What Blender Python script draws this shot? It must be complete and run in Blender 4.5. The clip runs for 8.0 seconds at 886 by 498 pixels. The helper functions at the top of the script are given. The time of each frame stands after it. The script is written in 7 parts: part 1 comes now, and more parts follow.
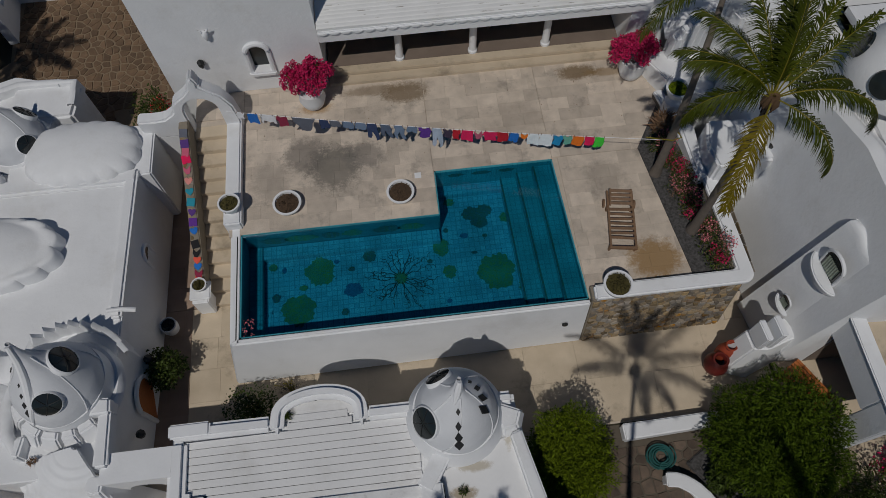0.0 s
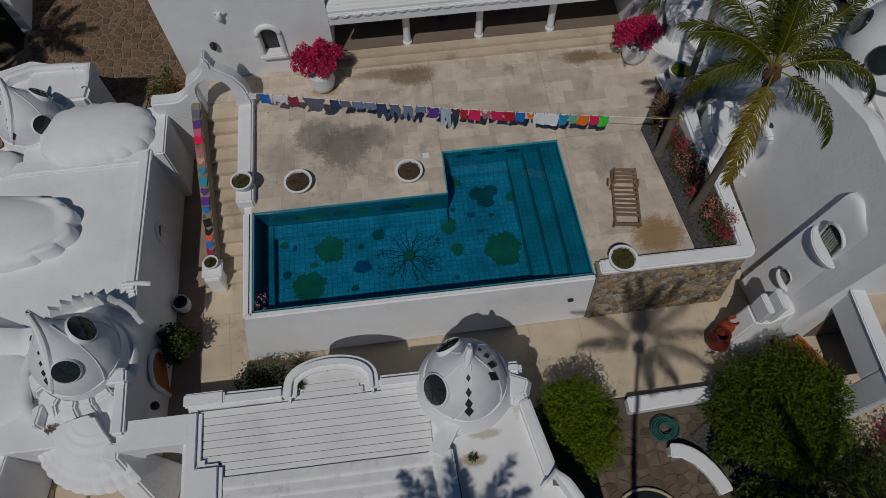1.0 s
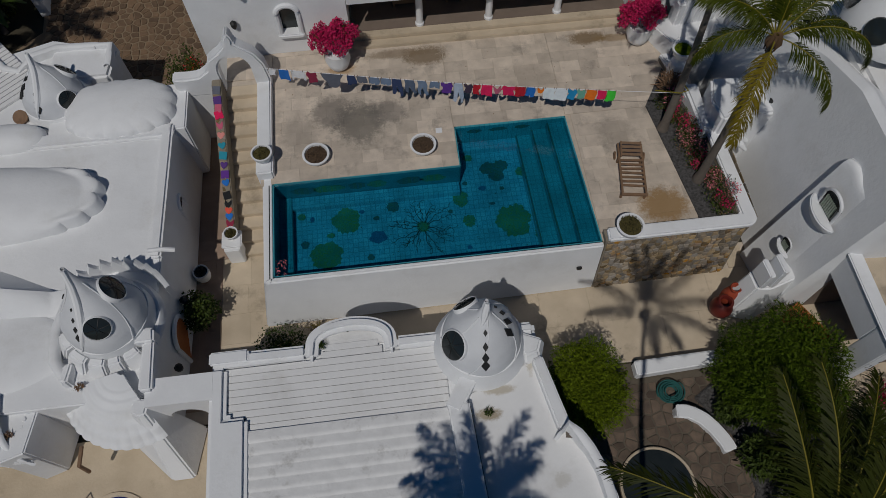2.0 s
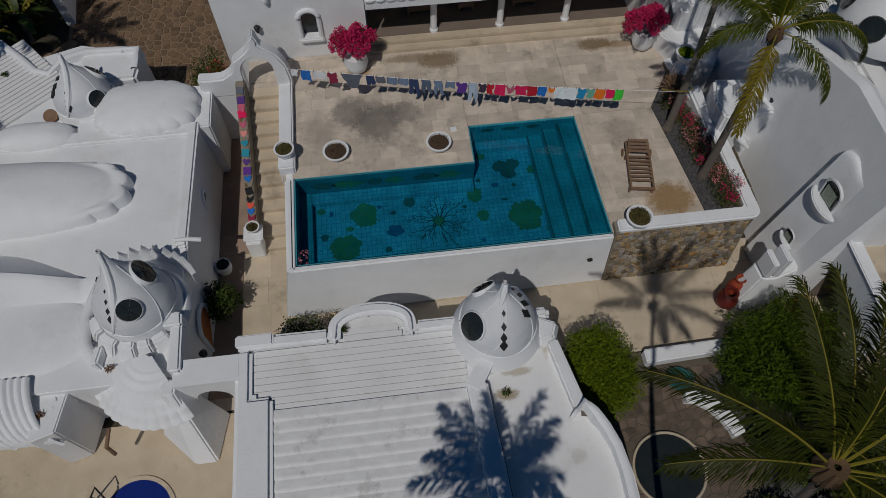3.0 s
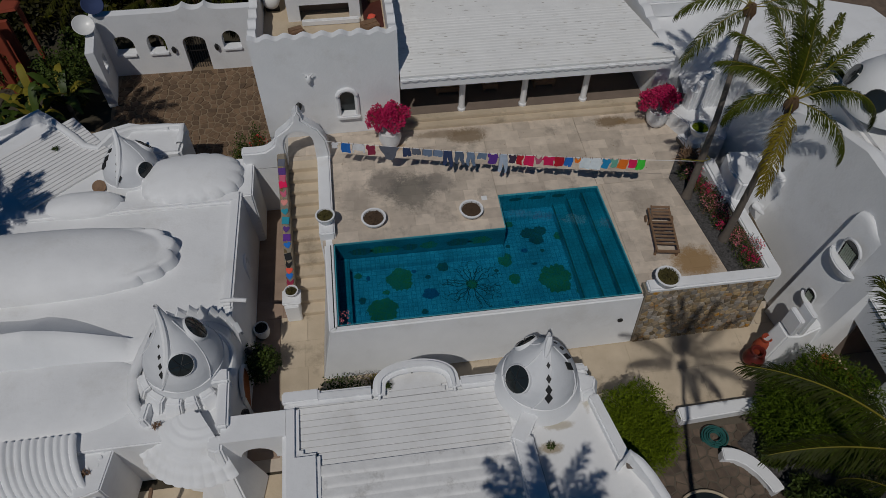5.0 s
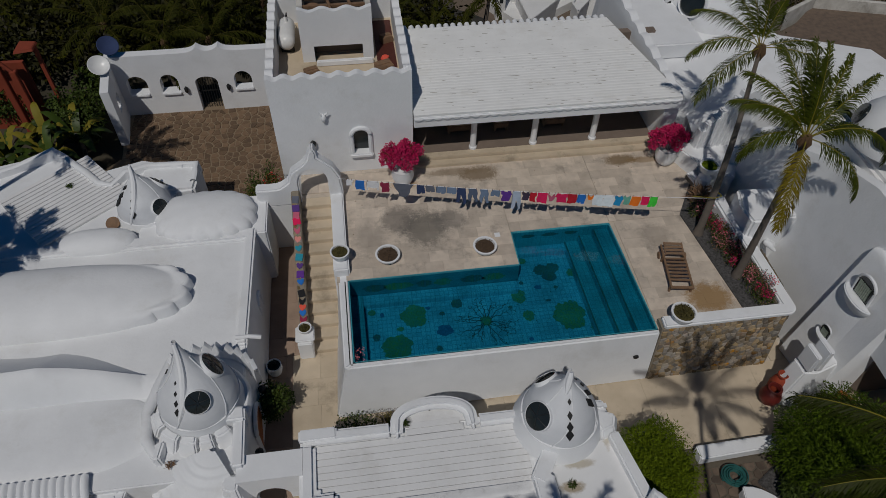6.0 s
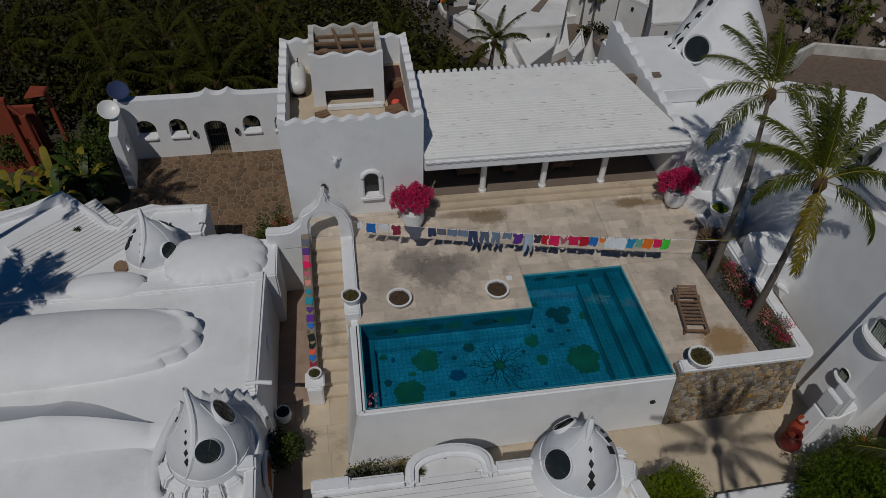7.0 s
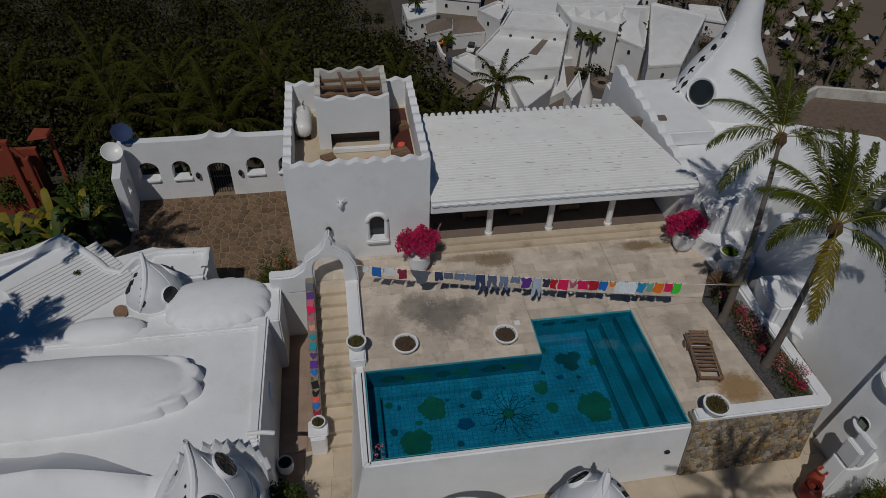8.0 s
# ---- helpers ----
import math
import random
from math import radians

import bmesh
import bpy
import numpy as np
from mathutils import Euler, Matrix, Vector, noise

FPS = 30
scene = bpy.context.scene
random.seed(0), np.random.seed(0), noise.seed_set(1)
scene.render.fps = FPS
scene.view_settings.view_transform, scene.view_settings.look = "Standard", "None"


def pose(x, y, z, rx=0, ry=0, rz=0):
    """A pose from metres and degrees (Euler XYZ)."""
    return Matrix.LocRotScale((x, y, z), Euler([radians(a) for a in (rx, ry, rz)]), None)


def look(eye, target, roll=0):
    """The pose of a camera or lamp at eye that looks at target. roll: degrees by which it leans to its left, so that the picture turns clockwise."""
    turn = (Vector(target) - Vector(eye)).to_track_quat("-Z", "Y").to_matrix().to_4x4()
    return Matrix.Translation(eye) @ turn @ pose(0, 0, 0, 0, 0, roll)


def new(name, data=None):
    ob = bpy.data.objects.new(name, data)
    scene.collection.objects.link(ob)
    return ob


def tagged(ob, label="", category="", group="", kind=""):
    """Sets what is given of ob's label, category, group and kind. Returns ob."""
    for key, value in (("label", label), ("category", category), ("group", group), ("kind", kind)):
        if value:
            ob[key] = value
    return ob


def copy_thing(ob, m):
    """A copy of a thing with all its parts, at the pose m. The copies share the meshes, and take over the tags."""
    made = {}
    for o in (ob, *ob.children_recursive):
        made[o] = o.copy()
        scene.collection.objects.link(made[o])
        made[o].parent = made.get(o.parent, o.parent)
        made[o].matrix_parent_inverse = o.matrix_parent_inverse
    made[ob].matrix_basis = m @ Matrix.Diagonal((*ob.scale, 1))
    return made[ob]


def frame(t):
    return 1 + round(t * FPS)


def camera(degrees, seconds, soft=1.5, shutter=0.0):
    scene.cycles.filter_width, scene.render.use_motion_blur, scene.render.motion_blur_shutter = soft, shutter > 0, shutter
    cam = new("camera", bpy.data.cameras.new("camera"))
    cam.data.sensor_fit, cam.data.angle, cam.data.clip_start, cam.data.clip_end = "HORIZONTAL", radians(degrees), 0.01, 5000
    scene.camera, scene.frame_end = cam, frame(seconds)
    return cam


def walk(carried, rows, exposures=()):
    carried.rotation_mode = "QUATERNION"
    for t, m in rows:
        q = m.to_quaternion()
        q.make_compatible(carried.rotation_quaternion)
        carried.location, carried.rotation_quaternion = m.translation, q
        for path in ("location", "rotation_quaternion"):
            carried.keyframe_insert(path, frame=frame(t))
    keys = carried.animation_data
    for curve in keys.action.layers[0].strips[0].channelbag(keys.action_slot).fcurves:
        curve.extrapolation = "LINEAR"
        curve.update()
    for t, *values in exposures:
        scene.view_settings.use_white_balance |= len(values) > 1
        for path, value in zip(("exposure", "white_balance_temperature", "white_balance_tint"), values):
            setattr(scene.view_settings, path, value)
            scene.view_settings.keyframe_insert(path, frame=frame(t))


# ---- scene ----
cam = camera(65.8, 8.0, soft=0.6)
PATH = [
    (0, (5.199, -6.666, 17.969), (5.279, -5.794, 16.171), -1.6),
    (0.5, (5.037, -7.038, 17.952), (5.118, -6.159, 16.157), -1.5),
    (1, (4.787, -7.57, 17.971), (4.875, -6.684, 16.18), -1.2),
    (1.5, (4.423, -8.205, 18.03), (4.521, -7.312, 16.244), -0.7),
    (3, (3.243, -10.153, 18.229), (3.372, -9.177, 16.487), 0.5),
    (3.5, (2.868, -10.674, 18.264), (3.007, -9.631, 16.564), 0.5),
    (4, (2.412, -11.003, 18.323), (2.569, -9.903, 16.66), 0.9),
    (4.5, (1.976, -11.171, 18.353), (2.15, -10.02, 16.727), 1.2),
    (6, (0.882, -11.256, 18.259), (1.099, -9.97, 16.742), 1.9),
    (6.5, (0.62, -11.193, 18.188), (0.849, -9.859, 16.716), 2.0),
    (7, (0.337, -11.029, 18.126), (0.579, -9.655, 16.693), 2.1),
    (7.5, (0.181, -10.797, 18.058), (0.431, -9.383, 16.666), 2.1),
    (8, (0.078, -10.566, 17.979), (0.337, -9.115, 16.626), 2.2),
]
walk(cam, [(t, look(eye, target, roll)) for t, eye, target, roll in PATH])

# ---- light ----
SUN_WAY = Vector((0.285, 0.585, -1.0)).normalized()
world = bpy.data.worlds.new("world")
scene.world = world
world.use_nodes = True
_nt = world.node_tree
_sky = _nt.nodes.new("ShaderNodeTexSky")
_sky.sky_type = "NISHITA"
_sky.sun_disc = False
_sky.sun_elevation = math.asin(-SUN_WAY.z)
_sky.sun_rotation = math.atan2(-SUN_WAY.x, -SUN_WAY.y)
_sky.air_density, _sky.dust_density, _sky.ozone_density = 0.8, 0.0, 4.0
_deep = _nt.nodes.new("ShaderNodeHueSaturation")
_deep.inputs["Saturation"].default_value = 1.35
_nt.links.new(_sky.outputs[0], _deep.inputs["Color"])
_nt.links.new(_deep.outputs[0], _nt.nodes["Background"].inputs[0])
_nt.nodes["Background"].inputs[1].default_value = 0.055
sun_lamp = new("sun", bpy.data.lights.new("sun", "SUN"))
sun_lamp.data.energy, sun_lamp.data.angle, sun_lamp.data.color = 5.0, radians(0.6), (1.0, 0.965, 0.91)
sun_lamp.rotation_mode = "QUATERNION"
sun_lamp.rotation_quaternion = SUN_WAY.to_track_quat("-Z", "Y")
sun_lamp.location = (-10, -25, 40)
scene.view_settings.exposure = -1.55

# ---- materials ----
def material(name, base, second=None, rough=0.8, metal=0.0, scale=3.0, fine=40.0, mix=0.5, bump=0.15, bump_scale=None, dirt=None, dirt_amount=0.0, spread=0.0, coat=0.0, gloss=0.5, hues=0.0):
    """Two-scale mottled paint, plaster, stone or leaf; dirt: a third colour in blotches; spread: brightness by object."""
    m = bpy.data.materials.new(name)
    m.use_nodes = True
    nt = m.node_tree
    n, l = nt.nodes, nt.links
    bsdf = n["Principled BSDF"]
    bsdf.inputs["Roughness"].default_value = rough
    bsdf.inputs["Metallic"].default_value = metal
    bsdf.inputs["Coat Weight"].default_value = coat
    bsdf.inputs["Specular IOR Level"].default_value = gloss
    geo = n.new("ShaderNodeTexCoord")
    where = n.new("ShaderNodeNewGeometry").outputs["Position"]
    big = n.new("ShaderNodeTexNoise")
    big.inputs["Scale"].default_value, big.inputs["Detail"].default_value = scale, 5
    l.new(where, big.inputs["Vector"])
    small = n.new("ShaderNodeTexNoise")
    small.inputs["Scale"].default_value, small.inputs["Detail"].default_value = fine, 4
    l.new(where, small.inputs["Vector"])
    second = second or tuple(c * 0.8 for c in base)
    mixer = n.new("ShaderNodeMix")
    mixer.data_type = "RGBA"
    mixer.inputs[6].default_value, mixer.inputs[7].default_value = (*base, 1), (*second, 1)
    add = n.new("ShaderNodeMath")
    add.operation = "MULTIPLY_ADD"
    ramp = n.new("ShaderNodeMapRange")
    ramp.inputs[1].default_value, ramp.inputs[2].default_value = 0.3, 0.75
    ramp.inputs[4].default_value = mix
    l.new(big.outputs["Fac"], ramp.inputs[0])
    add.inputs[1].default_value = 0.35 * mix
    l.new(small.outputs["Fac"], add.inputs[0])
    l.new(ramp.outputs[0], add.inputs[2])
    l.new(add.outputs[0], mixer.inputs[0])
    out = mixer.outputs[2]
    if dirt:
        spots = n.new("ShaderNodeTexNoise")
        spots.inputs["Scale"].default_value, spots.inputs["Detail"].default_value, spots.inputs["Roughness"].default_value = scale * 0.55, 8, 0.7
        l.new(where, spots.inputs["Vector"])
        edge = n.new("ShaderNodeMapRange")
        edge.inputs[1].default_value, edge.inputs[2].default_value, edge.inputs[4].default_value = 0.54, 0.72, dirt_amount
        l.new(spots.outputs["Fac"], edge.inputs[0])
        stain = n.new("ShaderNodeMix")
        stain.data_type = "RGBA"
        stain.inputs[7].default_value = (*dirt, 1)
        l.new(edge.outputs[0], stain.inputs[0])
        l.new(out, stain.inputs[6])
        out = stain.outputs[2]
    if spread:
        info = n.new("ShaderNodeObjectInfo")
        isle = n.new("ShaderNodeNewGeometry")
        both = n.new("ShaderNodeMath")
        both.operation = "ADD"
        l.new(info.outputs["Random"], both.inputs[0])
        l.new(isle.outputs["Random Per Island"], both.inputs[1])
        frac = n.new("ShaderNodeMath")
        frac.operation = "FRACT"
        l.new(both.outputs[0], frac.inputs[0])
        span = n.new("ShaderNodeMapRange")
        span.inputs[3].default_value, span.inputs[4].default_value = 1 - spread, 1 + spread
        l.new(frac.outputs[0], span.inputs[0])
        vary = n.new("ShaderNodeHueSaturation")
        l.new(span.outputs[0], vary.inputs["Value"])
        if hues:
            tone = n.new("ShaderNodeMapRange")
            tone.inputs[3].default_value, tone.inputs[4].default_value = 1 + hues, 1 - hues
            wide = n.new("ShaderNodeMath")
            wide.operation = "MULTIPLY"
            wide.inputs[1].default_value = 7.31
            part_of = n.new("ShaderNodeMath")
            part_of.operation = "FRACT"
            l.new(frac.outputs[0], wide.inputs[0])
            l.new(wide.outputs[0], part_of.inputs[0])
            l.new(part_of.outputs[0], tone.inputs[0])
            l.new(tone.outputs[0], vary.inputs["Saturation"])
        l.new(out, vary.inputs["Color"])
        out = vary.outputs["Color"]
    l.new(out, bsdf.inputs["Base Color"])
    if bump:
        relief = n.new("ShaderNodeTexNoise")
        relief.inputs["Scale"].default_value, relief.inputs["Detail"].default_value = bump_scale or fine, 6
        l.new(where, relief.inputs["Vector"])
        b = n.new("ShaderNodeBump")
        b.inputs["Strength"].default_value, b.inputs["Distance"].default_value = bump, 0.03
        l.new(relief.outputs["Fac"], b.inputs["Height"])
        l.new(b.outputs["Normal"], bsdf.inputs["Normal"])
    return m


STUCCO = material("white_stucco", (0.79, 0.80, 0.815), (0.68, 0.69, 0.705), 0.75, scale=1.3, fine=22, mix=0.5, bump=0.25, bump_scale=9, dirt=(0.50, 0.48, 0.44), dirt_amount=0.28)
DOME_GREY = material("grey_dome_plaster", (0.66, 0.675, 0.70), (0.55, 0.565, 0.59), 0.6, scale=1.6, fine=24, mix=0.6, bump=0.2, bump_scale=10, dirt=(0.42, 0.41, 0.39), dirt_amount=0.35)
ROOF_WHITE = material("white_roof_coat", (0.80, 0.80, 0.80), (0.68, 0.68, 0.68), 0.7, scale=1.0, fine=14, mix=0.6, bump=0.2, bump_scale=7, dirt=(0.45, 0.42, 0.37), dirt_amount=0.35)
def stained(m, spots):
    """Lays soaked-in stains over a material: (x, y, rx, ry, colour, strength), uneven at the edge."""
    n, l = m.node_tree.nodes, m.node_tree.links
    bsdf = n["Principled BSDF"]
    where = n.new("ShaderNodeNewGeometry").outputs["Position"]
    rag = n.new("ShaderNodeTexNoise")
    rag.inputs["Scale"].default_value, rag.inputs["Detail"].default_value, rag.inputs["Roughness"].default_value = 4.2, 10, 0.88
    l.new(where, rag.inputs["Vector"])
    out = bsdf.inputs["Base Color"].links[0].from_socket
    for x, y, rx, ry, colour, strength in spots:
        off = n.new("ShaderNodeVectorMath")
        off.operation = "MULTIPLY_ADD"
        off.inputs[1].default_value, off.inputs[2].default_value = (1 / rx, 1 / ry, 0), (-x / rx, -y / ry, 0)
        l.new(where, off.inputs[0])
        far = n.new("ShaderNodeVectorMath")
        far.operation = "LENGTH"
        l.new(off.outputs[0], far.inputs[0])
        push = n.new("ShaderNodeMath")
        push.operation = "MULTIPLY_ADD"
        push.inputs[1].default_value = 2.2
        l.new(rag.outputs["Fac"], push.inputs[0])
        l.new(far.outputs["Value"], push.inputs[2])
        edge = n.new("ShaderNodeMapRange")
        edge.inputs[1].default_value, edge.inputs[2].default_value, edge.inputs[3].default_value, edge.inputs[4].default_value = 1.7, 2.12, strength, 0.0
        l.new(push.outputs[0], edge.inputs[0])
        mixer = n.new("ShaderNodeMix")
        mixer.data_type = "RGBA"
        mixer.inputs[7].default_value = (*colour, 1)
        l.new(edge.outputs[0], mixer.inputs[0])
        l.new(out, mixer.inputs[6])
        out = mixer.outputs[2]
    l.new(out, bsdf.inputs["Base Color"])
    return m


stained(ROOF_WHITE, [(5.7, -4.75, 0.4, 0.2, (0.28, 0.20, 0.09), 0.75), (6.1, -4.15, 0.5, 0.15, (0.34, 0.27, 0.15), 0.6), (7.3, -6.6, 0.25, 0.2, (0.40, 0.37, 0.30), 0.35), (7.0, -3.3, 0.12, 0.6, (0.32, 0.25, 0.12), 0.5), (1.5, -2.3, 0.2, 0.2, (0.12, 0.11, 0.10), 0.6)])
PAVER = material("travertine", (0.66, 0.565, 0.465), (0.50, 0.425, 0.35), 0.7, scale=2.4, fine=26, mix=1.0, bump=0.45, dirt=(0.27, 0.235, 0.20), dirt_amount=0.8, spread=0.14)
stained(PAVER, [(5.4, 7.9, 0.9, 0.5, (0.17, 0.115, 0.06), 0.8), (4.4, 8.1, 1.2, 0.25, (0.2, 0.14, 0.08), 0.6), (11.2, 8.0, 0.8, 0.35, (0.17, 0.11, 0.05), 0.85), (12.2, 7.9, 0.9, 0.2, (0.24, 0.15, 0.06), 0.6),
                (12.05, 1.0, 0.9, 0.75, (0.30, 0.18, 0.07), 0.9), (3.0, 5.3, 1.0, 1.0, (0.13, 0.12, 0.10), 0.75), (2.1, 5.8, 0.8, 0.8, (0.14, 0.125, 0.11), 0.65), (3.9, 5.6, 0.8, 0.6, (0.15, 0.135, 0.12), 0.6), (1.0, 5.0, 0.7, 0.9, (0.22, 0.19, 0.16), 0.4), (11.2, 3.9, 0.7, 0.8, (0.26, 0.22, 0.18), 0.4), (8.6, 6.4, 1.4, 0.7, (0.30, 0.25, 0.2), 0.3), (2.5, 7.6, 0.6, 0.25, (0.36, 0.2, 0.06), 0.6)])
JOINT = material("mortar_joint", (0.56, 0.48, 0.395), (0.40, 0.34, 0.28), 0.9, scale=5)
PATH_STONE = material("walkway_stone", (0.60, 0.50, 0.375), (0.47, 0.385, 0.28), 0.75, scale=1.5, fine=40, mix=0.85, bump=0.3, dirt=(0.22, 0.18, 0.13), dirt_amount=0.75, spread=0.06)
FLAG = material("flagstone", (0.185, 0.115, 0.066), (0.105, 0.066, 0.04), 0.85, scale=4, fine=40, mix=0.7, bump=0.4, spread=0.3)
GARDEN_FLAG = material("garden_flagstone", (0.165, 0.118, 0.085), (0.085, 0.064, 0.05), 0.9, scale=4, fine=40, mix=0.8, bump=0.5, spread=0.35)
GARDEN_JOINT = material("garden_joint", (0.12, 0.10, 0.075), (0.08, 0.065, 0.05), 0.95, scale=6)
ROOF_STAINED = material("weathered_roof_coat", (0.80, 0.80, 0.80), (0.66, 0.66, 0.66), 0.75, scale=3.5, fine=16, mix=0.7, bump=0.35, bump_scale=6, dirt=(0.34, 0.33, 0.31), dirt_amount=0.75)
OLD_PLASTER = material("bare_old_plaster", (0.62, 0.60, 0.56), (0.42, 0.40, 0.36), 0.9, scale=2.2, fine=18, mix=0.9, bump=0.4, dirt=(0.22, 0.20, 0.17), dirt_amount=0.8)
PATIO = material("patio_stone", (0.60, 0.50, 0.37), (0.47, 0.38, 0.27), 0.8, scale=1.2, fine=12, mix=0.9, bump=0.3, dirt=(0.30, 0.24, 0.16), dirt_amount=0.85)
FLAG_JOINT = material("flagstone_joint", (0.25, 0.185, 0.12), (0.18, 0.13, 0.085), 0.95, scale=6)
RUBBLE = material("rubble_stone", (0.33, 0.26, 0.175), (0.20, 0.165, 0.125), 0.85, scale=4, fine=40, mix=0.9, bump=0.6, spread=0.5, dirt=(0.36, 0.17, 0.05), dirt_amount=0.85, hues=0.55)
MORTAR = material("rubble_mortar", (0.26, 0.225, 0.175), (0.18, 0.155, 0.12), 0.95, scale=6, bump=0.4)
SOIL = material("dark_gravel", (0.12, 0.115, 0.115), (0.03, 0.028, 0.027), 0.95, scale=14, fine=50, mix=0.9, bump=0.9, bump_scale=45)
EARTH = material("hill_earth", (0.075, 0.058, 0.040), (0.035, 0.032, 0.018), 0.95, scale=0.6, fine=8, mix=0.9, bump=0.6, bump_scale=3, dirt=(0.03, 0.035, 0.015), dirt_amount=0.6)
DARK = material("dark_glass", (0.015, 0.02, 0.022), (0.03, 0.035, 0.035), 0.12, scale=3, bump=0.0)
IRON = material("black_iron", (0.02, 0.02, 0.02), (0.04, 0.04, 0.04), 0.5, metal=0.4, bump=0.1)
# Brown darkened for the shade inside rooms; also far roofs and stonework.
INNER = material("dark_brown_finish", (0.20, 0.155, 0.125), (0.13, 0.10, 0.08), 0.85, scale=2)
TEAK = material("weathered_teak", (0.25, 0.145, 0.08), (0.14, 0.085, 0.05), 0.7, scale=6, fine=60, mix=0.8, bump=0.3)
OCHRE_WOOD = material("orange_wood", (0.42, 0.13, 0.03), (0.28, 0.08, 0.02), 0.55, scale=6, fine=60, bump=0.2)
CLAY = material("terracotta", (0.36, 0.055, 0.02), (0.22, 0.035, 0.015), 0.7, scale=5, fine=40, bump=0.3)
# Dark red clay, lowered further for the bay's shade over the jar.
DARK_CLAY = material("shaded_red_clay", (0.15, 0.018, 0.012), (0.09, 0.012, 0.01), 0.5, scale=5, fine=40, bump=0.2)
PINK = material("magenta_blossom", (0.52, 0.003, 0.09), (0.34, 0.002, 0.055), 0.7, scale=9, bump=0, spread=0.35)
RED_BLOOM = material("red_blossom", (0.55, 0.03, 0.02), (0.35, 0.015, 0.015), 0.6, scale=9, bump=0, spread=0.3)
ROSE = material("pink_blossom", (0.70, 0.24, 0.27), (0.55, 0.10, 0.14), 0.6, scale=9, bump=0, spread=0.35)
LEAF = material("dark_leaf", (0.05, 0.075, 0.012), (0.03, 0.045, 0.008), 0.6, scale=3, bump=0, spread=0.4, gloss=0.2)
BAMBOO = material("bamboo_leaf", (0.115, 0.155, 0.006), (0.07, 0.105, 0.004), 0.6, scale=2, bump=0, spread=0.35, gloss=0.12)
FROND = material("palm_leaf", (0.062, 0.076, 0.004), (0.028, 0.038, 0.002), 0.55, scale=1.2, mix=0.8, bump=0, spread=0.22, gloss=0.14)
# Rib colour lowered so the crowns in the woods look dim.
RIB_DARK = material("darkened_palm_rib", (0.07, 0.06, 0.012), (0.045, 0.04, 0.008), 0.7, scale=5, bump=0, gloss=0.1)
BANANA = material("banana_leaf", (0.036, 0.060, 0.006), (0.022, 0.038, 0.004), 0.5, scale=3, bump=0, spread=0.35, gloss=0.3)
BAMBOO_DEEP = material("deep_bamboo_leaf", (0.060, 0.095, 0.005), (0.036, 0.06, 0.003), 0.6, scale=2, bump=0, spread=0.4, gloss=0.12)
# Palm leaf with the backlit garden crowns' shade lowered into its colour.
FROND_DEEP = material("shaded_palm_leaf", (0.036, 0.044, 0.003), (0.014, 0.019, 0.002), 0.55, scale=1.2, mix=0.8, bump=0, spread=0.2, gloss=0.12)
# Palm leaf with the dimness of the woods put into its colour.
FROND_DARK = material("darkened_palm_leaf", (0.046, 0.050, 0.006), (0.018, 0.021, 0.003), 0.7, scale=0.6, mix=0.9, bump=0, spread=0.35, gloss=0.06)
FROND_YELLOW = material("yellowing_palm_leaf", (0.16, 0.12, 0.006), (0.085, 0.065, 0.004), 0.6, scale=2, bump=0, spread=0.2, gloss=0.12)
HUSK = material("palm_husk", (0.13, 0.075, 0.035), (0.07, 0.04, 0.02), 0.9, scale=8, fine=60, bump=0.4)
RIB = material("palm_rib", (0.20, 0.17, 0.02), (0.14, 0.11, 0.015), 0.6, scale=5, bump=0, gloss=0.15)
TRUNK = material("palm_trunk", (0.15, 0.125, 0.105), (0.09, 0.075, 0.06), 0.9, scale=5, fine=30, bump=0.6, bump_scale=14)
JUNGLE = material("jungle_leaf", (0.040, 0.038, 0.013), (0.017, 0.018, 0.006), 0.8, scale=0.4, mix=0.9, bump=0, spread=0.85, gloss=0.05, hues=0.45)
DRY_SOIL = material("dry_soil", (0.115, 0.072, 0.042), (0.055, 0.034, 0.02), 0.95, scale=16, fine=90, mix=0.9, bump=0.8, bump_scale=60)
CACTUS = material("moss_fill", (0.10, 0.085, 0.02), (0.05, 0.04, 0.01), 0.9, scale=20, fine=90, mix=0.9, bump=0.8, bump_scale=60)
ASPHALT = material("worn_asphalt", (0.085, 0.07, 0.06), (0.06, 0.05, 0.043), 0.9, scale=0.3, fine=4, bump=0.1)
SAND = material("beach_sand", (0.155, 0.118, 0.088), (0.105, 0.08, 0.06), 0.95, scale=0.08, fine=1.5, bump=0.1)
CURTAIN = material("striped_curtain", (0.42, 0.46, 0.38), (0.25, 0.29, 0.23), 0.8, scale=9, fine=40, mix=0.9, bump=0)
ENAMEL = material("white_enamel", (0.75, 0.75, 0.74), (0.66, 0.66, 0.65), 0.35, scale=4, bump=0.02)


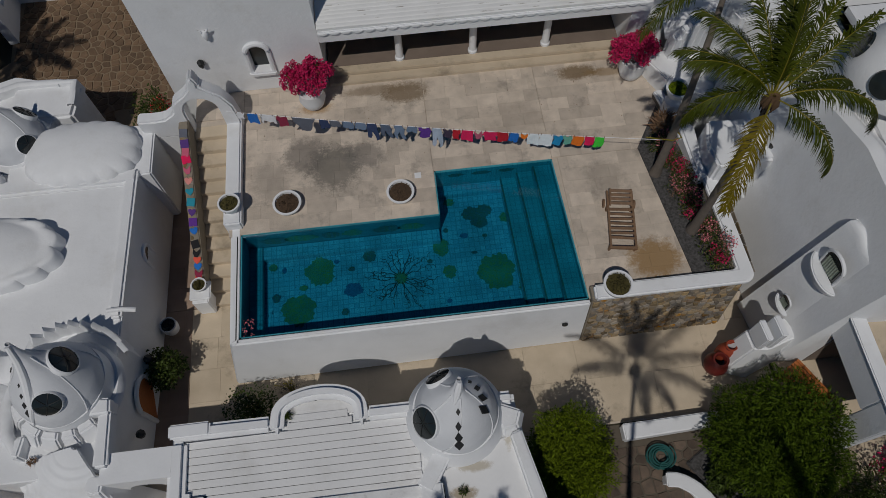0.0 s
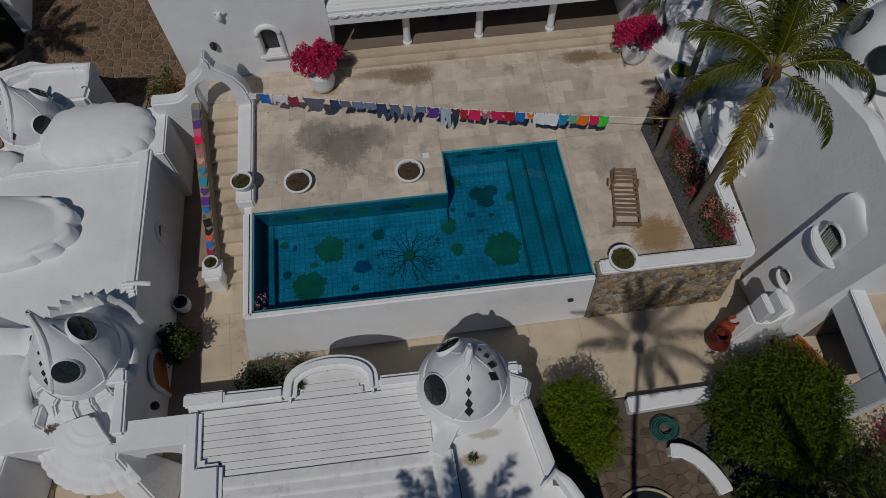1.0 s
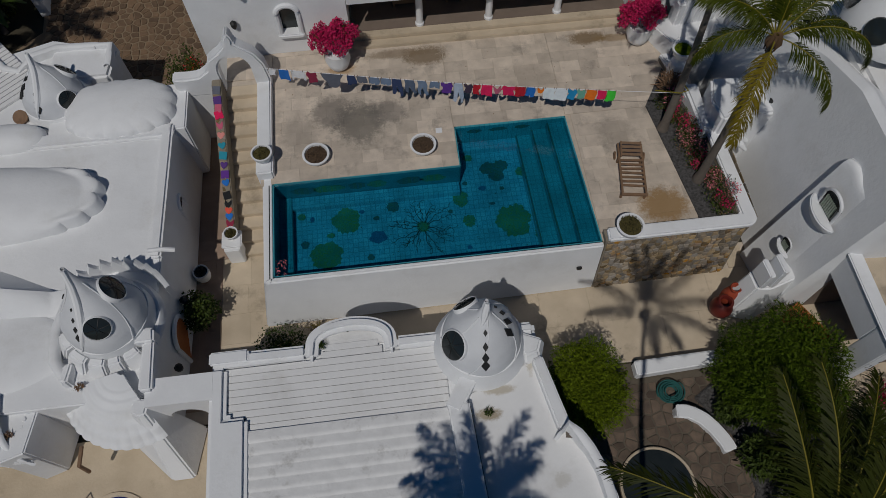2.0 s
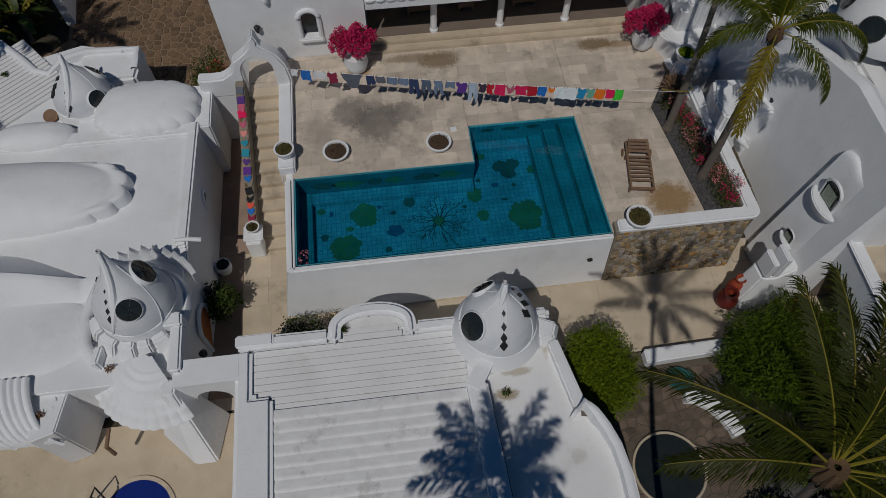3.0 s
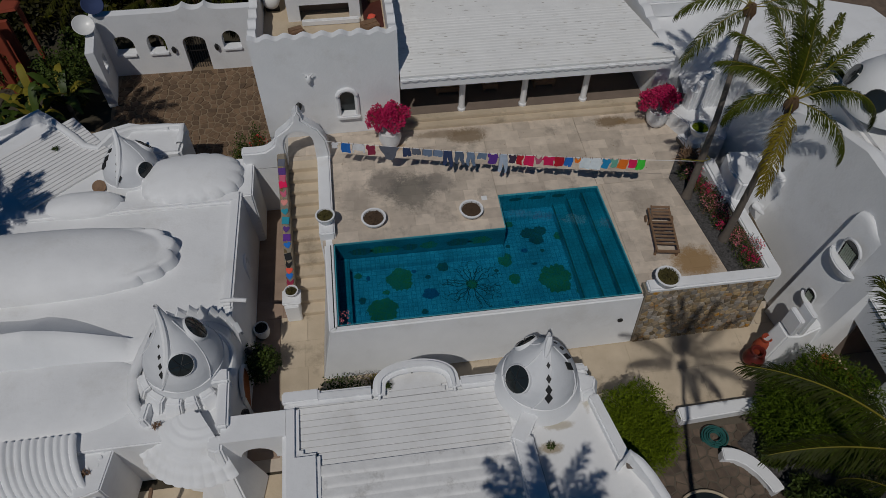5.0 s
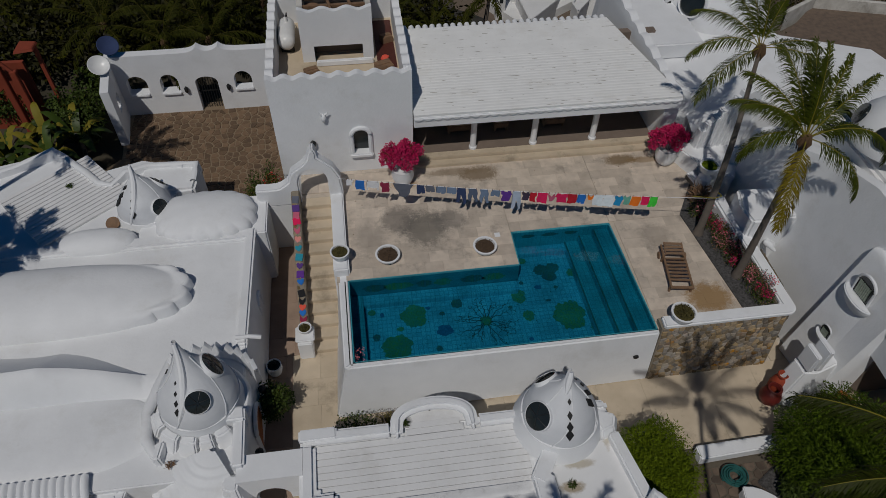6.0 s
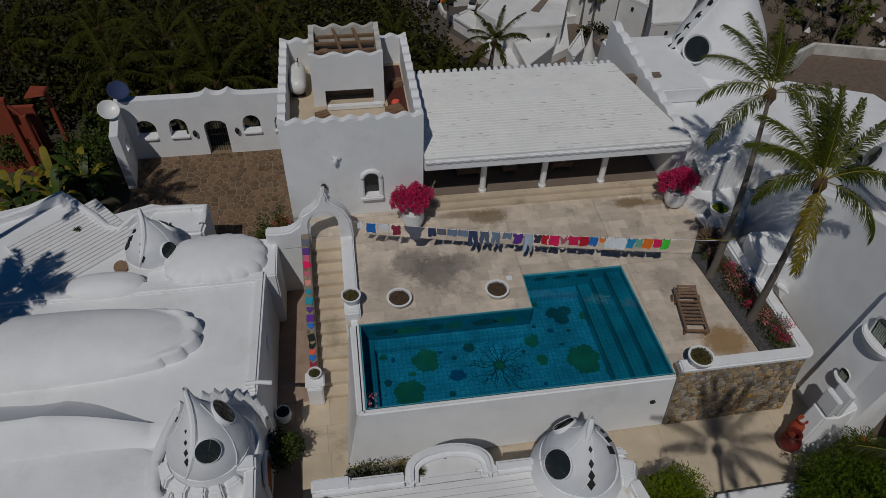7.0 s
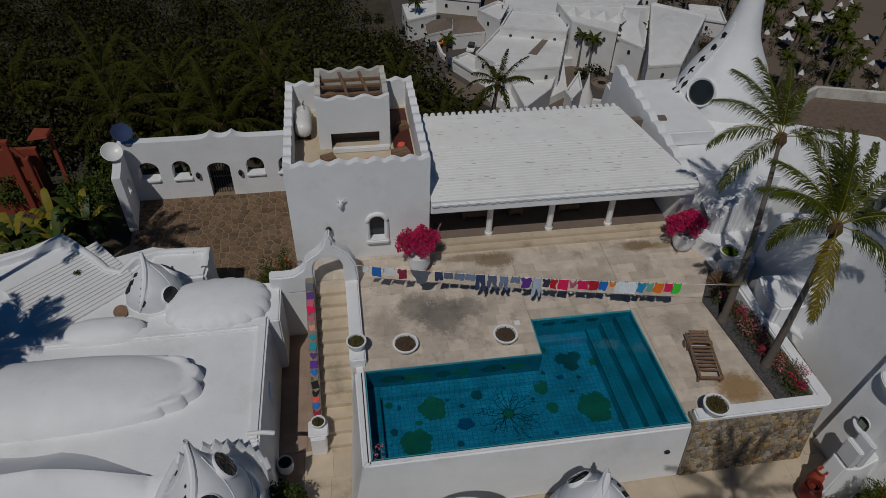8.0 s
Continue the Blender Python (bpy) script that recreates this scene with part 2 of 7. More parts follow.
def streaked(m, spacing):
    """Adds broken dark grime lines along the ribs of a roof coating."""
    n, l = m.node_tree.nodes, m.node_tree.links
    bsdf = n["Principled BSDF"]
    where = n.new("ShaderNodeNewGeometry").outputs["Position"]
    axis = n.new("ShaderNodeSeparateXYZ")
    l.new(where, axis.inputs[0])
    saw = n.new("ShaderNodeMath")
    saw.operation = "PINGPONG"
    saw.inputs[1].default_value = spacing
    l.new(axis.outputs["Y"], saw.inputs[0])
    line = n.new("ShaderNodeMapRange")
    line.inputs[1].default_value, line.inputs[2].default_value, line.inputs[3].default_value, line.inputs[4].default_value = 0.0, spacing * 0.3, 1.0, 0.0
    l.new(saw.outputs[0], line.inputs[0])
    long = n.new("ShaderNodeVectorMath")
    long.operation = "MULTIPLY"
    long.inputs[1].default_value = (2.2, 4.0, 1.0)
    l.new(where, long.inputs[0])
    rag = n.new("ShaderNodeTexNoise")
    rag.inputs["Scale"].default_value, rag.inputs["Detail"].default_value = 1.0, 4
    l.new(long.outputs[0], rag.inputs["Vector"])
    broken = n.new("ShaderNodeMapRange")
    broken.inputs[1].default_value, broken.inputs[2].default_value, broken.inputs[4].default_value = 0.585, 0.66, 0.9
    l.new(rag.outputs["Fac"], broken.inputs[0])
    both = n.new("ShaderNodeMath")
    both.operation = "MULTIPLY"
    l.new(line.outputs[0], both.inputs[0])
    l.new(broken.outputs[0], both.inputs[1])
    mixer = n.new("ShaderNodeMix")
    mixer.data_type = "RGBA"
    mixer.inputs[7].default_value = (0.15, 0.12, 0.08, 1)
    out = bsdf.inputs["Base Color"].links[0].from_socket
    l.new(both.outputs[0], mixer.inputs[0])
    l.new(out, mixer.inputs[6])
    l.new(mixer.outputs[2], bsdf.inputs["Base Color"])
    return m


LOGGIA_ROOF = streaked(material("ribbed_roof_coat", (0.80, 0.80, 0.79), (0.70, 0.70, 0.69), 0.75, scale=1.4, fine=14, mix=0.6, bump=0.25, bump_scale=6, dirt=(0.52, 0.48, 0.41), dirt_amount=0.3), 0.0735)

# ---- mesh helpers ----
def mesh_of(name, bm, mat, smooth=40):
    me = bpy.data.meshes.new(name)
    bmesh.ops.recalc_face_normals(bm, faces=bm.faces)
    bm.to_mesh(me)
    bm.free()
    for one in (mat if isinstance(mat, (list, tuple)) else [mat]):
        me.materials.append(one)
    if smooth:
        me.polygons.foreach_set("use_smooth", [True] * len(me.polygons))
        me.set_sharp_from_angle(angle=radians(smooth))
    return me


def thing(name, bm, mat, label="", category="", group="", kind="", at=None, smooth=40):
    ob = new(name, mesh_of(name, bm, mat, smooth))
    if at is not None:
        ob.matrix_basis = at
    return tagged(ob, label, category, group, kind)


def empty(name, at, label="", category="", group="", kind=""):
    ob = new(name)
    ob.empty_display_size = 0.2
    ob.matrix_basis = at
    return tagged(ob, label, category, group, kind)


def part(name, bm, mat, parent, label="", at=None, smooth=40, kind=""):
    ob = new(name, mesh_of(name, bm, mat, smooth))
    ob.parent = parent
    if at is not None:
        ob.matrix_basis = at
    return tagged(ob, label, kind=kind)


def soften(bm, width, segments=2, angle=30):
    if width >= 0.05:
        segments = 4
    edges = [e for e in bm.edges if len(e.link_faces) == 2 and e.calc_face_angle(0) > radians(angle)]
    if edges and width:
        bmesh.ops.bevel(bm, geom=edges, offset=width, segments=segments, affect="EDGES", clamp_overlap=True)
    return bm


def box(x0, x1, y0, y1, z0, z1, round_by=0.0, bm=None):
    own = bmesh.new()
    m = Matrix.Translation(((x0 + x1) / 2, (y0 + y1) / 2, (z0 + z1) / 2)) @ Matrix.Diagonal((x1 - x0, y1 - y0, z1 - z0, 1))
    bmesh.ops.create_cube(own, size=1, matrix=m)
    soften(own, round_by)
    return join(bm, own)


def join(bm, own):
    """Adds the mesh own to bm (or returns own where there is none yet)."""
    if bm is None:
        return own
    tmp = bpy.data.meshes.new("tmp")
    own.to_mesh(tmp)
    own.free()
    bm.from_mesh(tmp)
    bpy.data.meshes.remove(tmp)
    return bm


def moved(bm, m):
    bmesh.ops.transform(bm, matrix=m, verts=bm.verts)
    return bm


def prism(points, z0, z1, round_by=0.0, bm=None, top=None, segments=2):
    """A plan outline raised from z0 to z1; top: another outline of as many points for the upper end."""
    own = bmesh.new()
    low = [own.verts.new((x, y, z0)) for x, y in points]
    high = [own.verts.new((x, y, z1)) for x, y in (top or points)]
    n = len(points)
    own.faces.new(low[::-1])
    own.faces.new(high)
    for i in range(n):
        own.faces.new((low[i], low[(i + 1) % n], high[(i + 1) % n], high[i]))
    bmesh.ops.recalc_face_normals(own, faces=own.faces)
    soften(own, round_by, segments)
    bmesh.ops.triangulate(own, faces=[f for f in own.faces if len(f.verts) > 4])
    return join(bm, own)


def upright(outline, y0, y1, round_by=0.0, bm=None):
    """An outline in x and z, given a depth from y0 to y1."""
    own = prism(outline, -y1, -y0, round_by)
    moved(own, Matrix.Rotation(radians(90), 4, "X"))
    return join(bm, own)


def lathe(profile, segments=24, bm=None, at=None, cap=True):
    """A profile of (radius, height) turned round the z axis."""
    own = bmesh.new()
    rings = []
    for r, z in profile:
        if r < 1e-4:
            rings.append([own.verts.new((0, 0, z))])
        else:
            rings.append([own.verts.new((r * math.cos(2 * math.pi * i / segments), r * math.sin(2 * math.pi * i / segments), z)) for i in range(segments)])
    for a, b in zip(rings, rings[1:]):
        for i in range(segments):
            j = (i + 1) % segments
            if len(a) == 1 and len(b) == 1:
                continue
            if len(a) == 1:
                own.faces.new((a[0], b[j], b[i]))
            elif len(b) == 1:
                own.faces.new((a[i], a[j], b[0]))
            else:
                own.faces.new((a[i], a[j], b[j], b[i]))
    if cap:
        for ring in (rings[0], rings[-1]):
            if len(ring) > 1:
                own.faces.new(ring)
    bmesh.ops.recalc_face_normals(own, faces=own.faces)
    if at is not None:
        moved(own, at)
    return join(bm, own)


def tube(points, radius, segments=8, bm=None, flat=1.0):
    """A round bar along points; radius: one number or one for each point."""
    own = bmesh.new()
    pts = [Vector(p) for p in points]
    radii = radius if isinstance(radius, (list, tuple)) else [radius] * len(pts)
    rings = []
    for i, p in enumerate(pts):
        way = (pts[min(i + 1, len(pts) - 1)] - pts[max(i - 1, 0)]).normalized()
        side = way.cross(Vector((0, 0, 1)))
        if side.length < 0.05:
            side = Vector((1, 0, 0))
        side.normalize()
        up = side.cross(way).normalized()
        rings.append([own.verts.new(p + radii[i] * (math.cos(2 * math.pi * k / segments) * side + flat * math.sin(2 * math.pi * k / segments) * up)) for k in range(segments)])
    for a, b in zip(rings, rings[1:]):
        for k in range(segments):
            own.faces.new((a[k], a[(k + 1) % segments], b[(k + 1) % segments], b[k]))
    own.faces.new(rings[0])
    own.faces.new(rings[-1])
    return join(bm, own)


def surface(fn, nu, nv, thick=0.0, bm=None, wrap=False):
    """A sheet of points fn(u, v), u and v from 0 to 1; thick: given a back at that depth."""
    own = bmesh.new()
    rows = [[own.verts.new(fn(i / nu, j / nv)) for j in range(nv + 1)] for i in range(nu + 1)]
    for i in range(nu):
        for j in range(nv):
            own.faces.new((rows[i][j], rows[i + 1][j], rows[i + 1][j + 1], rows[i][j + 1]))
    bmesh.ops.remove_doubles(own, verts=own.verts, dist=0.0005)
    if thick:
        bmesh.ops.recalc_face_normals(own, faces=own.faces)
        bmesh.ops.solidify(own, geom=own.faces[:], thickness=thick)
    return join(bm, own)


def pierced(length, base, top, openings=(), thick=0.3, step=0.12, bm=None):
    """A wall along x from 0 to length, its front at y = 0 and its back at y = thick. base, top: heights (top may be a function of x).
    openings: (x0, x1, sill, spring, rise): rise is the height of the arch above spring."""
    tops = top if callable(top) else (lambda x: top)
    xs = {0.0, length}
    for x0, x1, *_ in openings:
        for k in range(13):
            xs.add(x0 + (x1 - x0) * (1 - math.cos(math.pi * k / 12)) / 2)
    k = 0.0
    while k < length:
        xs.add(k)
        k += step if callable(top) else length
    xs = sorted(xs)
    xs = [x for i, x in enumerate(xs) if i == 0 or x - xs[i - 1] > 1e-5]

    def head(o, x):
        x0, x1, _, spring, rise = o
        q = (2 * x - x0 - x1) / (x1 - x0)
        return spring + rise * math.sqrt(max(0.0, 1 - q * q))

    own = bmesh.new()

    def quad(*ps):
        own.faces.new([own.verts.new(p) for p in ps])

    for a, b in zip(xs, xs[1:]):
        mid = (a + b) / 2
        spans = [(base, base, tops(a), tops(b))]
        for o in openings:
            if o[0] < mid < o[1]:
                lo = spans.pop()
                if o[2] > base:
                    spans.append((lo[0], lo[1], o[2], o[2]))
                spans.append((head(o, a), head(o, b), lo[2], lo[3]))
        for za, zb, ta, tb in spans:
            quad((a, 0, za), (b, 0, zb), (b, 0, tb), (a, 0, ta))
            quad((a, thick, za), (a, thick, ta), (b, thick, tb), (b, thick, zb))
            quad((a, 0, ta), (b, 0, tb), (b, thick, tb), (a, thick, ta))
            quad((a, 0, za), (a, thick, za), (b, thick, zb), (b, 0, zb))
    for o in openings:
        for x in (o[0], o[1]):
            quad((x, 0, o[2]), (x, thick, o[2]), (x, thick, o[3]), (x, 0, o[3]))
    for x in (0.0, length):
        quad((x, 0, base), (x, thick, base), (x, thick, tops(x)), (x, 0, tops(x)))
    bmesh.ops.remove_doubles(own, verts=own.verts, dist=0.0005)
    bmesh.ops.recalc_face_normals(own, faces=own.faces)
    return join(bm, own)


def swept_wall(points, thick, drop, point=0.0):
    """A wall with a rounded top that follows points (x, y, z of its crest) and reaches down by drop; point: half thickness at its start."""
    pts = [Vector(p) for p in points]
    n = len(pts) - 1

    def fn(u, v):
        f = u * n
        i = min(n - 1, int(f))
        a, b = pts[i], pts[i + 1]
        way = (b - a).normalized()
        if i and f - i < 0.5:
            way = (way + (a - pts[i - 1]).normalized()).normalized()
        elif i < n - 1 and f - i >= 0.5:
            way = (way + (pts[i + 2] - b).normalized()).normalized()
        out = Vector((-way.y, way.x, 0)).normalized()
        half = thick if not point else point + (thick - point) * min(1.0, u * 3.0)
        k = (v - 0.5) * 2
        side = abs(k) > 0.99
        return a.lerp(b, f - i) + out * half * k * (1.1 if side else 1.0) + Vector((0, 0, 0.45 * half * (1 - k * k) - (drop if side else 0.0)))

    return surface(fn, n * 8, 8)


def wave(x, period, height):
    """A row of scallops: points up between hollows."""
    q = (x / period) % 1.0
    return height * abs(math.cos(math.pi * q)) ** 2


def leaves(bm, centre, radii, count, length, width, rng, droop=0.3, shell=0.55, quad=True):
    """Small pointed leaves scattered in an uneven ellipsoid."""
    c = Vector(centre)
    for _ in range(count):
        d = Vector((rng.gauss(0, 1), rng.gauss(0, 1), rng.gauss(0, 1))).normalized()
        r = shell + (1 - shell) * rng.random() ** 0.6
        bumpy = 1 + 0.28 * noise.noise(d * 2.2 + c)
        p = c + Vector((d.x * radii[0], d.y * radii[1], d.z * radii[2])) * r * bumpy
        way = (d + Vector((rng.uniform(-1, 1), rng.uniform(-1, 1), rng.uniform(-1, 1) - droop))).normalized()
        side = way.cross(Vector((rng.uniform(-1, 1), rng.uniform(-1, 1), rng.uniform(-1, 1)))).normalized()
        s = length * rng.uniform(0.6, 1.3)
        w = width * rng.uniform(0.7, 1.2)
        a, b = bm.verts.new(p - way * s * 0.4), bm.verts.new(p + side * w)
        e, f = bm.verts.new(p + way * s * 0.6 + Vector((0, 0, -0.15 * s))), bm.verts.new(p - side * w)
        bm.faces.new((a, b, e, f))
    return bm

# ---- ground and hill ----
LOW = -2.42


def hill(x, y):
    """The height of the ground: level round the villa, then a slope down to the town on the shore."""
    steep = 1.0 + 1.0 * min(1.0, max(0.0, (x - 9.0) / 5.0))
    d = steep * max(0.0, y - 19.0) + 0.35 * max(0.0, x - 24.0) + 0.25 * max(0.0, -22.0 - x)
    drop = min(1.0, d / 95.0)
    return LOW - 0.06 - 43.0 * (drop * drop * (3 - 2 * drop) * 0.5 + drop * 0.5)


_bm = bmesh.new()
_xs = [-3000, -1200, -500, -250, -140] + list(range(-100, 121, 5)) + [160, 260, 500, 1200, 3000]
_ys = [-3000, -900, -300, -100, -50] + list(range(-30, 161, 5)) + [200, 300, 600, 1300, 3000]
_grid = [[_bm.verts.new((x, y, hill(x, y) + (0.5 * noise.noise((x * 0.06, y * 0.06, 0)) if y > 24 else 0))) for y in _ys] for x in _xs]
for i in range(len(_xs) - 1):
    for j in range(len(_ys) - 1):
        _bm.faces.new((_grid[i][j], _grid[i + 1][j], _grid[i + 1][j + 1], _grid[i][j + 1]))
ground = thing("ground", _bm, EARTH, "dry brown hillside earth falling away to the shore", "ground", kind="structure", smooth=180)

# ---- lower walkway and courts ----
# Brown slabs, toned darker to widen the house's shadow over the alley.
ALLEY = material("shade_toned_alley_stone", (0.36, 0.26, 0.195), (0.26, 0.185, 0.14), 0.85, scale=2, fine=30, mix=0.8, bump=0.3, spread=0.1)
walkway = thing("pavement", prism([(-3.3, -3.4), (9.7, -3.4), (9.9, -3.05), (15.5, -3.05), (15.5, 0.6), (9, 0.6), (-0.2, 0.6), (-0.2, 2.6), (-1.2, 2.6), (-1.2, 8.5), (-3.3, 8.5)], LOW - 0.2, LOW - 0.03), JOINT,
                "beige stone slab walkway between the pool wall and houses", "pavement", kind="structure")

# ---- pool terrace ----
POOL = [(0.12, 0.0), (9.9, 0.0), (9.72, 4.74), (6.03, 4.74), (6.01, 3.23), (0.12, 3.23)]
TERRACE = [(-0.25, 3.23), (6.01, 3.23), (6.03, 4.74), (9.72, 4.74), (9.9, 0.02), (14.2, 0.02), (14.3, 9.0), (2.9, 9.0), (-1.4, 9.0), (-1.4, 7.35), (-0.25, 7.35)]
terrace = thing("terrace", prism(TERRACE, LOW - 0.1, -0.035), JOINT, "beige travertine paved pool terrace with grey stains", "terrace", kind="structure")


def band(outline, z0, z1, width, name, parent, mat, skip=()):
    """Lining slabs along the edges of an outline, inside it."""
    n = len(outline)
    for i in range(n):
        if i in skip:
            continue
        a, b = Vector(outline[i]), Vector(outline[(i + 1) % n])
        way = (b - a).normalized()
        inward = Vector((-way.y, way.x)) * width
        part(name, prism([a, b, b + inward, a + inward], z0, z1), mat, parent)


def tile_material(name, base, second, size, joint, rough=0.3):
    m = bpy.data.materials.new(name)
    m.use_nodes = True
    n, l = m.node_tree.nodes, m.node_tree.links
    bsdf = n["Principled BSDF"]
    bsdf.inputs["Roughness"].default_value = rough
    where = n.new("ShaderNodeNewGeometry").outputs["Position"]
    brick = n.new("ShaderNodeTexBrick")
    brick.offset, brick.squash = 0.0, 1.0
    brick.inputs["Color1"].default_value, brick.inputs["Color2"].default_value, brick.inputs["Mortar"].default_value = (*base, 1), (*second, 1), (*joint, 1)
    brick.inputs["Scale"].default_value = 1.0
    brick.inputs["Mortar Size"].default_value, brick.inputs["Brick Width"].default_value, brick.inputs["Row Height"].default_value = size * 0.06, size, size
    l.new(where, brick.inputs["Vector"])
    big = n.new("ShaderNodeTexNoise")
    big.inputs["Scale"].default_value, big.inputs["Detail"].default_value = 1.2, 6
    l.new(where, big.inputs["Vector"])
    span = n.new("ShaderNodeMapRange")
    span.inputs[1].default_value, span.inputs[2].default_value, span.inputs[3].default_value, span.inputs[4].default_value = 0.3, 0.7, 0.75, 1.15
    l.new(big.outputs["Fac"], span.inputs[0])
    vary = n.new("ShaderNodeHueSaturation")
    l.new(span.outputs[0], vary.inputs["Value"])
    l.new(brick.outputs["Color"], vary.inputs["Color"])
    l.new(vary.outputs["Color"], bsdf.inputs["Base Color"])
    return m


POOL_TILE = tile_material("teal_pool_tile", (0.085, 0.37, 0.50), (0.125, 0.46, 0.585), 0.16, (0.05, 0.26, 0.36))
POOL_WALL_TILE = tile_material("dark_teal_tile", (0.055, 0.32, 0.39), (0.06, 0.35, 0.42), 0.16, (0.035, 0.22, 0.28))
MOSAIC = tile_material("green_mosaic", (0.115, 0.23, 0.045), (0.04, 0.21, 0.15), 0.055, (0.05, 0.20, 0.19))
MOSAIC_DARK = tile_material("dark_mosaic", (0.065, 0.13, 0.07), (0.03, 0.12, 0.16), 0.055, (0.04, 0.18, 0.21))
MOSAIC_BLUE = material("blue_mosaic", (0.03, 0.17, 0.30), (0.02, 0.10, 0.20), 0.4, scale=9, fine=45, mix=1.0, bump=0)
BRANCH = material("brown_mosaic", (0.028, 0.045, 0.035), (0.015, 0.028, 0.022), 0.4, scale=7, bump=0)
WATER = bpy.data.materials.new("pool_water")
WATER.use_nodes = True
_n, _l = WATER.node_tree.nodes, WATER.node_tree.links
_n.remove(_n["Principled BSDF"])
_clear, _gloss, _mix, _fres = _n.new("ShaderNodeBsdfTransparent"), _n.new("ShaderNodeBsdfGlossy"), _n.new("ShaderNodeMixShader"), _n.new("ShaderNodeFresnel")
_clear.inputs[0].default_value = (0.50, 0.80, 0.86, 1)
_gloss.inputs["Roughness"].default_value = 0.05
_fres.inputs[0].default_value = 1.33
_rip = _n.new("ShaderNodeTexNoise")
_rip.inputs["Scale"].default_value = 1.6
_bmp = _n.new("ShaderNodeBump")
_bmp.inputs["Strength"].default_value, _bmp.inputs["Distance"].default_value = 0.12, 0.02
_l.new(_n.new("ShaderNodeNewGeometry").outputs["Position"], _rip.inputs["Vector"])
_l.new(_rip.outputs["Fac"], _bmp.inputs["Height"])
_l.new(_bmp.outputs["Normal"], _gloss.inputs["Normal"])
_l.new(_fres.outputs[0], _mix.inputs[0])
_l.new(_clear.outputs[0], _mix.inputs[1])
_l.new(_gloss.outputs[0], _mix.inputs[2])
_l.new(_mix.outputs[0], _n["Material Output"].inputs[0])

FLOOR = -1.12
pool = empty("swimming_pool", pose(5, 0, LOW), "raised L-shaped pool of teal tiles with green mosaic plants", "pool")
pool.matrix_basis = Matrix.Identity(4)
part("basin_floor", prism(POOL, FLOOR - 0.15, FLOOR), POOL_TILE, pool)
band(POOL, FLOOR, -0.012, 0.035, "basin_lining", pool, POOL_WALL_TILE)
part("bench", box(0.155, 0.55, 0.035, 3.19, FLOOR, -0.84, 0.015), POOL_WALL_TILE, pool)
part("ledge", box(0.55, 6.0, 2.78, 3.19, FLOOR, -0.88, 0.015), POOL_TILE, pool)
part("ledge", box(6.07, 8.2, 4.36, 4.70, FLOOR, -0.88, 0.015), POOL_TILE, pool)
part("pool_step", prism([(8.25, 0.04), (9.86, 0.04), (9.68, 4.7), (8.12, 4.7)], FLOOR, -0.80, 0.015), POOL_WALL_TILE, pool)
part("pool_step", prism([(8.80, 0.04), (9.86, 0.04), (9.68, 4.7), (8.62, 4.7)], -0.80, -0.52, 0.015), POOL_WALL_TILE, pool)
part("pool_step", prism([(9.30, 0.04), (9.86, 0.04), (9.68, 4.7), (9.12, 4.7)], -0.52, -0.26, 0.015), POOL_WALL_TILE, pool)
part("water", prism([(x * 0.999 + 0.006, y * 0.997 + 0.005) for x, y in POOL], -0.072, -0.07), WATER, pool, "still clear water")
part("front_wall", prism([(-0.62, -0.55), (9.95, -0.44), (9.9, -0.002), (0.12, -0.002)], LOW, -0.03, 0.05, top=[(-0.16, -0.16), (9.95, -0.14), (9.9, -0.002), (0.12, -0.002)]), STUCCO, pool, "white plaster outer wall")
part("side_wall", prism([(-0.62, -0.55), (0.118, 0.0), (0.118, 3.6), (-0.45, 3.6)], LOW, -0.03, 0.05, top=[(-0.16, -0.16), (0.118, 0.0), (0.118, 3.6), (-0.2, 3.6)]), STUCCO, pool, "white plaster outer wall")
part("coping", box(0.02, 9.9, -0.10, -0.03, -0.04, 0.012, 0.012), STUCCO, pool)
part("coping", box(0.035, 0.10, -0.10, 3.25, -0.04, 0.012, 0.012), STUCCO, pool)
part("overflow_gap", box(0.0, 9.9, -0.03, 0.0, -0.04, -0.02), IRON, pool, "dark overflow slot")
part("overflow_gap", box(-0.005, 0.03, -0.03, 3.2, -0.04, -0.018), IRON, pool, "dark overflow slot")

# ---- planter at the terrace's edge ----
wall_planter = empty("wall_planter", Matrix.Identity(4), "rubble stone garden wall with a white plastered top", "wall", kind="structure")
part("stone_core", prism([(9.95, -0.42), (14.35, -0.35), (14.6, 0.1), (14.45, 3.3), (13.75, 6.7), (13.4, 6.7), (14.05, 3.3), (14.15, 0.3), (9.95, 0.3)], LOW, 0.16, 0.0,
     top=[(9.95, -0.1), (14.3, -0.05), (14.45, 0.15), (14.35, 3.3), (13.6, 6.7), (13.4, 6.7), (14.05, 3.3), (14.1, 0.3), (9.95, 0.3)]), MORTAR, wall_planter)
_c = [(14.56 - 0.32 + 0.32 * math.sin(a * math.pi / 12), -0.16 + 0.32 - 0.32 * math.cos(a * math.pi / 12)) for a in range(0, 7)]
part("wall_top", prism([(10.0, -0.16)] + _c + [(14.42, 3.3), (13.65, 6.7), (13.35, 6.7), (14.0, 3.3), (14.12, 0.27), (10.02, 0.27)], 0.16, 0.35, 0.05), STUCCO, wall_planter)
part("planting_bed", prism([(12.98, 0.45), (14.1, 0.28), (14.0, 3.3), (13.4, 6.3), (12.45, 4.8)], -0.03, 0.05), SOIL, wall_planter, "dark gravel bed")

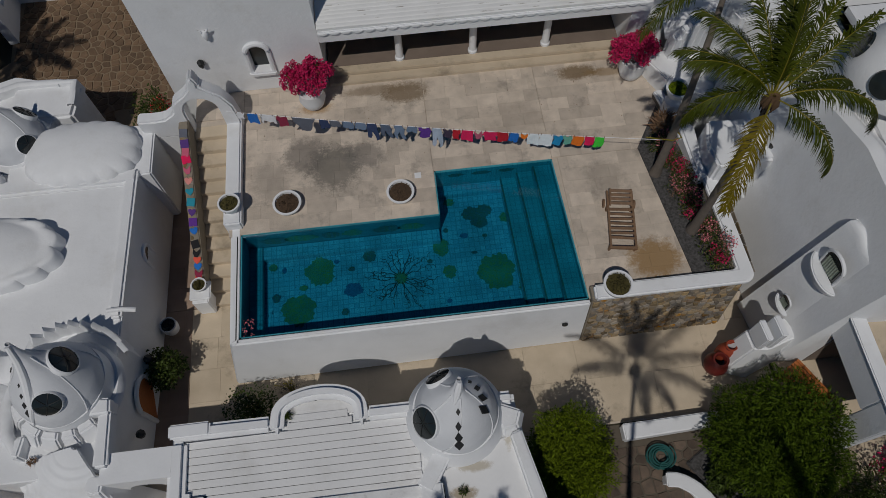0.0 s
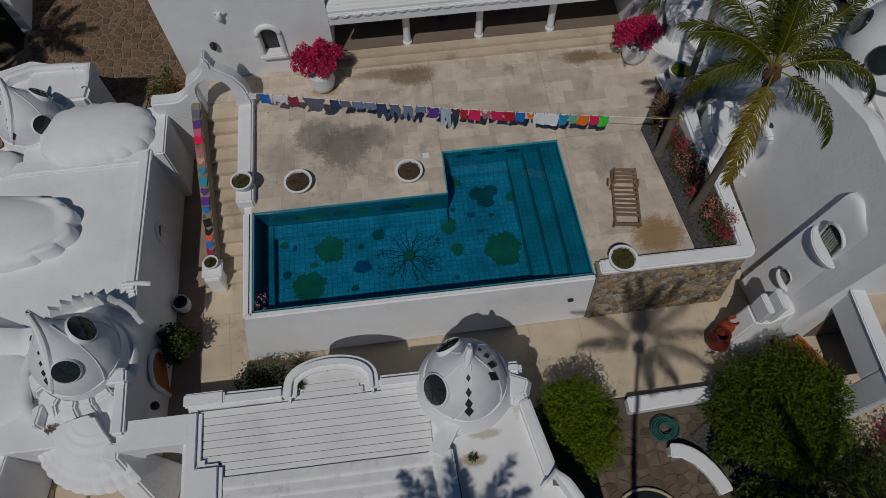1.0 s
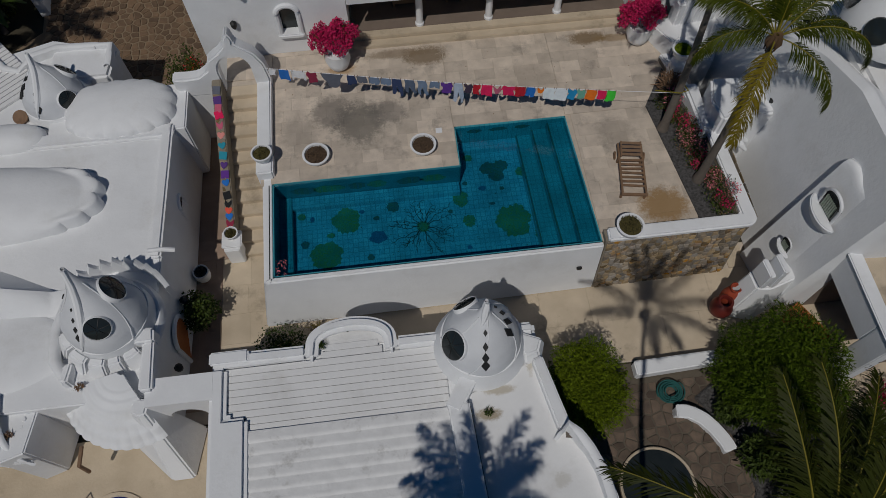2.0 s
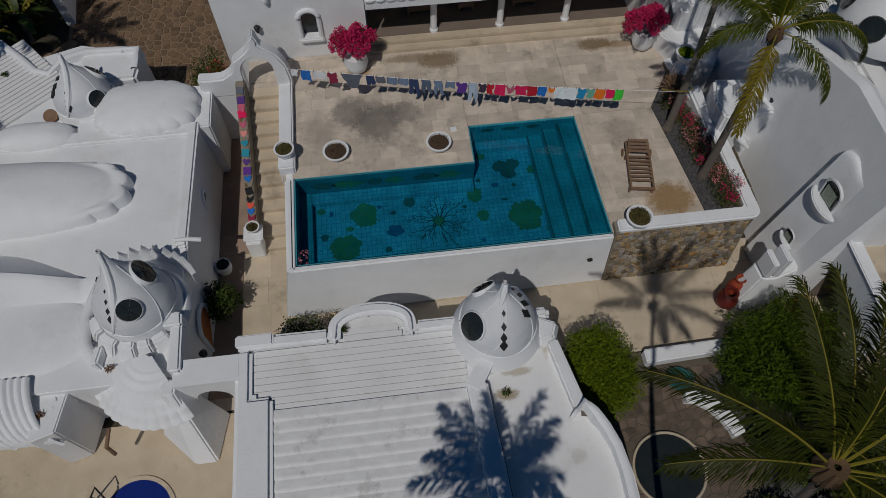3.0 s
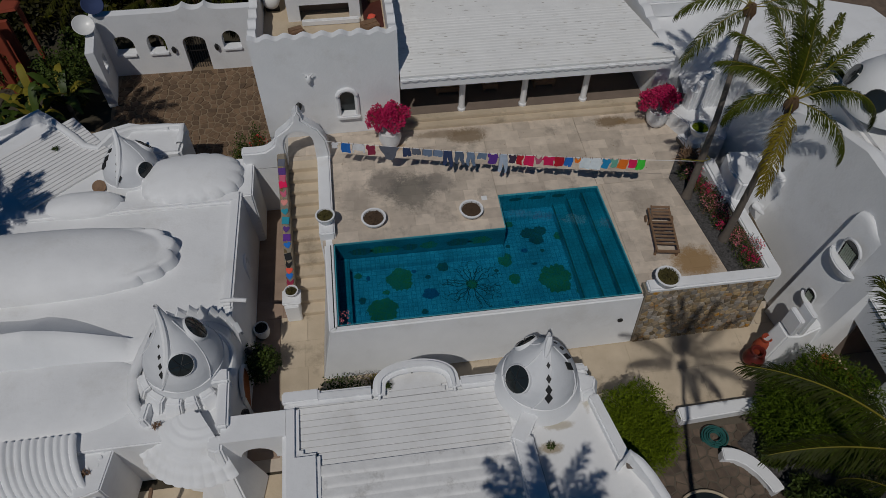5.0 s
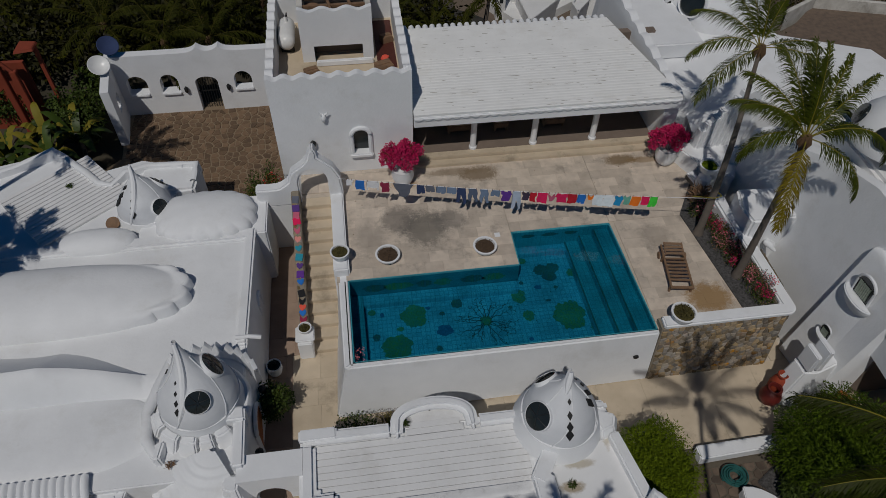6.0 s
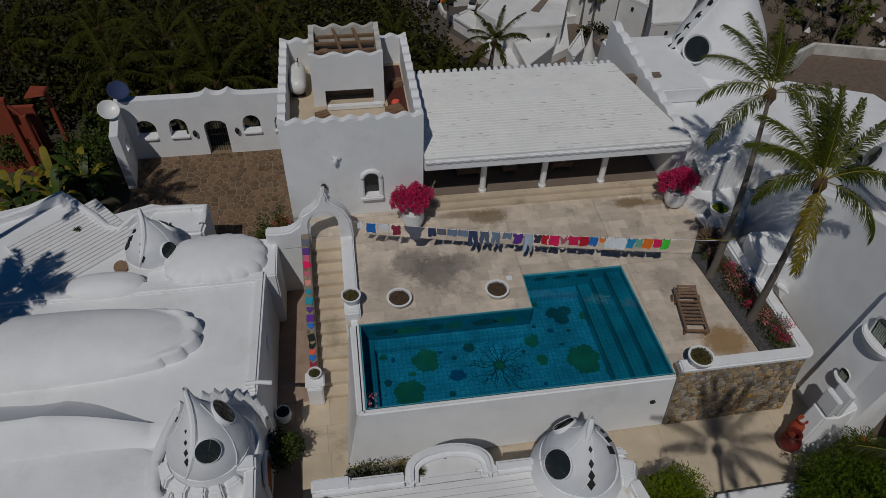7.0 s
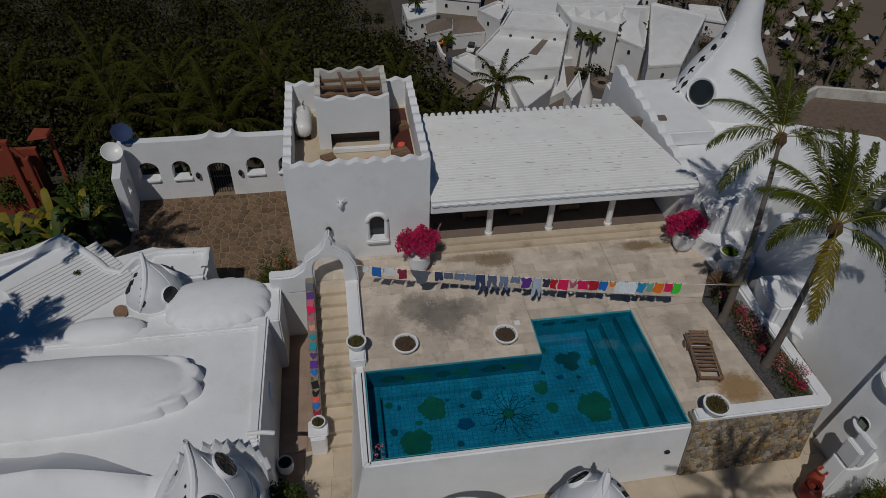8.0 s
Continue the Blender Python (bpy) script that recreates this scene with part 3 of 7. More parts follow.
# ---- staircase ----
staircase = empty("staircase", Matrix.Identity(4), "straight stair of beige stone slabs beside the pool", "stair", kind="structure")
STEPS = 13
for i in range(STEPS):
    z = LOW + 2.385 * (i + 1) / STEPS
    y = 2.05 + 5.3 * i / STEPS
    part("step", box(-1.40, -0.22, y, y + 0.47, z - 0.24, z - 0.008, 0.012), PATH_STONE, staircase)
part("stair_body", upright([(-2.1, LOW), (-7.5, LOW), (-7.5, -0.1), (-2.2, LOW + 0.05)], -1.38, -0.3), STUCCO, staircase, at=Matrix.Rotation(radians(-90), 4, "Z"))
part("parapet", upright([(-2.3, LOW), (-7.25, LOW), (-7.25, 0.62), (-6.9, 0.62), (-2.45, -1.52), (-2.3, -1.6)], -1.70, -1.40, 0.03), MORTAR, staircase, "sloping rubble parapet", at=Matrix.Rotation(radians(-90), 4, "Z"))
part("pier", prism([(-1.78, 1.86), (-1.28, 1.86), (-1.28, 2.34), (-1.78, 2.34)], LOW, -1.52, 0.03), STUCCO, staircase)
part("pier_cap", prism([(-1.84, 1.95), (-1.2, 1.95), (-1.2, 2.55), (-1.84, 2.55)], -1.52, -1.42, 0.03), STUCCO, staircase)
part("side_wall", prism([(-0.30, 3.55), (0.16, 3.55), (0.16, 7.5), (-0.30, 7.5)], LOW, 0.30, 0.05), STUCCO, staircase, "white plaster side wall")
part("pier", prism([(-0.33, 3.45), (0.2, 3.45), (0.2, 4.2), (-0.33, 4.2)], LOW, 0.33, 0.05), STUCCO, staircase)

# ---- gate arch ----
_arch = [(-0.85 + 0.52 * math.cos(math.pi * k / 14), 0.95 + 0.62 * math.sin(math.pi * k / 14)) for k in range(15)]
_gate = [(-0.33, -0.1), (0.18, -0.1), (0.18, 0.5), (0.12, 1.1), (-0.1, 1.6), (-0.42, 1.9), (-0.62, 2.1), (-0.6, 2.3), (-0.72, 2.56), (-0.9, 2.3), (-0.98, 2.0), (-1.2, 1.75), (-1.6, 1.45), (-1.75, 1.0), (-2.1, 0.75), (-2.5, 0.72), (-2.95, 0.75), (-2.95, -0.1), (-1.37, -0.1)] + _arch[::-1]
gate_arch = thing("gate_arch", upright(_gate, 7.12, 7.55, 0.06), STUCCO, "white plaster keyhole gate arch with a pointed finial", "arch", kind="structure")
part("arch_base", box(-2.95, -1.37, 7.14, 7.53, LOW, -0.1), STUCCO, gate_arch)

# ---- tower ----
tower = empty("tower", Matrix.Identity(4), "square white tower with a scalloped parapet and roof room", "tower")
TZ = 4.35


def tower_wall(name, length, m, openings=()):
    part(name, pierced(length, LOW, lambda x: TZ - 0.05 + wave(x, 0.62, 0.12), openings, 0.28, 0.08), STUCCO, tower, at=m)


tower_wall("wall_front", 5.0, pose(-2.05, 8.63, 0), [(2.79, 3.33, 0.92, 1.72, 0.27)])
tower_wall("wall_side", 5.19, pose(-2.05, 14.1, 0, 0, 0, -90))
tower_wall("wall_side", 5.19, pose(2.95, 8.91, 0, 0, 0, 90))
tower_wall("wall_back", 5.0, pose(2.95, 14.38, 0, 0, 0, 180))
part("roof_deck", box(-1.77, 2.67, 8.91, 14.1, 3.05, 3.2), PATIO, tower, "stained beige roof deck")
roof_room = part("roof_room", pierced(2.65, 3.2, 3.9, [(0.45, 2.25, 3.2, 3.85, 0.0)], 0.2), STUCCO, tower, at=pose(-0.85, 11.3, 0))
part("roof_room", pierced(2.65, 3.9, lambda x: 5.22 + wave(x, 0.88, 0.13), (), 0.2, 0.08), STUCCO, tower, at=pose(-0.85, 11.3, 0))
part("roof_room", pierced(2.1, 3.2, lambda x: 5.2 + wave(x, 0.7, 0.12), (), 0.2, 0.08), OLD_PLASTER, tower, "weathered bare plaster wall", at=pose(-0.85, 13.6, 0, 0, 0, -90))
part("roof_room", pierced(2.1, 3.2, lambda x: 5.2 + wave(x, 0.7, 0.12), (), 0.2, 0.08), OLD_PLASTER, tower, "weathered bare plaster wall", at=pose(1.8, 11.5, 0, 0, 0, 90))
part("roof_room", pierced(2.25, 3.2, lambda x: 5.2 + wave(x, 0.75, 0.14), (), 0.2, 0.08), OLD_PLASTER, tower, "weathered bare plaster wall", at=pose(1.6, 13.6, 0, 0, 0, 180))
part("room_deck", box(-0.65, 1.6, 11.5, 13.4, 4.3, 4.4), INNER, tower)

# ---- loggia ----
loggia = empty("loggia", Matrix.Identity(4), "long white veranda with columns under a sloping roof", "veranda")
part("floor", box(3.0, 13.3, 8.72, 9.02, -0.05, 0.28, 0.02), PATH_STONE, loggia)
# Floor behind the columns takes the roof's shade as a dark colour.
part("floor", box(3.0, 13.3, 9.02, 13.2, -0.05, 0.275), INNER, loggia, "veranda floor, coloured dark for the roof's shade")
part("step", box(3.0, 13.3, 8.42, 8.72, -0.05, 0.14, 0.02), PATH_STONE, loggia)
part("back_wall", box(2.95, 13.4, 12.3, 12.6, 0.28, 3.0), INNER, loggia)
part("side_wall", box(12.75, 13.3, 8.6, 12.3, 0.28, 2.1), STUCCO, loggia)


EAVE_Z, RIDGE_Z, RIDGE_Y = 2.46, 3.06, 13.2


def roof_sheet(u, v):
    """The roof's coated boards, each lapping the one below, with a scalloped ridge."""
    y = 8.46 + (RIDGE_Y - 8.46) * v
    x = 2.98 + (10.25 - 1.7 * v) * u
    lap = 0.0
    if v < 0.62:
        lap = 0.012 * ((y / 0.147) % 1.0)
    return (x, y, EAVE_Z + (RIDGE_Z - EAVE_Z) * v + 0.012 - lap + 0.006 * noise.noise((x * 1.5, y * 6, 0)))


part("roof", surface(roof_sheet, 40, 200, -0.12), LOGGIA_ROOF, loggia)
part("fascia", box(2.98, 13.25, 8.44, 8.6, 2.02, EAVE_Z - 0.06, 0.02), STUCCO, loggia)
part("fascia_lip", box(2.98, 13.25, 8.40, 8.6, EAVE_Z - 0.08, EAVE_Z + 0.02, 0.03), STUCCO, loggia)
for x in (5.38, 7.82, 10.27):
    part("column", lathe([(0.16, 0.28), (0.16, 0.36), (0.125, 0.40), (0.115, 1.9), (0.15, 1.95), (0.15, 2.05)], 14, at=Matrix.Translation((x, 9.12, 0))), STUCCO, loggia)

# ---- far court ----
far_wall = empty("wall_court", Matrix.Translation((0.2, -0.6, 0)), "white court wall with arched openings and an iron gate", "wall", kind="structure")


def far_top(x):
    return 0.72 + (0.28 * math.exp(-abs(x - 3.98) * 5) + 0.28 * math.exp(-abs(x - 4.9) * 5))


part("wall", pierced(8.2, LOW, far_top, [(0.55, 1.45, -1.25, -0.75, 0.42), (2.02, 2.82, -1.25, -0.75, 0.42), (3.55, 4.55, LOW, -0.85, 0.3), (5.3, 6.1, -1.3, -0.8, 0.42), (6.75, 7.5, -1.35, -0.85, 0.42)], 0.4), STUCCO, far_wall, at=pose(-10.0, 16.9, 0))
part("side_wall", pierced(2.3, LOW, 0.45, [(0.8, 1.5, -1.3, -0.8, 0.35)], 0.35), STUCCO, far_wall, at=pose(-9.5, 14.75, 0, 0, 0, 98))
court = thing("court_paving", prism([(-12, 7.6), (-2.0, 7.6), (-2.0, 16.9), (-9.8, 16.9), (-9.5, 13.2), (-12, 11)], LOW - 0.2, LOW), FLAG_JOINT, "brown flagstone paving of the court", "pavement", kind="structure")

# ---- house on the lower side, roofs with domes ----
house_left = empty("roof_house", Matrix.Identity(4), "white plastered house with vaulted and domed roofs", "house")
RZ = 0.22
part("body", prism([(-14.5, -3.2), (-3.05, -3.2), (-2.9, 0), (-2.85, 5.9), (-14.5, 5.9)], LOW, RZ, 0.04, top=[(-14.5, -3.2), (-3.15, -3.2), (-3.1, 0), (-3.0, 5.75), (-14.5, 5.75)]), STUCCO, house_left)
part("parapet", prism([(-3.42, 0.9), (-3.06, 0.9), (-2.965, 5.78), (-3.35, 5.78)], RZ - 0.14, RZ + 0.13, 0.07), STUCCO, house_left)
part("parapet", prism([(-14.5, 5.25), (-2.96, 5.25), (-2.96, 5.79), (-14.5, 5.79)], RZ - 0.14, RZ + 0.14, 0.1), STUCCO, house_left)


def vault(x0, x1, y, ry, h, lobes=0, depth=0.0, rim=0.0, one_end=False):
    """A long egg-shaped vault on the roof; lobes: broad scallops round its foot; rim: a thick rolled edge."""
    cx, rx = (x0 + x1) / 2, (x1 - x0) / 2

    e = 2 / 2.6

    def outline(a):
        c, s = math.cos(a), math.sin(a)
        return rx * math.copysign(abs(c) ** e, c), ry * math.copysign(abs(s) ** e, s)

    run, last = [0.0], outline(0.0)
    for k in range(1, 145):
        p = outline(2 * math.pi * k / 144)
        run.append(run[-1] + math.hypot(p[0] - last[0], p[1] - last[1]))
        last = p

    def fn(u, v):
        px, py = outline(2 * math.pi * u)
        r = math.sin(v * math.pi / 2)
        inside = (1 - r) * math.hypot(px, py)
        swell = max(0.0, 1 - inside / 0.55) * (min(1.0, max(0.0, (px - rx + 2.0) / 1.3)) if one_end else 1.0)
        swell = swell * swell * (3 - 2 * swell)
        bulge = abs(math.sin(math.pi * lobes * run[min(144, round(u * 144))] / run[-1])) ** 0.8 if lobes else 0.0
        foot = 1 + depth * (bulge - 0.6) * swell / max(0.3, math.hypot(px, py))
        z = h * math.cos(v * math.pi / 2) ** 0.8
        if rim:
            z += rim * swell * (0.82 + 0.18 * bulge) * min(1.0, inside / 0.06)
        return (cx + px * r * foot, y + py * r * foot, RZ - 0.05 + z)

    return surface(fn, 144, 60)


part("vault", vault(-14.5, -4.92, 3.2, 1.38, 0.92, 30, 0.16, 0.26, True), STUCCO, house_left)
part("vault", vault(-6.45, -2.95, 6.5, 1.15, 0.72, 17, 0.07, 0.03), STUCCO, house_left)
part("vault", vault(-13.5, -5.4, -1.5, 1.35, 0.3), STUCCO, house_left)
part("neighbour_block", prism([(-7.0, 5.6), (-2.6, 5.6), (-2.6, 7.5), (-7.0, 7.5)], LOW, RZ, 0.05), STUCCO, house_left)
part("upper_block", prism([(-14, 5.6), (-6.9, 5.6), (-5.5, 9.6), (-7.5, 10.2), (-9.3, 9.6), (-11, 11.0), (-14, 10.2)], LOW, 0.0, 0.05), STUCCO, house_left)

# ---- house by the walkway ----
house_front = empty("plank_roof_house", Matrix.Identity(4), "white plastered house with a planked sloping roof", "house")
part("body", prism([(-1.5, -2.35), (7.3, -2.45), (7.65, -5.3), (8.1, -5.55), (8.5, -6.3), (8.62, -7.2), (8.62, -12), (-1.5, -12)], LOW, 0.2, 0.04), STUCCO, house_front)
part("parapet", prism([(-1.5, -2.3), (1.1, -2.33), (1.1, -2.72), (-1.5, -2.7)], 0.2, 0.5, 0.11), STUCCO, house_front)
part("parapet", prism([(3.46, -2.36), (7.3, -2.4), (7.3, -2.75), (3.46, -2.74)], 0.2, 0.5, 0.11), STUCCO, house_front)
part("parapet", prism([(-1.5, -2.7), (-1.05, -2.7), (-1.05, -4.1), (-0.5, -4.1), (-0.5, -12), (-1.5, -12)], 0.2, 0.5, 0.11), STUCCO, house_front)


# ---- house with the tall grey wall ----
house_right = empty("corner_house", Matrix.Identity(4), "tall white plastered house with a bay and hooded windows", "house")


def batter(z):
    """How far east the tall wall stands at a height."""
    return 15.36 + 0.14 * (z - LOW)


def tall_wall(u, v):
    y = 6.4 - 8.2 * u
    top = 2.5 + 1.6 * min(1.0, max(0.0, (6.0 - y) / 4.5)) ** 0.8
    z = LOW + (top - LOW) * min(1.0, v / 0.85)
    lean = min(1.0, (6.4 - y) / 3.2)
    x = 15.17 + (batter(z) - 15.17) * lean
    if v > 0.85:
        q = (v - 0.85) / 0.15
        x += 0.12 + max(0.45, 16.7 - x) * q
        z += 0.10 * math.sin(math.pi * min(1, 1.4 * q)) - 0.1 * q
    return (x, y, z)


part("wall_west", surface(tall_wall, 40, 40), STUCCO, house_right)
part("roof_deck", prism([(16.75, -1.6), (34, -1.6), (34, 6.4), (16.6, 6.4), (16.75, 3.0)], LOW, 3.95, 0.12), ROOF_WHITE, house_right)
part("roof_step", prism([(17.4, 0.9), (34, 0.9), (34, 5.9), (17.0, 5.9)], 3.95, 4.4, 0.25), STUCCO, house_right)


def bay_face(u, v):
    """The projecting bay: u runs round it from the tall wall to the rounded corner and its sunlit flank, v upward."""
    q = min(1.0, v / 0.86)
    crest = 2.9 + 0.1 * math.sin((u - 0.1) * 14)
    z = LOW + (crest - LOW) * q
    north = Vector((15.12 + 0.145 * (z - LOW), 0.16, z))
    south = Vector((15.34 + 0.15 * (z - LOW), -1.12, z))
    if u < 0.12:
        p = (north + Vector((0.7, 0.04, 0))).lerp(north, u / 0.12)
    elif u < 0.55:
        p = north.lerp(south, (u - 0.12) / 0.43)
    elif u < 0.8:
        a = (u - 0.55) / 0.25 * math.pi / 2
        p = south + Vector((0.6 * (1 - math.cos(a)), -0.72 * math.sin(a), 0))
    else:
        p = south + Vector((0.6, -0.72, 0)).lerp(Vector((1.5, -0.78, 0)), (u - 0.8) / 0.2)
    if v > 0.86:
        w = (v - 0.86) / 0.14
        p = p + Vector((0.34 * w, 0.0, 0.09 * math.sin(math.pi * min(1, w * 1.3)) - 0.02 * w))
    return p


part("bay", surface(bay_face, 90, 40), STUCCO, house_right)


def bay_slope(u, v):
    a, b = Vector((16.2, 0.15, 2.86)).lerp(Vector((16.45, -1.4, 2.86)), u), Vector((16.8, 0.3, 3.3)).lerp(Vector((17.2, -1.4, 3.2)), u)
    return a.lerp(b, v)


part("bay_roof", surface(bay_slope, 6, 6, 0.1), STUCCO, house_right)
# arched windows with bowl-shaped plaster ledges
for x, y, z, s in ((15.78, -0.6, 1.5, 1.0), (15.4, -0.72, -0.35, 0.55)):
    win = part("arched_window", moved(tube([(0.36 * s, 0, 0)] + [(0.36 * s * math.cos(math.pi * k / 16), 0, (0.62 + 0.36 * math.sin(math.pi * k / 16)) * s) for k in range(17)] + [(-0.36 * s, 0, 0)], 0.05 * s, 8), pose(0, 0, 0, 7, 0, -84)), STUCCO, house_right, at=Matrix.Translation((x, y, z)))
    part("pane", moved(upright([(-0.35 * s, 0.0), (0.35 * s, 0.0)] + [(0.35 * s * math.cos(math.pi * k / 12), (0.62 + 0.35 * math.sin(math.pi * k / 12)) * s) for k in range(13)], -0.03, 0.035), pose(0, 0, 0, 7, 0, -84)), DARK, win)
    part("curtain", moved(surface(lambda u, v: ((u - 0.5) * 0.5 * s, -0.05 - 0.012 * math.sin(u * 45), 0.1 * s + 0.6 * s * v), 40, 2), pose(0, 0, 0, 7, 0, -84)), CURTAIN, win, "pale green striped curtain")
    part("ledge", surface(lambda u, v: (-0.34 * s * math.sin(math.pi * u) * math.cos(v * math.pi / 2) ** 0.6 + 0.1 * v, 0.64 * s * math.cos(math.pi * u) * math.cos(v * math.pi / 2) ** 0.6, -0.02 - 0.62 * s * v), 28, 12), STUCCO, win, "bowl-shaped plaster ledge")
    part("ledge_top", moved(prism([(-0.36 * s * math.sin(math.pi * k / 20), 0.66 * s * math.cos(math.pi * k / 20)) for k in range(21)], -0.04, 0.05, 0.03), Matrix.Identity(4)), STUCCO, win)
# stepped buttress at the foot of the bay
part("buttress", prism([(13.85, -1.35), (15.5, -0.85), (15.8, -1.75), (14.6, -2.2), (13.95, -1.95)], LOW, -0.7, 0.05, top=[(14.3, -1.22), (15.5, -0.95), (15.8, -1.55), (14.8, -1.85), (14.35, -1.8)]), STUCCO, house_right)
for x, z in ((14.42, 0.22), (14.72, 0.48)):
    part("step_block", moved(box(-0.09, 0.09, -0.3, 0.3, -0.6, z, 0.03), pose(x, -1.55, 0, 0, 0, 6)), STUCCO, house_right)
part("wall_lamp", lathe([(0.03, 0.0), (0.13, 0.06), (0.15, 0.2), (0.02, 0.32)], 8), IRON, house_right, "grey iron lantern", at=pose(15.9, 3.6, 1.1))
part("hook", tube([(15.45, 3.2, -0.25), (15.1, 3.12, 0.02), (14.95, 2.95, 0.18), (15.0, 2.75, 0.2), (15.15, 2.65, 0.05)], [0.1, 0.12, 0.12, 0.1, 0.05], 10), STUCCO, house_right, "curled plaster spout")
# veranda wing south of the bay
part("wing_wall", box(16.22, 16.5, -3.9, -1.72, 0.0, 1.12, 0.03), STUCCO, house_right)
part("wing_pier", box(16.22, 16.6, -4.6, -3.9, LOW, 1.12, 0.03), STUCCO, house_right)
part("wing_roof", box(16.5, 21, -4.6, -1.72, 0.72, 0.9), PATH_STONE, house_right, "pale stone-coloured flat roof")
part("wing_coping", box(16.16, 16.56, -4.62, -1.75, 1.12, 1.19, 0.03), STUCCO, house_right)
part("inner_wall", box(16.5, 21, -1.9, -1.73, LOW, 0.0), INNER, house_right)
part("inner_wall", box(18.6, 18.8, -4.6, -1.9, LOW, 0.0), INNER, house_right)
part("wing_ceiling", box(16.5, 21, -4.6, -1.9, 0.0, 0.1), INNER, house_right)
part("veranda_floor", box(15.6, 21, -7.0, -1.8, LOW - 0.1, LOW + 0.06), PATH_STONE, house_right)

# ---- white mass behind the veranda, with the great dome ----
upper_mass = empty("dome_house", Matrix.Identity(4), "white plastered house with a great onion dome", "house")
part("body", prism([(13.32, 8.75), (14.0, 8.35), (15.0, 8.9), (15.6, 7.3), (24, 7.3), (23, 11.5), (19.5, 13.0), (19.2, 17.2), (12.15, 17.2), (12.1, 14.9)], LOW, 2.2, 0.1,
     top=[(13.6, 9.6), (14.1, 9.2), (15.2, 9.4), (15.9, 7.6), (23.8, 7.6), (22.8, 11.2), (19.3, 12.7), (19.0, 17.0), (12.5, 17.0), (12.4, 14.6)]), STUCCO, upper_mass)


def wavy_wall(u, v):
    x = 13.25 - 1.25 * u
    y = 8.7 + 6.3 * u
    z = 2.35 + 1.75 * u + 0.11 * abs(math.sin(u * math.pi * 10))
    side = (v - 0.5) * 0.34
    return (x + side, y + side * 0.2, z)


_w = surface(wavy_wall, 84, 3)
_ext = bmesh.ops.extrude_face_region(_w, geom=_w.faces[:])
for _v in [g for g in _ext["geom"] if isinstance(g, bmesh.types.BMVert)]:
    _v.co.z = 1.2
part("wavy_wall", _w, STUCCO, upper_mass)
part("terrace_box", prism([(13.0, 11.4), (15.2, 11.4), (15.2, 15.5), (12.4, 15.5)], 2.2, 2.9, 0.06), STUCCO, upper_mass)
# stepped crest of the sunlit wall beside the veranda, with the roof slope behind it and a plain ledge at its foot
for i in range(7):
    part("crest_step", moved(box(-0.14, 0.14, -0.17, 0.17, -0.4, 1.42 + 0.27 * i, 0.06), pose(14.16 + 0.21 * i, 7.9 + 0.02 * i, 0, 0, 0, 14)), STUCCO, upper_mass)
part("crest_wall", upright([(14.0, 0.3), (14.0, 1.1), (14.4, 1.52), (15.0, 2.28), (15.75, 3.0), (16.2, 3.0), (16.2, 0.3)], 7.98, 8.2, 0.04), STUCCO, upper_mass)


def crest_slope(u, v):
    x, y = 13.9 + 2.4 * u, 8.1 + 2.1 * v
    return (x + 0.1 * math.sin(3 * v), y, 1.0 + 0.85 * min(1.9, max(0.0, x - 13.95)) + 0.3 * v + 0.05 * math.sin(2.4 * x + 2 * v))


part("crest_slope", surface(crest_slope, 24, 16), STUCCO, upper_mass)
part("low_wall", prism([(12.9, 8.35), (13.5, 8.3), (14.05, 7.0), (13.75, 6.7), (13.5, 7.2)], LOW, 0.72, 0.05), STUCCO, upper_mass)
part("foot_ledge", prism([(13.6, 8.15), (16.3, 8.1), (15.2, 6.38), (14.95, 6.0), (13.85, 6.8)], LOW, 0.5, 0.05), STUCCO, upper_mass)
part("end_slab", moved(box(-0.1, 0.1, -0.34, 0.34, LOW, 1.35, 0.09), pose(15.3, 6.75, 0, 0, 0, 60)), STUCCO, upper_mass)


ONION = ((0, 2.12), (0.12, 2.1), (0.25, 1.78), (0.34, 1.46), (0.45, 1.02), (0.53, 0.76), (0.64, 0.58), (0.72, 0.49), (0.85, 0.37), (1.0, 0.2))


def onion_radius(v):
    for (v0, r0), (v1, r1) in zip(ONION, ONION[1:]):
        if v0 <= v <= v1:
            q = (v - v0) / (v1 - v0)
            return r0 + (r1 - r0) * q
    return ONION[-1][1]


def onion(u, v):
    a = 2 * math.pi * u
    r = (onion_radius(max(0, v - 0.03)) + onion_radius(v) + onion_radius(min(1, v + 0.03))) / 3
    r *= 1 + 0.02 * math.cos(a * 6 + v * 5) * (1 - v)
    return (17.0 + r * math.cos(a), 14.6 + r * math.sin(a), 2.0 + 6.6 * v)


dome = part("onion_dome", surface(onion, 64, 60), STUCCO, upper_mass, "great white onion dome")
part("dome_foot", lathe([(2.75, 1.6), (2.75, 2.05), (2.6, 2.25), (2.15, 2.4)], 48, at=Matrix.Translation((17.0, 14.6, 0))), STUCCO, upper_mass)
part("round_window", lathe([(0.52, -0.2), (0.52, 0.08), (0.45, 0.16), (0, 0.2)], 28, at=pose(15.36, 13.55, 3.4, 68, 0, -52)), DARK, upper_mass)
part("window_lip", lathe([(0.53, -0.3), (0.64, -0.1), (0.60, 0.08), (0.53, 0.04)], 28, at=pose(15.36, 13.55, 3.4, 68, 0, -52), cap=False), STUCCO, upper_mass)


def fin_edge(v, out):
    a = radians(176 + 24 * v)
    r = onion_radius(v) + out
    return Vector((17.0 + r * math.cos(a), 14.6 + r * math.sin(a), 2.0 + 6.6 * v))


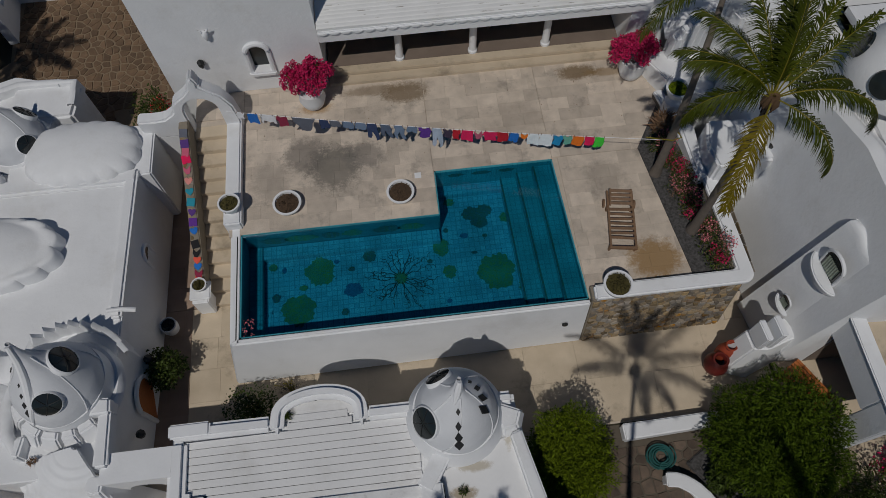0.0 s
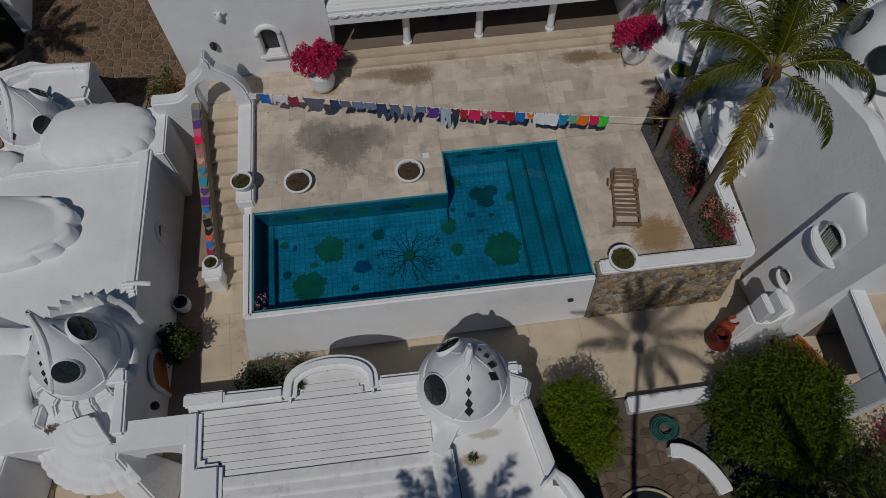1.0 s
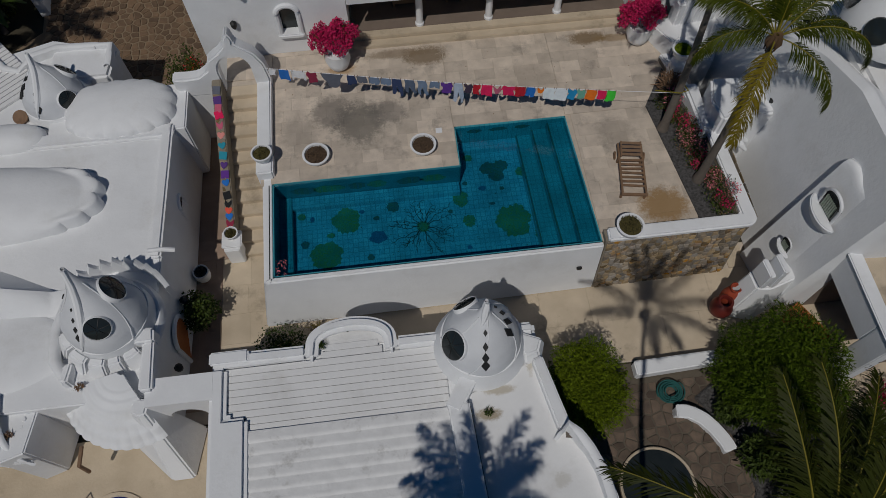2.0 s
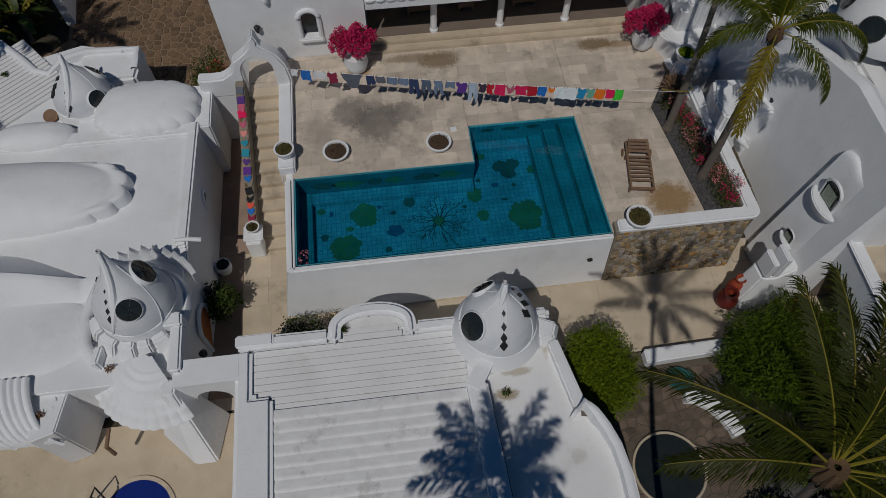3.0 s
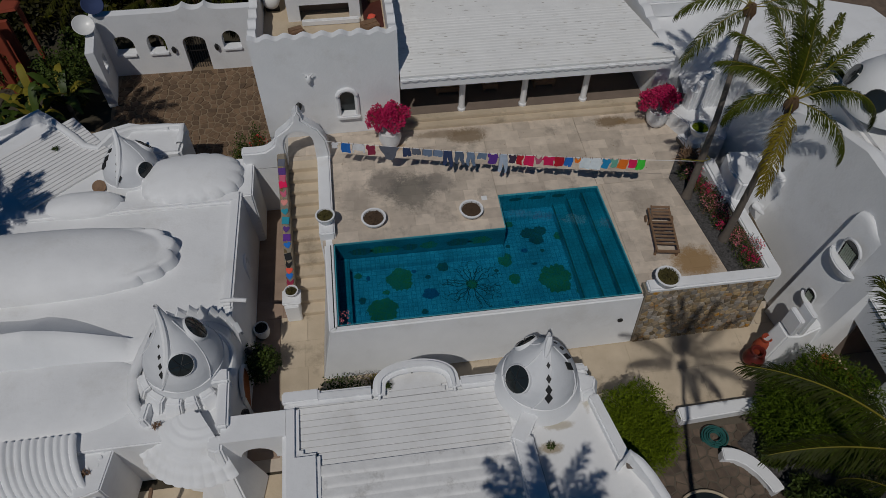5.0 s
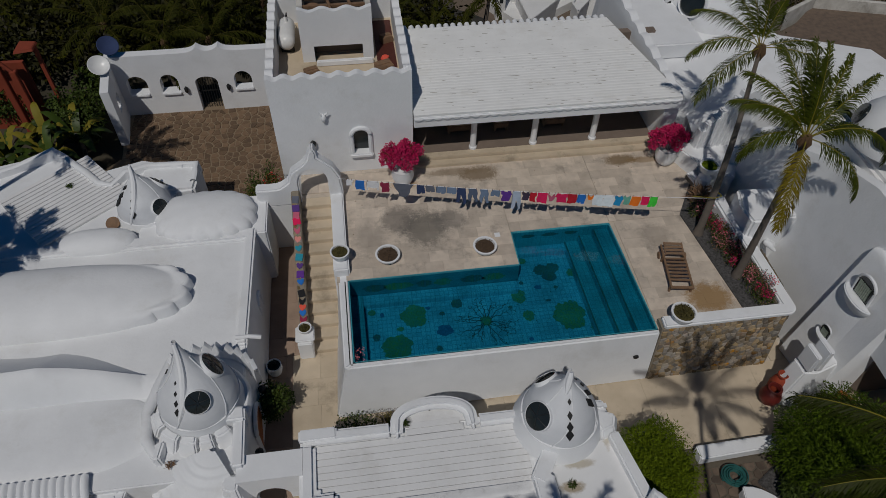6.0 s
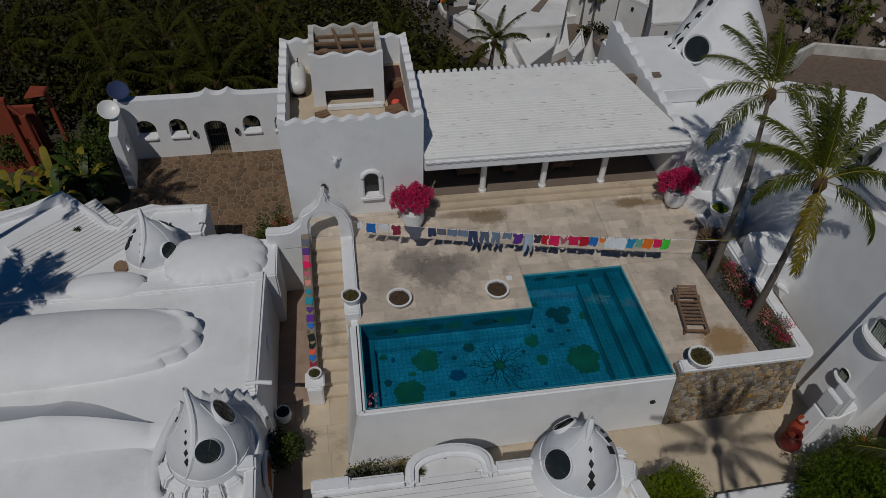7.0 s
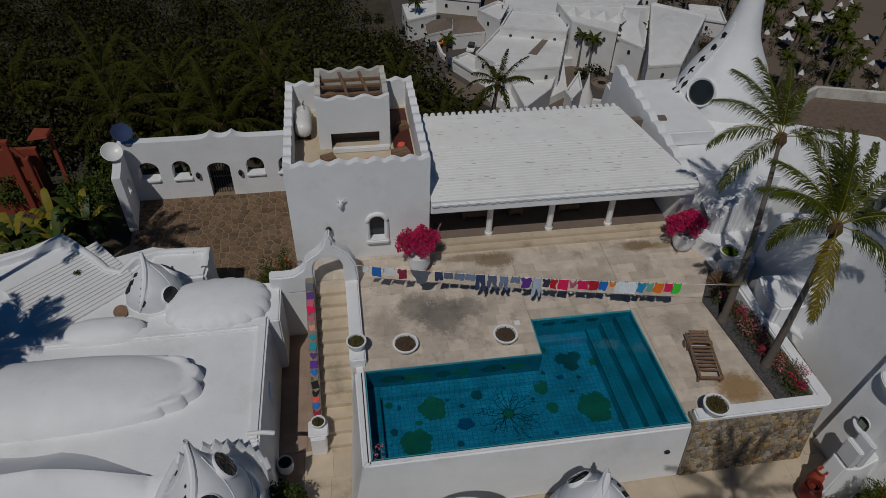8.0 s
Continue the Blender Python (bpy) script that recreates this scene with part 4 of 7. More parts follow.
part("dome_fin", surface(lambda u, v: fin_edge(0.06 + 0.56 * u, -0.08 + (0.42 - 0.3 * u) * v), 40, 4, 0.14), STUCCO, upper_mass, "raised plaster fin pierced by openings")
for k in range(6):
    v = 0.12 + 0.082 * k
    c, up = fin_edge(v, 0.14 - 0.01 * k), (fin_edge(v + 0.03, 0.14) - fin_edge(v, 0.14)).normalized()
    out = (fin_edge(v, 0.3) - fin_edge(v, 0.0)).normalized()
    face = up.cross(out).normalized()
    m = Matrix((out, face, up)).transposed().to_4x4()
    m.translation = c
    part("fin_opening", moved(upright([(0, -0.26), (0.10, -0.03), (0.13, 0.12), (0, 0.26), (-0.10, 0.12), (-0.12, -0.05)], -0.16, 0.16), m @ Matrix.Scale(1 - 0.09 * k, 4)), IRON, upper_mass)
stone_terrace = empty("stone_terrace", Matrix.Identity(4), "grey stone roof terrace with a low pale wall", "terrace", kind="structure")
part("platform", prism([(19.4, 13.0), (23.4, 16.6), (27.6, 15.4), (33, 9.6), (33, 7.4), (24, 7.4), (23, 11.0)], LOW - 6, 1.0), GARDEN_FLAG, stone_terrace)
part("low_wall", swept_wall([(21.2, 15.4, 1.5), (23.4, 16.6, 1.5), (27.6, 15.4, 1.5), (30.3, 12.5, 1.5), (33, 9.6, 1.5)], 0.14, 0.9), OLD_PLASTER, stone_terrace)
dome_b = empty("dome_small", pose(17.5, 3.2, 4.38), "small white plaster dome with dark round windows", "dome")
part("shell", lathe([(1.25, 0), (1.3, 0.3), (1.15, 0.85), (0.75, 1.35), (0.3, 1.7), (0.06, 2.2)], 32), STUCCO, dome_b)
for a in (215, 150):
    part("round_window", lathe([(0.36, 0), (0.34, 0.06), (0, 0.1)], 20), DARK, dome_b, at=Matrix.Rotation(radians(a), 4, "Z") @ pose(1.17, 0, 0.75, 0, 68, 0))

# ---- spiral domes on the roofs ----


def turban(name, x, y, z, r, tall, lean, turn, windows, rows, label, skirt=0.2, fin_from=0.3, hole=1.0, knots=((0, 1.0), (0.18, 1.02), (0.36, 0.95), (0.5, 0.82), (0.62, 0.62), (0.72, 0.4), (0.8, 0.2), (0.88, 0.1), (1.0, 0.05))):
    """A round plaster dome drawn out into a leaning tip, with glazed round holes and a row of diamond holes."""
    ob = empty(name, pose(x, y, z, 0, 0, turn), label, "dome")

    def rad(v):
        for (v0, r0), (v1, r1) in zip(knots, knots[1:]):
            if v0 <= v <= v1:
                return r * (r0 + (r1 - r0) * (v - v0) / (v1 - v0))
        return r

    def skin(v, a, off=0.0):
        k = max(0.0, v - 0.5) ** 1.6 * 2.2
        q = rad(v) + off
        return Vector((lean[0] * k + q * math.cos(a), lean[1] * k + q * math.sin(a), tall * v))

    def fn(u, v):
        a = 2 * math.pi * u
        swell = 0.02 * math.cos(5 * a + 4 * v) * (1 - v)
        return skin(v, a, swell)

    part("shell", surface(fn, 56, 30), DOME_GREY, ob)
    part("foot", lathe([(r * (1.04 + skirt), -0.2), (r * (1.03 + skirt * 0.8), 0.0), (r * (1.03 + skirt * 0.3), 0.22), (r * 1.04, 0.42), (r * 1.0, 0.43)], 48), STUCCO, ob)
    for s in range(5):
        a0 = s * 1.257 + 0.3
        part("seam", tube([skin(0.02 + 0.8 * k / 14, a0 + 0.9 * k / 14, 0.012) for k in range(15)], 0.016, 6), STUCCO, ob)
    fin = [skin(fin_from + (1 - fin_from) * k / 10, math.radians(250) + 0.5 * k / 10, 0.02) for k in range(11)]
    part("fin", tube(fin, [0.03 + 0.05 * math.sin(math.pi * k / 10) + 0.03 * (k / 10) for k in range(11)], 8), STUCCO, ob, "raised leaning fin")
    for ang, v, size in windows:
        p = skin(v, math.radians(ang))
        q = skin(v + 0.04, math.radians(ang))
        side = Vector((-math.sin(math.radians(ang)), math.cos(math.radians(ang)), 0))
        nrm = side.cross(q - p).normalized()
        if nrm.dot(Vector((math.cos(math.radians(ang)), math.sin(math.radians(ang)), 0.2))) < 0:
            nrm = -nrm
        m = Matrix.Translation(p) @ nrm.to_track_quat("Z", "Y").to_matrix().to_4x4()
        win = part("round_window", lathe([(size * 1.07, -0.12), (size * 1.06, 0.02), (size, 0.045), (size * 0.95, 0.0)], 28, cap=False), STUCCO, ob, at=m)
        part("pane", lathe([(size, -0.05), (size * 0.97, 0.025), (size * 0.6, 0.06), (0, 0.075)], 24), DARK, win, "dark bulging glass")
        for g in range(6):
            w = g * math.pi / 3
            part("glazing_bar", tube([(0.12 * size * math.cos(w), 0.12 * size * math.sin(w), 0.08), (0.6 * size * math.cos(w), 0.6 * size * math.sin(w), 0.066), (0.97 * size * math.cos(w), 0.97 * size * math.sin(w), 0.03)], 0.010, 5), IRON, win)
    for ang, v0, dv, turn_by, count in rows:
        for k in range(count):
            v, a = v0 + dv * k, math.radians(ang + turn_by * k)
            p, q = skin(v, a), skin(v + 0.03, a)
            up = (q - p).normalized()
            side = Vector((-math.sin(a), math.cos(a), 0))
            out = side.cross(up).normalized()
            size = hole * (1 - 0.17 * k)
            m = Matrix((side, out, up)).transposed().to_4x4()
            m.translation = p
            part("diamond_opening", moved(upright([(0, -0.19), (0.11, 0), (0, 0.19), (-0.11, 0)], -0.03, 0.04), Matrix.Scale(size, 4)), IRON, ob, "dark diamond-shaped hole", at=m)
    return ob


turban("turban_dome", -4.2, -0.98, 0.42, 1.08, 2.54, (-0.25, 0.55), 0, [(287, 0.50, 0.33), (22, 0.58, 0.38)], [(248, 0.41, 0.085, -3, 4), (172, 0.62, 0.1, 0, 1)], "white plaster turban dome with dark round windows", 0.06, hole=0.66,
       knots=((0, 1.0), (0.19, 1.02), (0.31, 0.96), (0.43, 0.82), (0.52, 0.68), (0.62, 0.52), (0.74, 0.30), (0.86, 0.14), (1.0, 0.05)))
turban("turban_dome", 5.75, -2.85, 0.42, 1.04, 2.15, (0.15, 0.45), 0, [(204, 0.50, 0.39), (118, 0.56, 0.33)], [(268, 0.43, 0.10, 0, 4), (336, 0.60, 0.03, 22, 4)], "white plaster turban dome with a glazed porthole", fin_from=0.78)
turban("turban_dome", -6.9, 7.3, -0.1, 0.95, 1.95, (-0.25, 0.7), 0, [(322, 0.42, 0.3), (48, 0.5, 0.34)], [(258, 0.44, 0.09, 0, 4), (205, 0.52, 0.1, 0, 3)], "white plaster turban dome beside a vault")

# ---- roofs of the lower house ----
part("dome_ring", lathe([(1.36, RZ - 0.1), (1.33, 0.30), (1.26, 0.38), (1.16, 0.36), (1.08, 0.34)], 56, cap=False, at=Matrix.Translation((-4.2, -0.98, 0))), STUCCO, house_left)



def ring_block(a0, a1, r0, r1, x=-4.2, y=-0.98, n=5):
    """Plan of a curved block between two angles and two radii."""
    inner = [(x + r0 * math.cos(radians(a0 + (a1 - a0) * k / n)), y + r0 * math.sin(radians(a0 + (a1 - a0) * k / n))) for k in range(n + 1)]
    outer = [(x + r1 * math.cos(radians(a0 + (a1 - a0) * k / n)), y + r1 * math.sin(radians(a0 + (a1 - a0) * k / n))) for k in range(n + 1)]
    return inner + outer[::-1]


for a0, a1 in ((192, 217), (221, 245), (249, 268), (272, 287), (291, 310)):
    part("crenel", prism(ring_block(a0, a1, 1.1, 1.62), RZ - 0.05, 0.6, 0.05, top=ring_block(a0, a1, 1.12, 1.36)), STUCCO, house_left)
part("crest", swept_wall([(-4.2 + 1.68 * math.cos(radians(28 + 5.6 * k)), -0.98 + 1.68 * math.sin(radians(28 + 5.6 * k)), 0.86 if k % 2 else 0.52) for k in range(19)], 0.09, 0.7), STUCCO, house_left, "toothed plaster crest behind the dome")


def ripple(u, v):
    """A rolled parapet, high in the west and running out towards the dome, with a long slope down to the roof behind it."""
    x = -13.5 + 8.3 * u
    rise = min(1.0, max(0.0, (-6.0 - x) / 2.6)) ** 0.75
    crest = 0.26 + 0.92 * rise + 0.035 * math.sin(x * 2.6)
    sway = 0.05 * math.sin(x * 2.2)
    if v < 0.5:
        q = v / 0.5
        return (x, -0.6 + 0.72 * q + sway * q, RZ - 0.03 + crest * math.sin(math.pi * 0.5 * q) ** 0.8)
    q = (v - 0.5) / 0.5
    depth = 0.12 + 1.12 * rise
    return (x, 0.12 + sway + depth * q, RZ - 0.03 + (crest - 0.05 * min(1.0, q * 12)) * (1 - q) ** 1.05)


part("rolled_parapet", surface(ripple, 110, 24), STUCCO, house_left)
part("edge_parapet", prism([(-3.28, -3.15), (-2.92, -3.15), (-2.95, -1.5), (-3.25, -1.5)], RZ - 0.05, 0.66, 0.06), STUCCO, house_left)
part("corner_block", prism([(-3.5, -1.85), (-2.92, -1.85), (-2.95, -1.45), (-3.4, -1.4)], RZ - 0.05, 0.76, 0.06), STUCCO, house_left)
part("dome_yard_wall", tube([(-5.25, 0.5, 0.35), (-5.5, -0.3, 0.4), (-5.72, -1.2, 0.42), (-5.62, -2.0, 0.42), (-5.25, -2.6, 0.4)], [0.16, 0.16, 0.16, 0.16, 0.12], 10), STUCCO, house_left)
part("rain_spout", tube([(-3.4, 1.1, 0.42), (-3.0, 1.1, 0.42), (-2.62, 1.05, 0.38)], 0.07, 8), STUCCO, house_left, "plaster rain spout")


def shell_fan(u, v):
    a = radians(188 + 112 * u)
    lobe = 0.02 * abs(math.sin(u * math.pi * 12)) * max(0, v - 0.6) / 0.4
    r = 0.1 + 1.8 * v * (1 + lobe)
    z = 0.62 - 0.1 * v - 0.95 * v ** 2.1 + 0.02 * math.cos(v * 44) * (v > 0.25) + 0.03 * abs(math.sin(u * math.pi * 12)) * max(0, v - 0.6)
    return (-3.75 + r * math.cos(a), -2.55 + 0.95 * r * math.sin(a), z)


part("shell_hood", surface(shell_fan, 144, 60, 0.14), STUCCO, house_left, "fluted shell-shaped plaster hood")
part("hood_base", prism([(-5.3, -2.7), (-3.2, -2.7), (-3.2, -3.3), (-3.9, -3.9), (-4.6, -3.7), (-5.1, -3.3)], LOW, 0.0, 0.05, top=[(-5.0, -2.6), (-3.25, -2.6), (-3.25, -2.9), (-3.9, -3.1), (-4.5, -3.0), (-4.9, -2.8)]), STUCCO, house_left)
part("wall_recess", prism([(-5.55, -2.3), (-4.95, -2.2), (-4.55, -3.25), (-5.15, -3.5)], LOW, 0.55, 0.05, top=[(-5.35, -2.15), (-5.1, -2.1), (-5.2, -2.65), (-5.4, -2.6)]), STUCCO, house_left, "sloping plaster buttress")
part("lower_block", prism([(-7.3, -2.9), (-6.05, -2.9), (-6.3, -4.25), (-6.95, -4.45)], LOW, 0.05, 0.04), STUCCO, house_left)
for k in range(6):
    part("scallop", lathe([(0.09, -0.3), (0.1, 0.0), (0.05, 0.1)], 10, at=Matrix.Translation((-6.35 - 0.06 * k, -3.15 - 0.2 * k, 0.02 - 0.03 * k))), STUCCO, house_left)
# buttress beside the bridge
part("chute", prism([(-3.5, -3.25), (-2.35, -3.5), (-2.65, -4.95), (-3.3, -4.95), (-4.35, -3.9)], LOW, 0.42, 0.05, top=[(-3.5, -3.25), (-3.1, -3.3), (-3.12, -3.7), (-3.3, -3.75), (-3.5, -3.65)]), STUCCO, house_left, "steep plaster buttress")
part("bridge", pierced(1.75, -0.9, 0.48, [(0.35, 1.3, -0.9, -0.7, 0.55)], 0.75), STUCCO, house_left, at=pose(-3.15, -3.55, 0))


def ribbed(u, v):
    x = -13 + 6.0 * u
    a = math.pi * 0.5 * v
    fold = 0.085 * abs(math.sin(u * math.pi * 30)) ** 0.8
    return (x + 0.75 * v ** 1.5, -2.75 - 1.65 * math.sin(a), 0.38 + fold - 0.9 * (1 - math.cos(a)))


part("ribbed_hood", surface(ribbed, 320, 16, 0.08), STUCCO, house_left, "fluted plaster awning")
part("spike", tube([(-5.3, -4.0, -0.9), (-5.35, -4.5, -1.0), (-5.35, -4.55, -1.6)], 0.06, 8), TEAK, house_left)
# openings of the east wall
for y, z, w, hgt in ((3.4, -1.0, 0.42, 0.75), (-0.85, -1.75, 0.95, 1.45)):
    o = part("window" if hgt < 1 else "arched_door", moved(upright([(-w / 2, -hgt / 2), (w / 2, -hgt / 2)] + [(w / 2 * math.cos(math.pi * k / 10), hgt / 4 + hgt / 3 * math.sin(math.pi * k / 10)) for k in range(11)], -0.03, 0.03), pose(-2.99, y, z, 0, 0, 90)), DARK if hgt < 1 else OCHRE_WOOD, house_left)
    rim = [(w / 2 + 0.06, -hgt / 2)] + [((w / 2 + 0.06) * math.cos(math.pi * k / 10), hgt / 4 + (hgt / 3 + 0.06) * math.sin(math.pi * k / 10)) for k in range(11)] + [(-w / 2 - 0.06, -hgt / 2)]
    part("surround", moved(tube([(x, 0, q) for x, q in rim], 0.07, 8), pose(-2.97, y, z, 0, 0, 90)), STUCCO, o)
for y, z in ((0.12, -1.15), (-2.05, -1.05)):
    part("wall_lamp", lathe([(0.03, -0.16), (0.11, -0.05), (0.13, 0.08), (0.02, 0.2)], 8), IRON, house_left, "dark iron wall lantern", at=pose(-2.83, y, z))

# roofs of the upper block
for i in range(16):
    part("roof_board", moved(box(-1.75, 1.75, -0.084, 0.084, -0.01, 0.07, 0.006), pose(-10.9 + 0.2 * i * 0.64, 9.45 - 0.2 * i * 0.77, 0.02, 0, 0, 40)), ROOF_WHITE, house_left)
part("curled_parapet", swept_wall([(-13.5, 9.5, 0.2), (-12.1, 10.1, 0.22), (-10.8, 10.72, 0.42), (-10.35, 10.45, 0.2), (-9.9, 10.0, 0.16), (-9.4, 9.5, 0.18), (-8.9, 8.95, 0.14), (-8.4, 8.8, 0.1), (-7.95, 9.3, 0.26), (-7.2, 9.62, 0.22), (-6.2, 9.6, 0.2), (-5.35, 9.5, 0.26), (-5.4, 8.6, 0.18)], 0.15, 0.5), STUCCO, house_left)
part("corner_block", prism([(-7.4, 8.2), (-5.35, 8.2), (-5.2, 9.5), (-7.4, 9.7)], LOW, 0.12, 0.1), STUCCO, house_left)
part("roof_niche", lathe([(0.2, 0.0), (0.24, 0.2), (0.19, 0.2), (0.0, 0.06)], 18, cap=False, at=pose(-8.0, 6.8, 0.0, 25, 0, 0)), TEAK, house_left, "rusty clay drain niche")
part("half_vault", vault(-9.6, -7.0, 5.75, 0.55, 0.5), STUCCO, house_left)

# ---- plank roof house details ----
def apse(rx, ry, n=20):
    return [(2.28 + rx * math.cos(math.pi * k / n), -2.45 + ry * abs(math.sin(math.pi * k / n)) ** 0.8) for k in range(n + 1)]


part("apse_body", prism(apse(1.22, 0.78), LOW, 0.2), STUCCO, house_front, "rounded plaster apse")
part("apse_parapet", prism(apse(1.24, 0.8) + [(1.04, -2.8), (1.36, -2.8)] + apse(0.88, 0.40)[::-1] + [(3.2, -2.8), (3.52, -2.8)], 0.2, 0.54, 0.13, segments=4), STUCCO, house_front)
part("apse_floor", prism(apse(0.98, 0.5), 0.2, 0.27), ROOF_WHITE, house_front)
part("drain_spout", tube([(2.2, -2.06, 0.34), (2.2, -1.92, 0.36), (2.28, -1.85, 0.46)], 0.03, 6), IRON, house_front)
for k in range(2):
    part("apse_board", box(1.45 + 0.1 * k, 3.1 - 0.1 * k, -2.72 + 0.19 * k, -2.54 + 0.19 * k, 0.27, 0.30, 0.006), ROOF_WHITE, house_front)
part("parapet_step", box(-1.5, -0.45, -2.66, -2.29, 0.45, 0.56, 0.05), STUCCO, house_front)
part("board_bed", prism([(-0.95, -2.8), (4.7, -2.8), (4.6, -4.44), (-0.4, -4.44), (-0.4, -4.12), (-0.95, -4.12)], 0.2, 0.215), IRON, house_front, "dark joints between boards")
N_BOARDS = 9
for i in range(N_BOARDS):
    y = -2.74 - 0.192 * i
    x1 = 4.75 if i > 3 else 4.9
    part("roof_board", box(-1.13 if y > -4.05 else -0.58, x1, y - 0.178, y, 0.2, 0.30 - 0.005 * i, 0.004), ROOF_WHITE, house_front)
def folds(u, v):
    """The old folded sheet of the roof under many coats of paint: low rounded steps."""
    x, d = -0.5 + 5.35 * u, 7.0 * v
    q = (d / 0.3) % 1.0
    step = 0.035 * (q if q < 0.8 else (1 - q) * 4)
    return (x, -4.46 - d, 0.272 - 0.018 * d + step + 0.008 * noise.noise((x * 2.5, d * 4, 0)))


part("roof_folds", surface(folds, 60, 230, 0.06), ROOF_STAINED, house_front, "painted-over folded roof sheet")
part("gutter", moved(box(-0.28, 0.28, -6.5, 0, 0.15, 0.62, 0.05), pose(4.95, -4.45, 0, 0, 0, 3)), STUCCO, house_front)
part("gutter_gap", moved(box(0.281, 0.305, -6.4, -0.1, 0.15, 0.5), pose(4.95, -4.45, 0, 0, 0, 3)), IRON, house_front, "dark gap along the gutter")
part("gutter_head", moved(box(-0.22, 0.22, -0.65, 0.65, 0.15, 0.66, 0.05), pose(5.15, -4.05, 0, 0, 0, -34)), STUCCO, house_front)
part("roof_deck", prism([(5.25, -4.2), (7.25, -3.4), (7.5, -5.3), (8.0, -5.7), (8.4, -6.5), (8.5, -7.2), (8.5, -12), (5.6, -12)], 0.2, 0.26), ROOF_WHITE, house_front)
part("corner_point", prism([(6.6, -2.45), (7.55, -2.95), (7.35, -3.5), (6.9, -3.6)], 0.2, 0.55, 0.05, top=[(6.6, -2.6), (7.4, -2.95), (7.25, -3.3), (6.9, -3.4)]), STUCCO, house_front)
part("edge_wall", prism([(7.05, -3.5), (7.35, -3.4), (7.75, -5.3), (7.4, -5.4)], 0.2, 0.5, 0.05), STUCCO, house_front)
HORN = ((7.28, -5.62, 0.32), (7.6, -5.36, 0.92), (7.86, -5.6, 0.74), (8.1, -6.0, 0.6), (8.28, -6.5, 0.54), (8.36, -7.1, 0.52), (8.36, -8.0, 0.52), (8.36, -9.2, 0.52))


part("horn_wall", swept_wall(HORN, 0.16, 0.9, 0.05), STUCCO, house_front)

# ---- pots and small things on the terrace ----
def bowl(name, x, y, z, r, tall, label, fill=CACTUS, shape="bowl", group="", lush=0.05):
    ob = empty(name, pose(x, y, z), label, "flower pot", group)
    if shape == "bowl":
        prof = [(r * 0.62, 0), (r * 0.66, 0.03), (r * 0.92, tall * 0.6), (r, tall), (r * 1.03, tall + 0.02), (r * 0.86, tall + 0.02), (r * 0.84, tall - 0.07), (0, tall - 0.07)]
    elif shape == "urn":
        prof = [(r * 0.55, 0), (r * 0.85, tall * 0.25), (r, tall * 0.6), (r * 0.92, tall * 0.9), (r * 0.98, tall), (r * 0.84, tall), (r * 0.8, tall - 0.08), (0, tall - 0.08)]
    else:
        prof = [(r * 0.74, 0), (r * 0.7, tall - 0.6), (r * 0.56, tall - 0.56), (r * 0.36, tall - 0.46), (r * 0.36, tall - 0.36), (r * 0.72, tall - 0.27), (r * 0.95, tall - 0.1), (r, tall), (r * 1.04, tall + 0.02), (r * 0.86, tall + 0.02), (r * 0.84, tall - 0.06), (0, tall - 0.06)]
    part("pot", lathe(prof, 32, cap=False), STUCCO, ob, "white plaster pot")
    rng = random.Random(name + str(x))
    bm = lathe([(r * 0.845, tall - 0.09), (r * 0.8, tall - 0.035), (r * 0.4, tall - 0.01), (0, tall - 0.02)], 20, cap=False)
    leaves(bm, (0, 0, tall - 0.01), (r * 0.85, r * 0.85, lush), int(160 + 3000 * max(0, lush - 0.05)), 0.09, 0.02, rng, 0, 0.1)
    part("planting", bm, fill, ob, "low dry succulents")
    return ob


bowl("plant_pot", -0.07, 3.98, 0.33, 0.32, 0.33, "round white bowl of dry succulents on a pier", group="white bowls")
bowl("plant_pot", 1.54, 4.03, -0.005, 0.42, 0.24, "low round white bowl of dry earth on the terrace", fill=DRY_SOIL, group="white bowls")
bowl("plant_pot", 4.94, 4.0, -0.005, 0.41, 0.24, "low round white bowl of dry earth by the pool", fill=DRY_SOIL, group="white bowls")
bowl("plant_pot", 10.6, 0.08, 0.35, 0.40, 0.34, "shallow white bowl of olive succulents on the wall", group="white bowls", lush=0.16)
bowl("plant_pot", 13.68, 5.95, 0.0, 0.36, 1.3, "tall white pedestal urn of green succulents", fill=BAMBOO, shape="pedestal", group="white bowls")
# The black fill of this empty pot draws the shade in its hollow.
bowl("plant_pot", -2.62, 1.42, LOW, 0.26, 0.55, "empty white round-bellied pot in the shade", fill=IRON, shape="urn")
bowl("plant_pot", -1.5, 2.35, -1.42, 0.23, 0.2, "small white bowl with a spiky succulent", group="white bowls")


